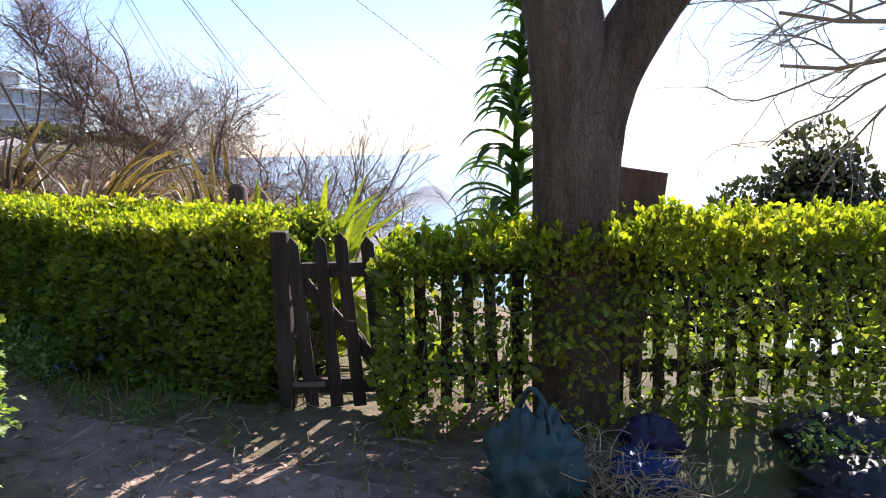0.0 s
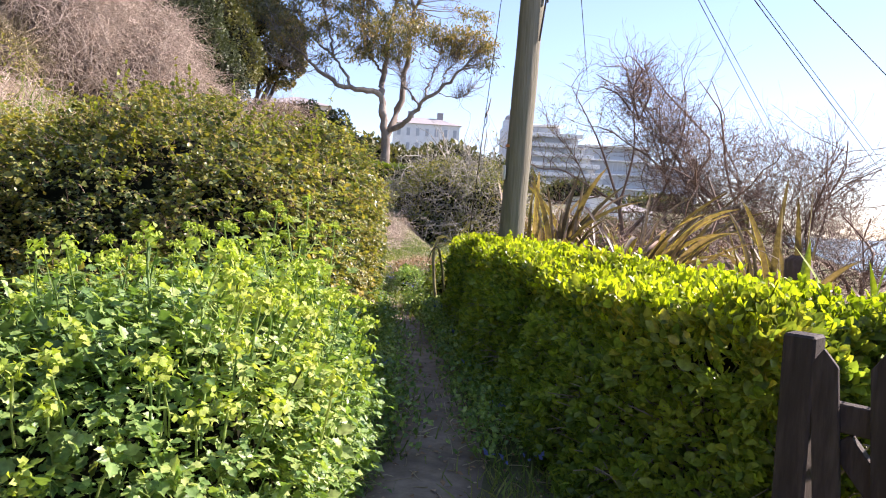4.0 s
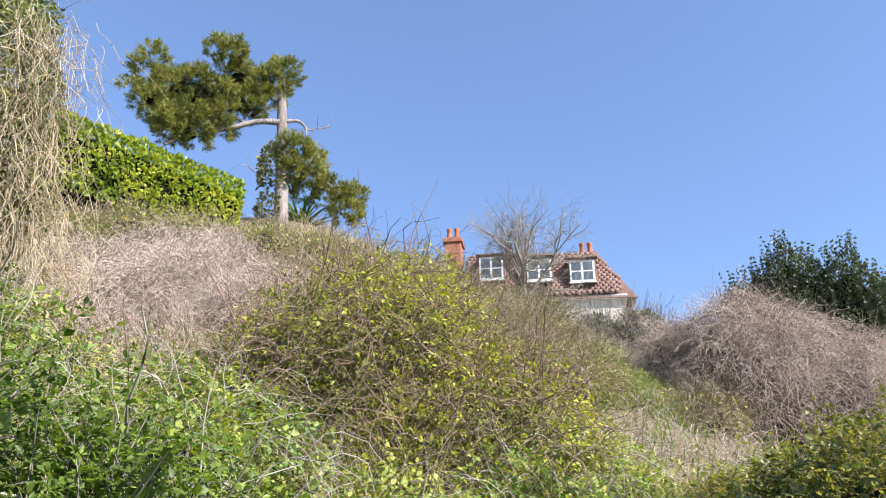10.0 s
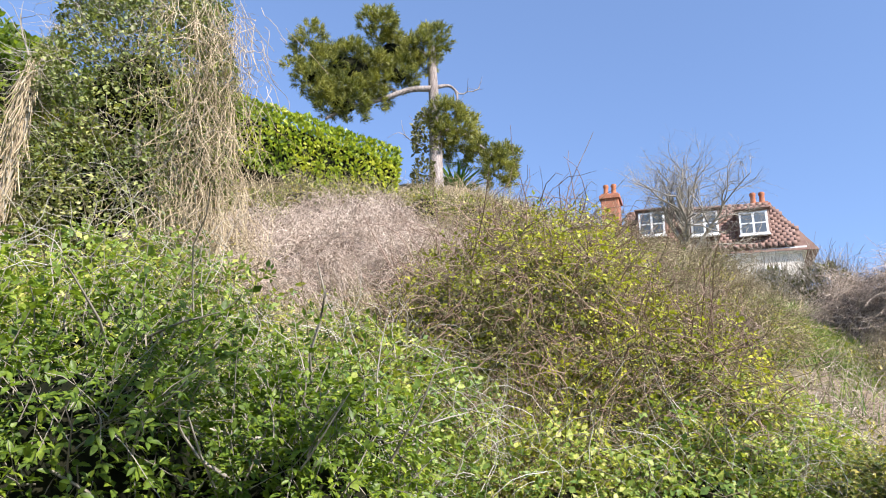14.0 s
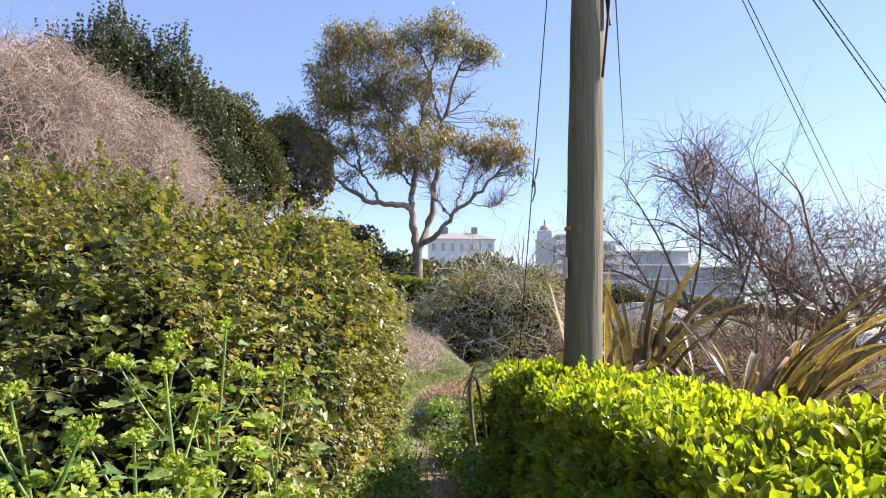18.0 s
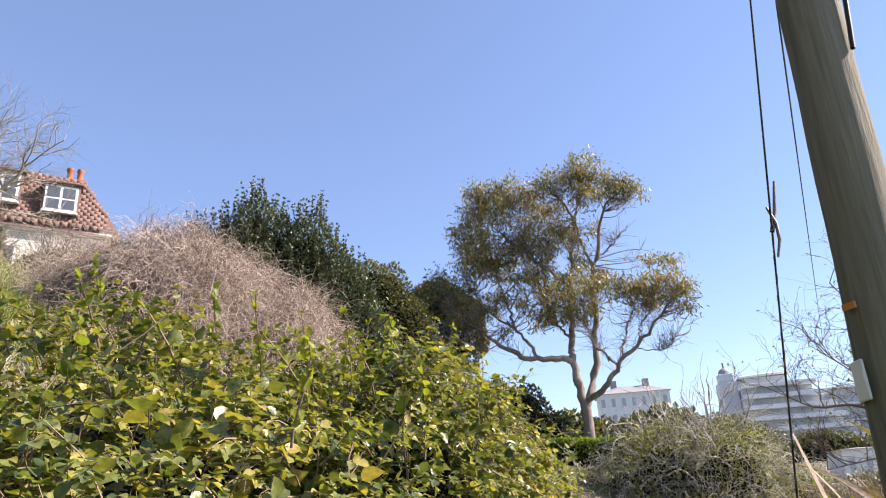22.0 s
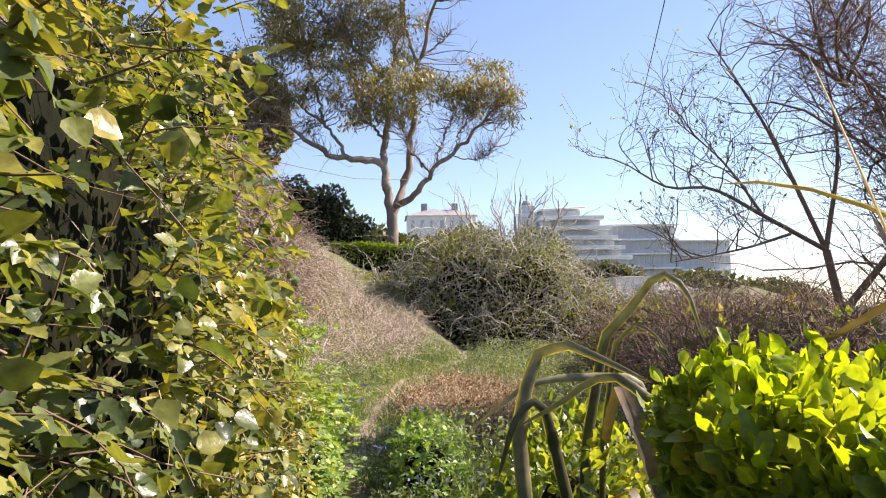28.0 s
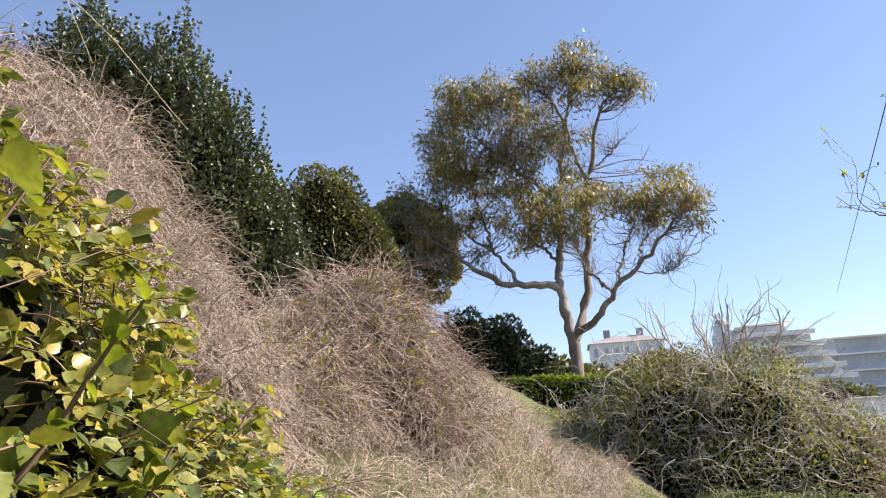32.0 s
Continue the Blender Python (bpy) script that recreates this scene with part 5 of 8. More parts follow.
def umbels(parent, blobs, n):
    p, o = blob_points(blobs, n, 0.15, low=0.25)
    path = twig_paths(p, o * 0.3 + np.array([0, 0, 1.2]) + 0.2 * RNG.normal(size=p.shape), 0.2 * RNG.uniform(0.6, 1.3, len(p)), 0, 0.1, 4)
    part("stalk_mass", tube_mesh("stalk_mass", path, np.full(path.shape[:2], 0.005)), M_NETTLE, parent)
    tip = np.repeat(path[:, -1], 34, 0)
    d = unit(RNG.normal(size=tip.shape) + (0, 0, 0.8))
    q = tip + d * RNG.uniform(0.02, 0.05, (len(tip), 1))
    part("flower_mass", leaf_mesh("flower_mass", q, RNG.normal(size=q.shape), d, 0.027, KITE, 1.4), M_UMBEL, parent, "yellow-green umbels")


umbels(herb, FB, 330)


def alexanders(x, y, top):
    """A tall stout-stemmed herb: forked stem, leaflets in threes, domed flower heads."""
    z0 = float(land(x, y))
    pl = thing("alexanders_plant", "tall bright green alexanders plant with yellow-green flower domes", "plant", (x, y, z0), "alexanders among the nettles")
    h = top - z0
    stem_ = smooth_path([(x, y, z0 - 0.05), (x + RNG.normal() * 0.04, y + RNG.normal() * 0.04, z0 + 0.5 * h), (x + RNG.normal() * 0.06, y + RNG.normal() * 0.06, top - 0.03)], 12)
    part("stem", tube_mesh("stem", stem_[None], np.linspace(0.011, 0.005, 12)[None], 7), M_NETTLE, pl)
    heads = [stem_[-1]]
    for j in range(5):
        a_ = stem_[5 + j]
        an = j * 2.4 + RNG.normal() * 0.3
        e = a_ + np.array([math.cos(an), math.sin(an), 0.0]) * RNG.uniform(0.1, 0.2) + (0, 0, RNG.uniform(0.16, 0.3))
        e[2] = min(e[2], top + 0.02)
        part("stalk", tube_mesh("stalk", smooth_path([a_, (a_ + e) / 2 + (0, 0, -0.02), e], 6)[None], np.linspace(0.006, 0.003, 6)[None], 5), M_NETTLE, pl)
        heads.append(e)
    for e in heads:
        c_ = np.repeat(e + 0.033 * unit(RNG.normal(size=(13, 3)) * (1, 1, 0.5) + (0, 0, 0.6)), 11, 0)
        d = unit(RNG.normal(size=c_.shape) + (0, 0, 0.7))
        part("umbel", leaf_mesh("umbel", c_ + d * 0.012, RNG.normal(size=c_.shape), d, 0.015, KITE, 1.5), M_UMBEL, pl)
    ps, ds, ns, ss = [], [], [], []
    for j in range(34):
        a_ = stem_[RNG.integers(2, 11)]
        an = RNG.uniform(0, 6.28)
        o_ = np.array([math.cos(an), math.sin(an), RNG.uniform(0.0, 0.6)])
        c_ = a_ + o_ * RNG.uniform(0.06, 0.24)
        for k_ in (-1.1, 0.0, 1.1):
            dj = np.array([math.cos(an + k_), math.sin(an + k_), 0.15])
            ps.append(c_ + 0.02 * dj)
            ds.append(dj)
            ns.append(np.array([0.2, 0.0, 1.0]) + 0.4 * RNG.normal(size=3))
            ss.append(RNG.uniform(0.045, 0.075))
    part("foliage", leaf_mesh("foliage", np.array(ps), np.array(ds), np.array(ns), np.array(ss), TOOTHED, 1.0), M_NETTLE, pl)


for x_, y_, top_ in ((-0.72, 4.6, 1.55), (-0.85, 4.2, 1.42), (-0.95, 3.6, 1.3), (-1.15, 3.3, 1.28), (-0.62, 4.9, 1.36), (-0.92, 4.75, 1.5), (-0.8, 3.9, 1.22), (-1.3, 2.9, 1.2), (-1.0, 2.6, 1.15), (-1.1, 4.1, 1.36), (-1.25, 3.8, 1.3), (-1.5, 3.5, 1.22), (-0.75, 3.3, 1.16), (-0.65, 4.4, 1.25)):
    alexanders(x_, y_, top_)
for x_, y_, top_ in ((-0.3, 11.6, 0.82), (-0.45, 11.9, 0.95), (-0.22, 11.95, 0.78), (-0.6, 12.2, 1.0), (-0.35, 12.35, 0.85), (-0.15, 12.3, 0.7), (-0.7, 11.95, 1.38), (-0.92, 12.15, 1.46), (-0.6, 12.05, 1.26), (-1.1, 12.4, 1.5), (-0.5, 12.35, 1.15), (-0.8, 12.5, 1.35), (-0.36, 11.0, 1.36), (-0.24, 11.15, 1.22), (-0.42, 11.25, 1.44), (-0.28, 11.4, 1.28)):
    alexanders(x_, y_, top_)
WN = [(-0.38, 11.85, 0.25, 0.3, 0.4, 0.45), (-0.5, 12.4, 0.25, 0.36, 0.4, 0.5), (0.52, 12.2, 0.12, 0.24, 0.5, 0.34), (0.6, 12.9, 0.1, 0.3, 0.5, 0.36)]
herb3 = thing("nettle_patch", "green nettles crowding a narrow trodden path", "plants", (-0.4, 12, 0.1))
cored(herb3, WN, scale=0.7)
leafy(herb3, WN, 9000, 0.04, M_NETTLE, TOOTHED, 1.0, 0.4, 0.1, 0.7, low=-0.35, cluster=3)
LN = [(-4.6, 3.3, 0.35, 0.8, 0.7, 0.5), (-4.1, 2.3, 0.22, 0.55, 0.6, 0.4), (-5.3, 4.3, 0.8, 0.9, 1.0, 0.7), (-5.0, 2.6, 0.5, 0.6, 0.7, 0.55)]
herb2 = thing("nettle_patch", "low green nettles beside bare earth", "plants", (-4.1, 3.5, 0.1))
cored(herb2, LN, scale=0.7)
leafy(herb2, LN, 12000, 0.052, M_NETTLE, TOOTHED, 1.05, 0.35, 0.1, 0.7)
EL = [(-3.75, 0.15, 1.3, 0.8, 1.0, 1.1), (-3.45, 1.1, 1.05, 0.6, 0.65, 1.0), (-4.2, -0.9, 1.1, 0.8, 0.9, 1.15), (-3.3, -0.3, 0.6, 0.5, 0.8, 0.8)]
elder = thing("elder_bush", "fresh green leafy elder bush with pale branches", "bush", (-3.8, 0.1, 0.1))
cored(elder, EL, scale=0.62)
ELS = list(EL)
for c in EL:
    for _ in range(8):
        d = unit(RNG.normal(size=3) + (0.3, 0.1, 0.4))
        r_ = RNG.uniform(0.22, 0.38)
        ELS.append((*(np.array(c[:3]) + np.array(c[3:]) * d * 0.8), r_, r_, r_ * 0.8))
sprays(elder, ELS, 2200, 0.3, 0.06, M_ELDER, M_GREYTWIG, OVAL, 5, 0.75, 0.5, droop=0.0, gap=-0.1)
sprays(elder, EL, 2000, 0.3, 0.06, M_ELDER, M_GREYTWIG, OVAL, 5, 0.75, 0.5, droop=0.0, gap=-0.3)
leafy(elder, EL, 9000, 0.055, M_ELDER, KITE, 0.85, 0.5, 0.1, 0.8, cluster=5)
stemmy(elder, EL, 160, 0.5, 0.008, M_GREYTWIG, 0.0, 0.2, up=0.4)
rooted(elder, (-3.8, 0.2), EL, 14, 0.022, M_GREYTWIG)
shoots(elder, EL, 150, 0.3, M_GREYTWIG, M_ELDER, 0.06, KITE)

YS = [(-7.0, 5.2, 3.45, 1.4, 1.6, 1.75), (-6.1, 6.0, 2.6, 1.3, 1.3, 1.3), (-7.6, 4.2, 3.3, 1.1, 1.1, 1.3), (-6.2, 4.9, 2.0, 1.3, 1.3, 1.0)]
shrub = thing("budding_shrub", "tangled shrub with sparse young yellow-green leaves", "shrub", (-6.8, 5.2, 2.2))
# inner leaves take the darker olive colour to paint the shrub's shaded heart
leafy(shrub, [(*c[:3], *(0.62 * np.array(c[3:]))) for c in YS], 9000, 0.06, M_OLIVELEAF, KITE, 1.0, 0.6, 0.0, 0.9, name="inner_foliage")
YSS = list(YS)
for c in YS:
    for _ in range(9):
        d = unit(RNG.normal(size=3) + (0.5, -0.2, 0.3))
        r_ = RNG.uniform(0.25, 0.45)
        YSS.append((*(np.array(c[:3]) + np.array(c[3:]) * d * 0.74), r_, r_, r_ * 0.8))
stemmy(shrub, YS, 2600, 0.7, 0.006, M_REDTWIG, 0.3, 0.36, 6, depth=0.7)
stemmy(shrub, YSS, 1600, 0.6, 0.005, M_OLIVETWIG, 0.3, 0.36, 6, depth=0.4, name="loose_growth")
stemmy(shrub, YS, 90, 1.0, 0.009, M_REDTWIG, -0.1, 0.12, depth=0.3, name="tall_growth", up=1.6, low=0.2)
leafy(shrub, YS, 14000, 0.05, M_YELLOW, KITE, 1.0, 0.5, 0.1, 0.9, cluster=3)
leafy(shrub, YSS, 12000, 0.055, M_YELLOW, KITE, 1.0, 0.5, 0.1, 0.9, cluster=3)
LS = [(-6.2, 2.2, 1.9, 1.3, 1.6, 1.1), (-5.4, 0.6, 1.2, 1.0, 1.5, 0.9), (-7.0, 0.4, 2.6, 1.2, 1.4, 1.1), (-6.6, -1.6, 2.4, 1.3, 1.5, 1.2), (-5.2, 3.9, 1.3, 1.0, 1.2, 0.8), (-5.0, 5.4, 1.5, 1.0, 1.0, 0.8), (-4.6, 4.9, 0.9, 0.7, 0.6, 0.6), (-5.6, 6.9, 2.0, 1.1, 1.2, 0.8)]
scrub = thing("bramble_thicket", "mixed bramble thicket of yellow-green leaves and dry stems", "bush", (-6.2, 1.0, 1.5))
cored(scrub, LS, scale=0.38)
stemmy(scrub, LS, 1200, 0.6, 0.005, M_OLIVETWIG, 0.3, 0.22, depth=0.6)
stemmy(scrub, LS, 1500, 0.8, 0.0035, M_PALETWIG, 0.9, 0.25, 8, 0.25, "dry_stem_tangle", 0.0, 0.6)
LSS = list(LS)
for c in LS:
    for _ in range(7):
        d = unit(RNG.normal(size=3) + (0.5, -0.1, 0.4))
        r_ = RNG.uniform(0.3, 0.55)
        LSS.append((*(np.array(c[:3]) + np.array(c[3:]) * d * 0.85), r_, r_, r_ * 0.8))
leafy(scrub, LS, 42000, 0.056, M_FRESH, KITE, 1.0, 0.5, 0.1, 0.9, cluster=3)
leafy(scrub, LSS, 20000, 0.06, M_FRESH, KITE, 1.0, 0.5, 0.1, 0.9, cluster=3)

IV = [(-9.5, 0.05, 5.0, 0.95, 1.15, 1.6), (-9.6, 0.0, 6.6, 0.95, 1.15, 1.4), (-9.6, -0.35, 7.7, 0.75, 0.75, 0.9), (-9.6, 0.45, 8.0, 0.7, 0.65, 0.9), (-9.5, 0.8, 6.9, 0.6, 0.55, 1.0), (-9.5, -0.8, 6.3, 0.55, 0.5, 0.7), (-9.6, 0.1, 8.6, 0.4, 0.45, 0.5), (-9.4, 0.9, 5.6, 0.6, 0.6, 0.9)]
ivy = thing("overgrown_dead_tree", "dead tree smothered in ivy and hanging dry vines", "tree", (-9.5, 0.2, 3.8))
cored(ivy, IV[:2], scale=0.42)
leafy(ivy, IV, 31000, 0.055, M_IVY, KITE, 1.0, 0.7, 0.0, 0.9)
leafy(ivy, IV, 4000, 0.055, M_OLIVELEAF, KITE, 1.0, 0.7, 0.0, 0.9)
stemmy(ivy, IV, 2000, 0.6, 0.0042, M_GREYTWIG, 0.5, 0.4, 7, depth=0.7)
stemmy(ivy, IV, 40, 0.8, 0.004, M_GREYTWIG, 0.2, 0.3, 8, 0.2, "loose_growth", 0.0, 0.6)
rooted(ivy, (-9.5, 0.2), IV, 6, 0.09, M_GREYTWIG)
n = 950
f = RNG.random(n) ** 1.5
p = np.stack([-9.0 + 0.35 * RNG.normal(size=n) * 0.6, 0.7 + 0.35 * RNG.normal(size=n) + 0.35 * (1 - f), 4.6 + 3.6 * f], -1)
path = twig_paths(p, np.array([[0.15, 0.22, -1.0]]) + 0.2 * RNG.normal(size=p.shape), RNG.uniform(0.5, 1.5, n), 0.25, 0.24, 8)
part("vine_curtain", tube_mesh("vine_curtain", path, np.full(path.shape[:2], 0.0042)), M_TANTWIG, ivy, "pale dry hanging vines")
ST = [(-9.3, -1.15, 4.6, 0.3, 0.35, 1.1), (-9.3, -1.15, 6.0, 0.16, 0.18, 0.7)]
stump = thing("dead_stump", "tall dead stump wrapped in pale dry vines", "stump", (-9.3, -1.15, 3.8))
part("trunk", tube_mesh("trunk", smooth_path([(-9.3, -1.15, 3.5), (-9.33, -1.12, 5.0), (-9.28, -1.1, 6.6)], 8)[None], np.linspace(0.08, 0.03, 8)[None], 8), M_GREYTWIG, stump)
n = 220
f = RNG.random(n)
p = np.stack([-9.25 + (0.1 - 0.06 * f) * RNG.normal(size=n), -1.15 + (0.11 - 0.07 * f) * RNG.normal(size=n), 4.4 + 2.2 * f], -1)
part("vine_wrap", tube_mesh("vine_wrap", twig_paths(p, np.array([[0.05, 0.0, -1.0]]) + 0.12 * RNG.normal(size=p.shape), 0.55, 0.1, 0.1, 5), np.full((n, 5), 0.006)), M_TANTWIG, stump)
sp = {}
grow((-9.28, -1.1, 6.4), (0.1, -0.7, 0.5), 0.9, 0.015, 1, out=sp, kids=4)
grown(stump, sp, M_GREYTWIG)

LA = [(-12.2, -3.4, 7.2, 1.8, 1.7, 1.9), (-12.4, -1.7, 6.9, 1.3, 1.3, 1.6), (-12.0, -5.5, 7.6, 2.0, 2.0, 2.4), (-13.0, -0.2, 7.2, 1.2, 1.2, 1.3)]
laurel = thing("evergreen_shrub", "bright glossy green evergreen shrub on the slope", "shrub", (-12.3, -3, 5.5))
cored(laurel, LA, scale=0.78)
leafy(laurel, LA, 17000, 0.12, M_ELDER, KITE, 1.0, 0.25, 0.3, 0.6)
YB = [(-9.4, -2.6, 4.8, 1.2, 1.1, 0.9), (-10.6, -0.6, 5.6, 1.0, 1.1, 0.9), (-8.6, -3.8, 4.2, 1.3, 1.2, 0.9)]
yb = thing("bramble_thicket", "yellowing bramble thicket below evergreens", "bush", (-9.4, -2.6, 4))
cored(yb, YB, scale=0.6)
leafy(yb, YB, 9000, 0.075, M_YELLOW, KITE, 1.0, 0.45, 0.1, 0.9)
stemmy(yb, YB, 1200, 0.6, 0.006, M_TANTWIG)

hedge("golden_hedge", "tall clipped golden-green hedge on top of the slope", [(-20.6, 0.6, 13.3), (-20.0, 2.8, 12.9), (-19.5, 5.0, 12.5), (-18.8, 7.8, 11.9)], 1.5, 2.3, 17000, 0.13, M_GOLDHEDGE, KITE, 0.85, 5)

HM_ = [(x_, y_, float(land(x_, y_)) + 0.05, rx_ * 0.9, ry_ * 0.85, rz_ * 1.5) for x_, y_, rx_, ry_, rz_ in ((-11.2, 3.0, 1.1, 1.0, 0.6), (-12.6, 4.2, 1.2, 1.1, 0.65), (-11.4, 5.0, 1.1, 1.0, 0.55), (-13.4, 5.6, 1.0, 1.1, 0.7), (-14.6, 4.4, 1.1, 1.0, 0.55), (-13.0, 2.6, 1.1, 1.0, 0.5), (-12.0, 6.3, 0.9, 0.9, 0.6), (-15.2, 6.0, 0.9, 1.0, 0.6), (-10.2, 2.0, 0.9, 1.0, 0.5))]
hum = thing("dead_bramble_mound", "low humps of pale pinkish dead bramble on the slope", "bush", (-12.6, 4.4, 6))
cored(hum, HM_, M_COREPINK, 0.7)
stemmy(hum, HM_, 11000, 0.6, 0.0055, M_PINKTWIG, 1.0, 0.35, 6, depth=0.25)
stemmy(hum, HM_, 350, 0.6, 0.005, M_PINKTWIG, 0.3, 0.3, 6, 0.2, "loose_growth", 0.2, 0.9)
BH = [(x_, y_, float(land(x_, y_)) + 0.15, rx_, ry_, rz_) for x_, y_, rx_, ry_, rz_ in ((-9.6, 5.6, 0.9, 0.9, 0.8), (-9.0, 4.5, 0.8, 0.9, 0.7), (-10.4, 7.0, 1.0, 1.0, 0.9), (-11.6, 8.0, 1.0, 1.0, 0.8), (-9.2, 8.2, 1.0, 1.1, 0.8), (-8.4, 3.3, 0.9, 0.9, 0.6), (-13.4, 8.0, 1.0, 0.9, 0.7), (-8.0, 9.6, 1.0, 1.0, 0.75), (-9.2, 10.2, 1.0, 1.0, 0.8), (-10.6, 10.4, 1.0, 1.1, 0.8), (-10.9, 12.2, 1.0, 1.0, 0.7), (-7.0, 12.6, 0.8, 0.8, 0.5), (-12.4, 10.4, 1.0, 1.0, 0.8))]
brs_ = thing("dry_scrub", "brown twiggy scrub with sparse olive leaves on the slope", "bush", (-9.8, 6.4, 4.6))
cored(brs_, BH, M_COREPINK, 0.6)
stemmy(brs_, BH, 8200, 0.65, 0.0055, M_OLIVETWIG, 0.3, 0.33, 6, depth=0.6, up=0.7)
stemmy(brs_, BH, 3800, 0.6, 0.005, M_TANTWIG, 0.5, 0.33, 6, depth=0.4)
leafy(brs_, BH, 13000, 0.055, M_MIXED, KITE, 1.0, 0.5, 0.1, 0.9)
GH = [(x_, y_, float(land(x_, y_)) + 0.1, rx_, ry_, rz_) for x_, y_, rx_, ry_, rz_ in ((-15.6, 3.0, 1.0, 0.9, 0.7), (-16.8, 4.3, 1.0, 1.0, 0.7), (-17.4, 6.2, 1.0, 1.0, 0.6), (-14.6, 1.6, 1.0, 0.9, 0.8), (-16.4, 7.8, 0.9, 0.9, 0.7), (-15.0, 8.6, 0.9, 0.9, 0.6))]
gsc = thing("low_scrub", "olive-green low scrub and grass below a clipped hedge", "bush", (-16, 4.5, 8.5))
cored(gsc, GH, scale=0.62)
leafy(gsc, GH, 8000, 0.075, M_MIXED, KITE, 1.0, 0.5, 0.4, 0.7)
stemmy(gsc, GH, 2600, 0.6, 0.006, M_OLIVETWIG, 0.3, 0.33, 6, depth=0.5, up=0.9)
stemmy(gsc, GH, 900, 0.6, 0.006, M_TANTWIG, 0.5, 0.33, 6, depth=0.4, name="dry_stem_tangle")

# ---- pine ----
pine = thing("pine_tree", "windswept pine with pale trunk and layered needle clumps", "tree", (-19.0, 9.4, 10.3))
trk = smooth_path([(-19.0, 9.55, 10.0), (-19.0, 9.4, 12.0), (-19.1, 9.3, 14.0), (-19.15, 9.15, 15.6), (-19.2, 9.05, 17.0)], 18)
part("trunk", tube_mesh("trunk", trk[None], np.linspace(0.27, 0.13, 18)[None], 12), M_PINEBARK, pine)
for pts, r in (([(-19.1, 9.2, 15.25), (-19.4, 8.4, 15.1), (-19.8, 7.5, 14.6), (-20.1, 6.6, 14.2), (-20.4, 5.8, 13.6)], 0.12), ([(-19.1, 9.2, 15.3), (-18.95, 9.7, 15.45), (-18.85, 10.05, 15.2)], 0.08), ([(-18.9, 9.95, 15.3), (-18.85, 10.0, 15.0), (-18.95, 9.9, 14.6)], 0.05),
               ([(-19.0, 9.4, 13.6), (-18.7, 10.0, 13.6), (-18.3, 10.8, 13.0), (-18.0, 11.4, 12.4)], 0.07), ([(-19.2, 9.05, 16.6), (-19.5, 8.2, 16.9), (-19.8, 7.4, 16.8)], 0.07), ([(-19.6, 8.0, 15.0), (-20.0, 7.0, 15.4), (-20.4, 5.6, 15.3)], 0.06)):
    part("limb", tube_mesh("limb", smooth_path(pts, 12)[None], np.linspace(r, r * 0.4, 12)[None], 7), M_PINEBARK, pine)
dead = {}
for q, d in (((-18.85, 10.05, 15.2), (0.2, 0.9, 0.3)), ((-18.9, 9.9, 14.8), (0.2, 0.9, 0.05)), ((-19.2, 8.9, 12.9), (-0.3, -1, 0.1)), ((-19.2, 8.9, 13.3), (-0.3, -0.8, 0.6))):
    grow(q, d, 0.9, 0.03, 1, out=dead, kids=4)
grown(pine, dead, M_PINEBARK)
PN = [(-20.9, 5.9, 15.9, 0.5, 0.6, 0.45), (-19.4, 7.1, 17.1, 0.5, 0.6, 0.4), (-20.6, 5.0, 16.3, 0.45, 0.4, 0.4), (-20.1, 6.5, 15.6, 0.8, 1.5, 0.85), (-19.8, 7.9, 16.7, 0.7, 1.0, 0.6), (-20.4, 5.3, 15.2, 0.7, 0.8, 0.6), (-20.2, 6.3, 14.2, 0.7, 0.8, 0.5), (-19.7, 8.0, 15.7, 0.6, 0.6, 0.45), (-18.7, 10.1, 13.5, 0.6, 0.8, 0.55), (-18.1, 11.1, 12.7, 0.5, 0.7, 0.5), (-18.9, 9.5, 14.1, 0.45, 0.5, 0.4), (-19.2, 8.9, 17.2, 0.5, 0.5, 0.35), (-19.0, 10.6, 12.8, 0.4, 0.6, 0.5)]
PN += [(-20.3, 5.6, 14.6, 0.7, 1.0, 0.55), (-20.0, 7.2, 14.9, 0.6, 0.8, 0.45), (-18.0, 11.3, 11.8, 0.35, 0.45, 0.5), (-19.2, 8.6, 16.4, 0.4, 0.5, 0.5)]
PNS = []
for c in PN:
    for _ in range(int(5 + 9 * c[4])):
        d = unit(RNG.normal(size=3) + (0.2, 0, 0.25))
        r_ = RNG.uniform(0.2, 0.38)
        PNS.append((*(np.array(c[:3]) + np.array(c[3:]) * d * RNG.uniform(0.5, 1.0)), r_, r_, r_ * 1.1))
cored(pine, PN[3:8], scale=0.5)
p, o = blob_points(PNS, 3300, 0.5, low=-0.6, lump=0.3)
q = np.repeat(p, 34, 0)
oo = np.repeat(unit(o + 0.4 * RNG.normal(size=o.shape) + (0, 0, 0.8)), 34, 0)
q = q + oo * RNG.uniform(0, 0.2, (len(q), 1))
d = oo + 0.5 * RNG.normal(size=q.shape)
part("needle_mass", leaf_mesh("needle_mass", q + 0.03 * RNG.normal(size=q.shape), d, RNG.normal(size=q.shape), 0.17 * RNG.uniform(0.7, 1.2, len(q)), LONG, 0.7), M_PINE, pine)
palm = thing("cordyline", "spiky dark green palm-like plant behind a pine", "plant", (-18.9, 10.6, 10.4))
part("trunk", tube_mesh("trunk", smooth_path([(-19.4, 10.4, 10.2), (-19.4, 10.4, 11.6)], 6)[None], np.full((1, 6), 0.1), 8), M_BARK, palm)
n = 160
d = unit(RNG.normal(size=(n, 3)) + (0, 0, 0.25))
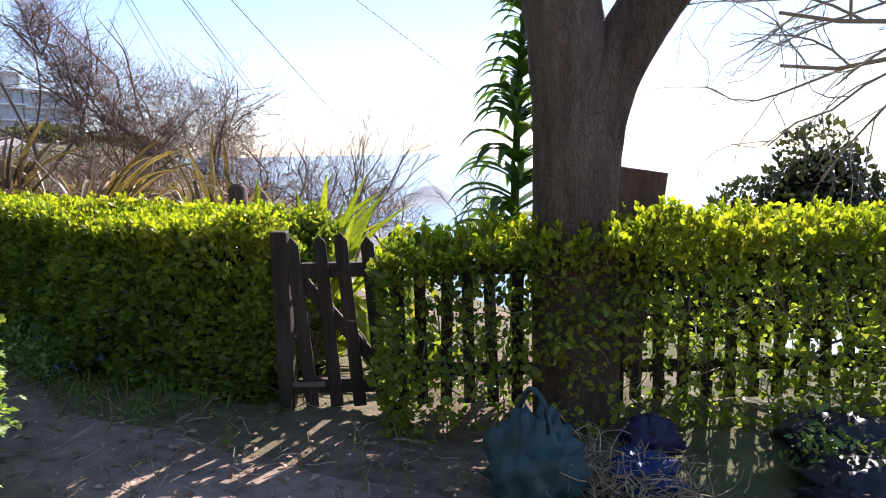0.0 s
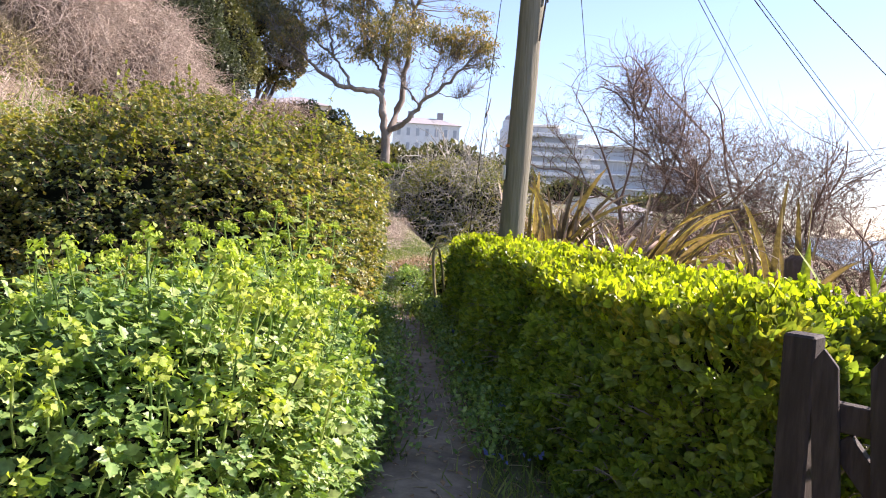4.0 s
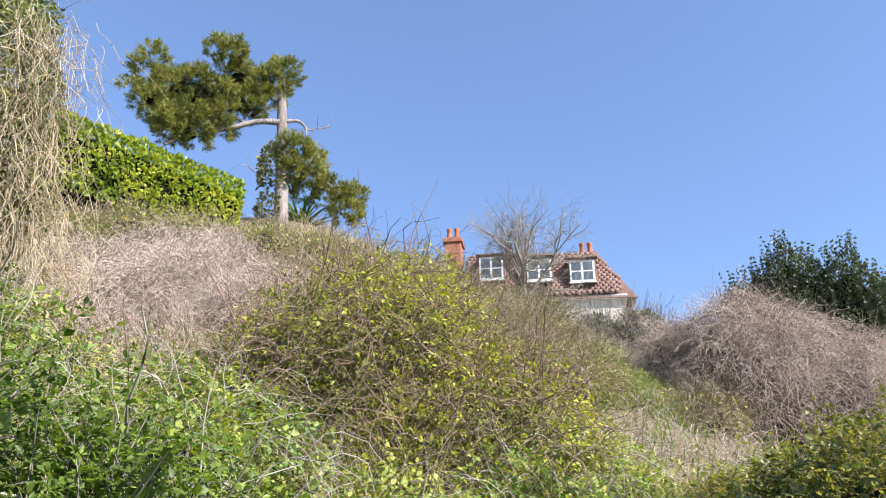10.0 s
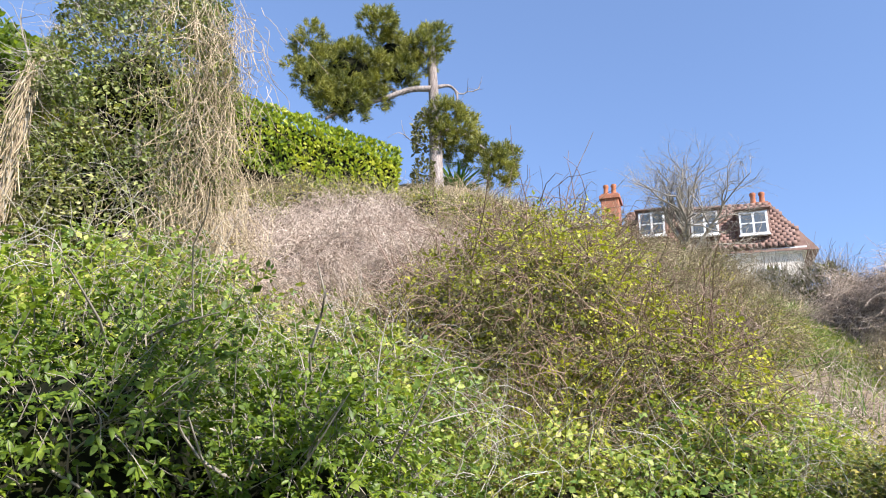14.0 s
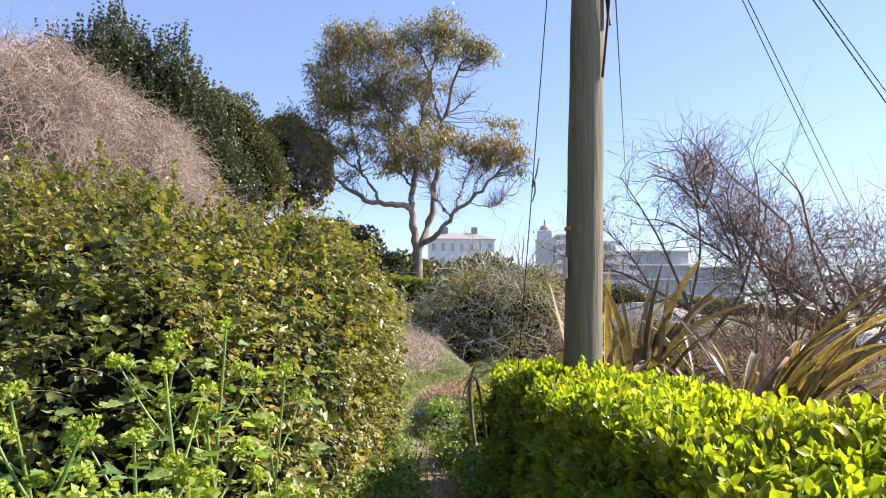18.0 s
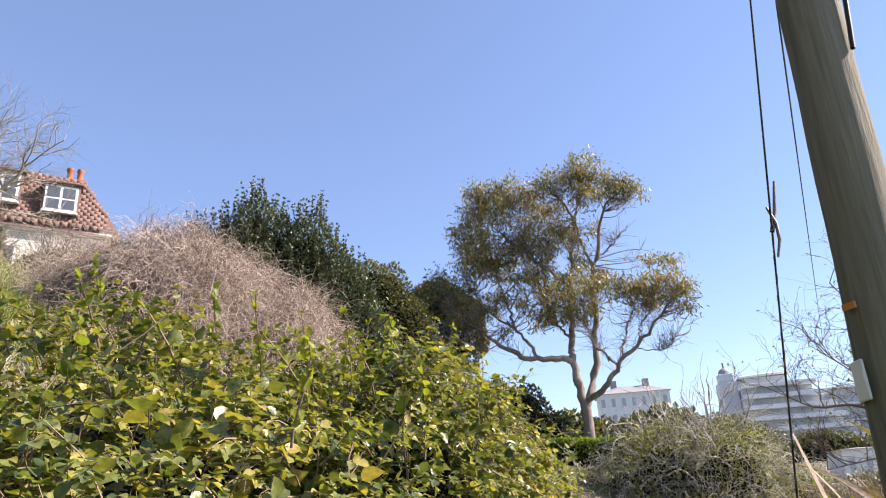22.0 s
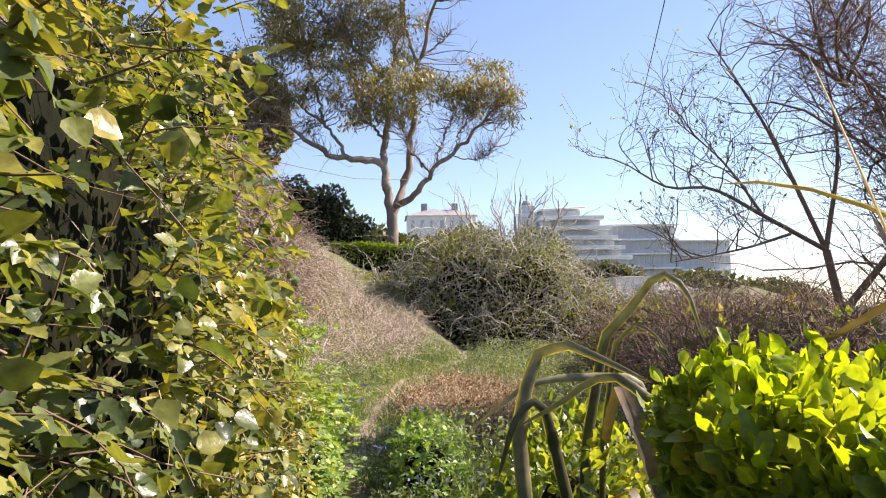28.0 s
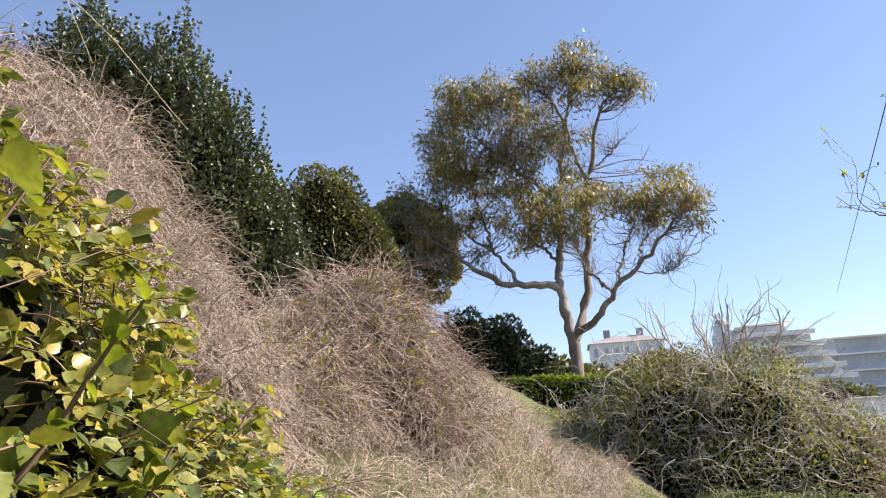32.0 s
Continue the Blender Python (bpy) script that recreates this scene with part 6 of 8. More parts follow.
for i in range(n):
    part("leaf", leaf_mesh("leaf", np.array([[-19.4, 10.4, 11.6]]) + 0.1 * d[i:i + 1], d[i:i + 1], RNG.normal(size=(1, 3)), 1.15, LONG, 0.5), M_ECHIUM, palm)
IVP = [(-19.15, 9.1, 13.2, 0.4, 0.55, 1.2), (-19.1, 9.0, 11.6, 0.35, 0.4, 0.9)]
ivp = thing("ivy", "ivy climbing a pine trunk", "ivy", (-19.1, 9.2, 11))
leafy(ivp, IVP, 1500, 0.12, M_OLIVELEAF, KITE)

# ---- dead bramble mound, dark evergreens, brown bushes ----
MO = [(-7.3, 15.3, 4.5, 1.9, 1.8, 2.45), (-5.7, 16.1, 3.6, 1.5, 1.5, 2.3), (-8.7, 14.9, 4.9, 1.1, 1.3, 1.6), (-4.7, 16.5, 2.6, 1.2, 1.2, 1.9), (-4.0, 16.6, 1.7, 1.1, 1.2, 1.5)]
mound = thing("dead_bramble_mound", "big mound of bare pinkish-brown dead bramble stems", "bush", (-6.5, 15.7, 3.5))
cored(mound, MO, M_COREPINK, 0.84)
stemmy(mound, MO, 22000, 0.7, 0.0052, M_PINKTWIG, 0.8, 0.38, 6, depth=0.3)
stemmy(mound, MO, 400, 0.6, 0.005, M_PINKTWIG, -0.1, 0.2, depth=0.1, up=1.4, low=0.4, name="loose_growth")
BB = [(-2.9, 20.2, 2.8, 1.1, 1.1, 1.55), (-3.5, 20.0, 2.6, 1.0, 1.1, 1.5), (-2.1, 20.5, 1.7, 0.85, 1.0, 1.25), (-3.7, 18.6, 2.2, 1.1, 1.2, 1.2)]
bb = thing("dead_bramble_mound", "brown mound of dry bramble and climbing stems", "bush", (-2.6, 20.2, 1.2))
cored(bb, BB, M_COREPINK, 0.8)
stemmy(bb, BB, 3600, 0.7, 0.006, M_REDTWIG, 0.7, 0.38, depth=0.3)
stemmy(bb, BB, 5000, 0.7, 0.0055, M_PINKTWIG, 0.6, 0.3, depth=0.2)
leafy(bb, BB, 2600, 0.085, M_MIXED, KITE)
DK = [(-7.5, 19.2, 6.45, 1.25, 1.2, 2.8), (-6.2, 19.5, 6.0, 1.2, 1.1, 2.7), (-5.4, 19.9, 5.1, 1.0, 0.95, 2.4), (-4.7, 20.2, 3.9, 0.9, 0.85, 2.0), (-8.5, 19.0, 6.4, 1.0, 1.0, 2.3)]
dk = thing("dark_evergreen", "dense dark green evergreen shrub with upright spiky shoots", "shrub", (-6.6, 19.5, 3.2))
cored(dk, DK, scale=0.8)
leafy(dk, DK, 32000, 0.075, M_DARKLEAF, KITE, 0.9, 0.35, 0.5, 0.5)
p, o = blob_points(DK, 900, 0.15, low=-0.2)
path = twig_paths(p, np.array([[0, 0, 1.0]]) + 0.15 * RNG.normal(size=p.shape), RNG.uniform(0.3, 0.75, len(p)), 0, 0.05, 6)
q = np.repeat(path.reshape(-1, 3), 5, 0)
part("upright_growth", leaf_mesh("upright_growth", q, RNG.normal(size=q.shape) * 0.7 + (0, 0, 0.8), RNG.normal(size=q.shape), 0.08, KITE, 0.8), M_DARKLEAF, dk)
for nm, BL, mt, n, sz in (("dark_tree", [(-8.2, 33.3, 9.9, 1.8, 1.6, 2.5), (-9.5, 33, 8.4, 1.8, 1.7, 2.5), (-7.1, 33.4, 8.2, 1.6, 1.4, 2.4)], M_OLIVELEAF, 16000, 0.12),
                          ("dark_tree", [(-6.5, 38.6, 11.2, 1.7, 1.4, 1.6), (-5.4, 38.8, 10.6, 1.3, 1.2, 1.2), (-7.4, 38.6, 9.6, 1.7, 1.3, 1.9), (-4.9, 38.4, 10.9, 0.9, 0.9, 0.8), (-6.4, 38.4, 8.6, 2.0, 1.3, 1.5), (-5.2, 38.4, 9.3, 1.3, 1.1, 1.3)], M_EUC, 26000, 0.14),
                          ("dark_tree", [(-13, 36, 10.5, 3, 2.5, 3.0), (-10.5, 37, 9.4, 2.5, 2.5, 2.8)], M_DARKLEAF, 8000, 0.22),
                          ("dark_shrub", [(-2.2, 36.4, 4.6, 1.3, 1.0, 2.0), (-3.5, 36.2, 4.9, 1.2, 1.0, 2.1), (-0.9, 36.6, 4.0, 0.9, 0.8, 1.3)], M_DARKLEAF, 5000, 0.16)):
    tr = thing(nm, "dark olive-green rounded evergreen tree crown" if nm == "dark_tree" else "dark bay shrub below a tall tree", "tree", (BL[0][0], BL[0][1], float(land(BL[0][0], BL[0][1]))))
    cored(tr, BL, scale=0.35 if mt == M_EUC else 0.8)
    leafy(tr, BL, n, sz, mt, KITE, 0.9, 0.4, 0.3, 0.6)
    rooted(tr, (BL[0][0], BL[0][1]), BL, 5, 0.14, M_BARK)

# ---- eucalyptus ----
EX, EY, SC = 0.24, 37.5, 0.0299


def ez(px, py, dy=0.0):
    """A place in the tree's own plane, from a sketch 33.4 units to the metre."""
    k_ = 1 + dy / 35.7
    return ((EX + (px - 728) * SC) * k_, EY + dy, 1.5 + (6.25 + (370 - py) * SC * 1.025) * k_)


gum = thing("eucalyptus_tree", "tall eucalyptus with pale forked trunk and open bronze-green crown", "tree", (0.5, EY, 2.9))
limbs = [([(740, 535, 0), (739, 480, 0), (738, 440, 0), (733, 402, 0), (728, 370, 0), (730, 335, 0.3), (735, 300, 0.5)], 0.34, 0.17),
         ([(728, 372, 0), (712, 364, -0.3), (685, 365, -0.6), (655, 358, -0.9), (635, 350, -1.1), (612, 333, -1.3), (585, 310, -1.4), (560, 290, -1.4), (535, 272, -1.2)], 0.21, 0.05),
         ([(735, 300, 0.5), (737, 260, 0.6), (745, 220, 0.7), (752, 180, 0.3), (757, 140, -0.3), (748, 108, -0.9), (725, 78, -1.3)], 0.17, 0.05),
         ([(741, 442, 0), (757, 402, 0.5), (765, 360, 0.9), (770, 320, 1.1), (775, 270, 1.2), (780, 225, 1.1), (790, 190, 0.5), (802, 150, 0), (812, 120, -0.5), (835, 98, -0.9)], 0.24, 0.05),
         ([(742, 432, 0), (768, 420, -0.4), (785, 400, -0.7), (797, 384, -0.9), (822, 361, -1.2), (852, 334, -1.4), (876, 309, -1.6), (902, 284, -1.7)], 0.2, 0.05),
         ([(671, 361, -0.7), (661, 335, -0.2), (640, 310, 0.2), (612, 290, 0.5), (590, 268, 0.6), (575, 240, 0.6)], 0.11, 0.04),
         ([(737, 250, 0.6), (712, 222, 0.2), (682, 196, -0.2), (658, 174, -0.4), (630, 140, -0.4)], 0.12, 0.04),
         ([(782, 222, 1.1), (766, 180, 0.7), (762, 140, -0.2), (770, 100, -1.0), (780, 62, -1.5)], 0.11, 0.04),
         ([(786, 208, 1.0), (812, 190, 1.3), (830, 172, 1.5), (846, 152, 1.6)], 0.06, 0.02),
         ([(797, 384, -0.9), (778, 362, -0.4), (765, 345, 0), (758, 318, 0.2)], 0.07, 0.03),
         ([(806, 376, -1.0), (812, 345, -0.6), (824, 318, -0.3), (836, 290, -0.2)], 0.08, 0.03),
         ([(833, 352, -1.3), (842, 325, -1.0), (860, 300, -0.9), (870, 275, -0.9)], 0.07, 0.03),
         ([(832, 360, -1.2), (858, 366, -1.6), (878, 362, -1.8), (893, 347, -2.0)], 0.035, 0.012),
         ([(730, 335, 0.3), (712, 310, 0.9), (695, 280, 1.2), (690, 250, 1.2)], 0.09, 0.04),
         ([(612, 333, -1.3), (590, 340, -1.6), (565, 333, -1.8), (545, 322, -1.9)], 0.035, 0.012),
         ([(682, 196, -0.2), (672, 160, -0.5), (660, 115, -0.5), (650, 85, -0.4)], 0.07, 0.03),
         ([(640, 310, 0.2), (632, 270, 0.8), (615, 215, 1.0), (600, 160, 0.8), (598, 110, 0.6)], 0.09, 0.04)]
LP = []
for i_, (pts, r0, r1) in enumerate(limbs):
    path = smooth_path([ez(*q) for q in pts], 24)
    path[3:-1] += 0.05 * RNG.normal(size=(20, 3))
    LP.append(path)
    part("limb" if i_ else "trunk", tube_mesh("limb", path[None], 0.8 * np.linspace(r0, r1, 24)[None] * (1 + 0.05 * RNG.normal(size=(1, 24))), 10), M_GUMBARK, gum)
LPA = np.concatenate([q[8:] for q in LP[1:]])
CR = [(782, 50, 36, 28, -1.6), (738, 64, 34, 22, -1.5), (700, 72, 24, 18, -1.2), (846, 92, 32, 20, -1.0), (814, 78, 24, 22, -1.2), (790, 92, 28, 18, -1.8), (862, 98, 16, 14, -1.0),
      (612, 72, 42, 24, 0.2), (655, 72, 30, 22, -0.4), (588, 108, 30, 28, 0.5), (632, 108, 36, 24, -0.8), (684, 86, 20, 20, 0.2), (690, 108, 14, 10, 0.4), (596, 62, 22, 14, -0.6),
      (568, 160, 28, 34, 0.4), (600, 160, 32, 24, -0.6), (612, 196, 44, 24, 0.6), (576, 200, 30, 24, -0.5), (548, 130, 10, 8, 0.2), (640, 190, 28, 20, 0.2),
      (690, 148, 36, 26, -0.5), (664, 168, 28, 24, 0.3), (730, 158, 34, 22, -0.8), (700, 186, 30, 16, -0.3), (752, 172, 16, 14, 0.9), (786, 156, 12, 10, 0.8),
      (702, 270, 34, 24, -0.9), (742, 264, 32, 22, -0.8), (728, 292, 28, 16, -0.9), (690, 300, 22, 14, 1.1), (712, 250, 26, 14, 0.4),
      (802, 256, 36, 18, -0.6), (838, 264, 26, 20, -1.0), (880, 264, 34, 20, -1.5), (908, 274, 28, 24, -1.7), (896, 224, 30, 12, 2.2), (922, 302, 14, 10, -1.7), (780, 248, 20, 14, 0.8), (858, 282, 26, 14, -0.6), (870, 214, 16, 8, 2.0),
      (785, 228, 16, 10, 1.1), (612, 258, 32, 14, 0.4), (558, 252, 30, 20, -1.0), (528, 246, 26, 24, -0.6), (592, 284, 22, 10, -1.2), (650, 266, 22, 16, 0.8), (624, 314, 8, 6, -1.0), (545, 285, 26, 14, -1.3), (660, 230, 24, 16, -0.6), (520, 215, 22, 18, 0.2), (722, 118, 26, 20, 0.4), (690, 218, 34, 18, 0.3), (742, 232, 26, 14, -0.4), (760, 205, 14, 16, 0.9), (770, 285, 20, 14, 0.5)]
CB = [(*ez(a, b, dy), 0.95 * rx * SC, max(rx, rz) * SC * 0.9, 1.15 * rz * SC) for a, b, rx, rz, dy in CR]
# boughlets end in hanging tufts of narrow leaves
tips, brs = [], []
for c in CB:
    vol = max(6, int(40 * c[3] * c[5] / 0.6))
    for _ in range(vol):
        d = unit(RNG.normal(size=3) + (0, 0, 0.25))
        tips.append(np.array(c[:3]) + np.array(c[3:]) * d * RNG.uniform(0.3, 1.28))
    for _ in range(max(6, vol // 3)):
        e = np.array(c[:3]) + np.array(c[3:]) * RNG.normal(size=3) * 0.45
        low_ = LPA[LPA[:, 2] < e[2] - 0.2]
        low_ = low_ if len(low_) else LPA
        s0 = low_[np.argmin(((low_ - e) ** 2).sum(1) + 1.2 * RNG.random(len(low_)))]
        brs.append(smooth_path([s0, s0 * 0.5 + e * 0.5 + RNG.normal(size=3) * 0.2 - (0, 0, 0.1), e], 8))
brs = [q for q in brs if np.linalg.norm(q[-1] - q[0]) < 3.4]
part("branch_mass", tube_mesh("branch_mass", np.stack(brs), np.linspace(0.028, 0.008, 8)[None] * np.ones((len(brs), 1)), 5), M_GUMBARK, gum)
tw = np.repeat(np.array([b_[5] for b_ in brs]), 5, 0)
part("twig_mass", tube_mesh("twig_mass", twig_paths(tw, RNG.normal(size=tw.shape) + (0, 0, 0.5), 0.7, 0.1, 0.2, 5), np.linspace(0.013, 0.005, 5)[None] * np.ones((len(tw), 1))), M_GUMBARK, gum)
tips = np.array(tips)
per = 18
q = np.repeat(tips, per, 0) + RNG.normal(size=(len(tips) * per, 3)) * (0.19, 0.19, 0.15)
d = 0.7 * RNG.normal(size=q.shape) + (0, 0, -0.9)
part("foliage", leaf_mesh("foliage", q, d, RNG.normal(size=q.shape), 0.23 * RNG.uniform(0.6, 1.3, len(q)), DIAMOND, 0.45), M_EUC, gum)
st = np.repeat(LPA[(LPA[:, 2] < 14.5)], 6, 0)
part("bare_twig_mass", tube_mesh("bare_twig_mass", twig_paths(st, RNG.normal(size=st.shape) * 0.8 + (0, 0, 0.9), 1.1 * RNG.uniform(0.5, 1.3, len(st)), -0.05, 0.2, 6), np.linspace(0.012, 0.004, 6)[None] * np.ones((len(st), 1))), M_GUMBARK, gum)

# ---- the thicket and hedge below the eucalyptus ----
hedge("clipped_hedge", "low clipped dark green hedge below a tall tree", [(-3.4, 34.4, 3.95), (-0.5, 34.2, 3.85), (3.0, 34.0, 3.7)], 1.1, 1.2, 9000, 0.12, M_ELDER, KITE, 0.85, 7)
TA = [(3.0, 30.2, 1.6, 1.9, 1.5, 2.5), (5.0, 29.7, 1.4, 1.8, 1.5, 2.5), (6.8, 29.3, 0.5, 1.6, 1.4, 1.6), (1.6, 30.6, 1.4, 1.4, 1.3, 1.6), (8.2, 29.0, -0.3, 1.4, 1.4, 1.3), (4.2, 28.6, 0.3, 1.6, 1.2, 1.2), (0.7, 31.2, 1.5, 1.3, 1.1, 1.1), (-0.6, 32.0, 1.9, 1.2, 1.1, 0.8), (2.2, 29.2, 0.7, 1.2, 1.0, 1.2), (6.0, 28.4, 0.2, 1.3, 1.1, 1.2)]
ta = thing("tangled_thicket", "tangled grey-green thicket with bare upright sticks", "bush", (4.4, 29.8, 0))
cored(ta, TA, scale=0.6)
leafy(ta, TA, 24000, 0.08, M_MIXED, KITE, 1.0, 0.5)
leafy(ta, TA, 14000, 0.08, M_OLIVELEAF, KITE, 1.0, 0.5)
stemmy(ta, TA, 3000, 1.2, 0.011, M_PALETWIG, 0.5, 0.42, 8, depth=0.3, low=-0.2)
stemmy(ta, TA, 320, 2.0, 0.014, M_PALETWIG, 0.5, 0.35, 9, 0.2, "loose_growth", 0.0, 0.5)
stk = {}
for x, y, z in ((4.2, 29.9, 3.5), (4.6, 29.8, 3.6), (5.6, 29.6, 3.4), (5.0, 29.9, 3.6), (3.2, 30, 3.6)):
    for _ in range(3):
        grow((x, y, z), (RNG.normal() * 0.35, RNG.normal() * 0.3, 1), 1.6, 0.03, 1, out=stk, kids=3, spread=0.35)
grown(ta, stk, M_PALETWIG, ("stick_mass", "stick_mass"), (4, 5))
for nm, lb, BL, cm, lm, n, tm, nt in (("red_brown_scrub", "red-brown winter scrub beside the path", [(4.5, 17.2, 0.4, 1.4, 1.0, 0.9), (5.8, 16.8, 0.3, 1.4, 1.0, 1.0), (7.2, 17.2, 0, 1.6, 1.4, 1.1)], M_COREPINK, M_MIXED, 1800, M_REDTWIG, 3600),
                                      ("green_scrub", "green scrub on the seaward slope", [(7.5, 24, -0.3, 2.2, 1.8, 1.4), (10, 26, -1.2, 2.4, 2, 1.6), (11.5, 33, -0.5, 3, 2.4, 2.2), (15, 40, -0.5, 4, 3, 3.0)], M_CORE, M_OLIVELEAF, 7000, M_GREYTWIG, 2500),
                                      ("dry_scrub", "dry brown scrub behind the hedge", [(4.6, 9.6, 0.3, 1.2, 1.4, 0.9), (5.8, 11.5, 0.0, 1.4, 1.6, 1.1), (4.4, 12.6, 0.25, 1.1, 1.4, 0.95), (3.6, 13.9, 0.2, 0.8, 1.0, 0.7), (4.4, 15.2, 0.25, 1.1, 1.1, 0.9)], M_COREPINK, M_MIXED, 1500, M_REDTWIG, 3600)):
    sb = thing(nm, lb, "bush", (BL[0][0], BL[0][1], float(land(BL[0][0], BL[0][1]))))
    cored(sb, BL, cm, 0.58)
    stemmy(sb, BL, int(nt * 1.5), 0.65, 0.006, tm, 0.4, 0.38, 6, depth=0.5)
    leafy(sb, BL, n, 0.1, lm, KITE)

# ---- bare trees behind the hedge and by the gate ----


def bare_tree(name, label, base, dirs, length, r, levels=3, kids=5, mat=M_REDTWIG, spread=0.45, lift=0.12, buds=None, nbud=0, shrink=0.62):
    th = thing(name, label, "tree", base)
    out = {}
    for d in dirs:
        grow(base, d, length, r, levels, spread, kids, 6, lift, out, shrink)
    grown(th, out, mat)
    if buds:
        tp = tips_of(out, 0)
        tp = tp[RNG.integers(0, len(tp), nbud)]
        part("bud_mass", leaf_mesh("bud_mass", tp, RNG.normal(size=tp.shape) + (0, 0, 0.6), RNG.normal(size=tp.shape), 0.05 * RNG.uniform(0.6, 1.4, nbud), KITE, 1.1), buds, th)
    return th


def twig_tree(name, label, pts, r, blobs, n, length, mat=M_REDTWIG):
    """A leaning stem with a dense cloud of fine bare twigs."""
    th = thing(name, label, "tree", pts[0])
    for dx, dy, k_ in ((0, 0, 1.0), (0.3, -0.1, 0.8), (-0.25, 0.1, 0.75), (0.5, 0.1, 0.6)):
        q = [np.array(u_) + np.array((dx, dy, 0)) * (i_ / (len(pts) - 1)) * 1.6 + RNG.normal(size=3) * 0.16 for i_, u_ in enumerate(smooth_path(pts, 7))]
        part("limb", tube_mesh("limb", smooth_path(q, 14)[None], np.linspace(r * k_, r * 0.15, 14)[None], 6), mat, th)
    out_ = {}
    for c in blobs:
        for _ in range(4):
            grow(np.array(c[:3]) - (0.0, 0.0, 0.75 * c[5]), (RNG.normal() * 0.35 - 0.45, RNG.normal() * 0.3 + 0.1, 1.0), 1.9 * c[5], 0.022, 2, 0.55, 6, 6, 0.05, out_, 0.55)
    grown(th, out_, mat, ("twig_mass", "branch_mass", "limb_mass", "limb", "limb"))
    stemmy(th, blobs, int(n * 0.8), length, 0.0045, mat, -0.05, 0.34, 7, 0.9, "twig_mass", -0.9, 0.5, 0.6)
    stemmy(th, blobs, n // 26, length * 1.5, 0.012, mat, -0.05, 0.4, 8, 0.9, "branch_mass", -0.9, 0.5, 0.5)
    return th


twig_tree("leaning_bare_tree", "windswept bare tree with dense red-brown twigs", [(8.3, 13.8, -0.5), (7.7, 14.2, 1.5), (6.8, 14.6, 3.6), (5.9, 15.0, 4.9)], 0.06,
          [(7.1, 14.3, 2.3, 0.9, 0.9, 1.5), (8.2, 14.0, 2.0, 1.0, 0.9, 1.6), (6.3, 14.6, 3.4, 0.6, 0.7, 1.0), (5.7, 14.8, 4.4, 0.4, 0.5, 0.75), (9.2, 13.5, 1.8, 1.0, 0.9, 1.5), (6.9, 14.4, 1.1, 0.9, 0.8, 1.1)], 9500, 0.6)
twig_tree("leaning_bare_tree", "dense bare red-brown tree on the seaward side", [(9.6, 11.8, -1.2), (9.4, 12.0, 0.5), (9.0, 12.4, 2.0)], 0.08, [(9.3, 12.1, 0.6, 1.0, 1.0, 1.2), (10.3, 11.0, 0.3, 0.9, 1.0, 1.1), (11.2, 9.8, -0.2, 0.9, 0.9, 0.9)], 3000, 0.7)
bare_tree("slender_bare_tree", "slender bare tree against the sea", (10.6, 10.4, -1.6), [(0, 0, 1), (0.15, -0.1, 1), (-0.12, 0.1, 1)], 2.6, 0.05, 3, 5, M_GREYTWIG, 0.35)
bud = thing("budding_tree", "spreading bare tree with small budding leaves on thin twigs", "tree", (5.6, 14.9, -0.1))
part("trunk", tube_mesh("trunk", smooth_path([(5.7, 14.9, -0.3), (5.6, 14.9, 0.8), (5.4, 14.9, 1.9)], 10)[None], np.linspace(0.07, 0.045, 10)[None], 9), M_REDTWIG, bud)
fine = {}
for pts, r_ in (([(5.4, 14.9, 1.9), (4.6, 14.8, 2.3), (3.95, 14.7, 2.6), (3.4, 14.6, 2.6), (2.95, 14.6, 2.85)], 0.03), ([(5.4, 14.9, 1.9), (5.0, 15.0, 3.0), (4.7, 15.0, 3.6), (4.15, 15.0, 4.5)], 0.032), ([(5.4, 14.9, 1.9), (5.7, 15.0, 3.2), (5.6, 15.1, 4.6)], 0.032),
                ([(4.6, 14.8, 2.3), (4.3, 15.1, 3.0), (3.7, 15.2, 3.6)], 0.02), ([(5.0, 14.95, 2.1), (4.2, 14.6, 1.9), (3.3, 14.4, 1.75)], 0.02), ([(5.6, 14.9, 1.2), (6.3, 14.7, 2.2), (6.6, 14.5, 3.4)], 0.05)):
    path = smooth_path(pts, 14)
    part("limb", tube_mesh("limb", path[None], np.linspace(r_, r_ * 0.25, 14)[None], 7), M_REDTWIG, bud)
    for q_ in path[3:]:
        grow(q_, (RNG.normal() * 0.5 - 0.25, RNG.normal() * 0.4, 0.75), 0.7, 0.009, 2, 0.6, 4, 6, 0.08, fine, 0.6)
for lv_, nm_ in ((2, "branch_mass"), (1, "branch_mass"), (0, "twig_mass")):
    part(nm_, tube_mesh(nm_, np.stack([q_ for q_, _ in fine[lv_]]), np.stack([r_ for _, r_ in fine[lv_]]).clip(0.0022), 3 if lv_ == 0 else 4), M_REDTWIG, bud)
tp = tips_of(fine, 0)
tp = tp[RNG.integers(0, len(tp), 900)]
part("bud_mass", leaf_mesh("bud_mass", tp, RNG.normal(size=tp.shape) + (0, 0, 0.6), RNG.normal(size=tp.shape), 0.04 * RNG.uniform(0.6, 1.4, len(tp)), KITE, 0.9), M_MIXED, bud)
bare_tree("bare_sapling", "thin dark leaning sapling", (3.7, 8.3, 0), [(0.16, -0.1, 1)], 2.3, 0.03, 1, 3, M_REDTWIG, 0.25)
gt = thing("bare_tree", "bare garden tree with fine branches over the sea", "tree", (6.1, -3.6, -0.9))
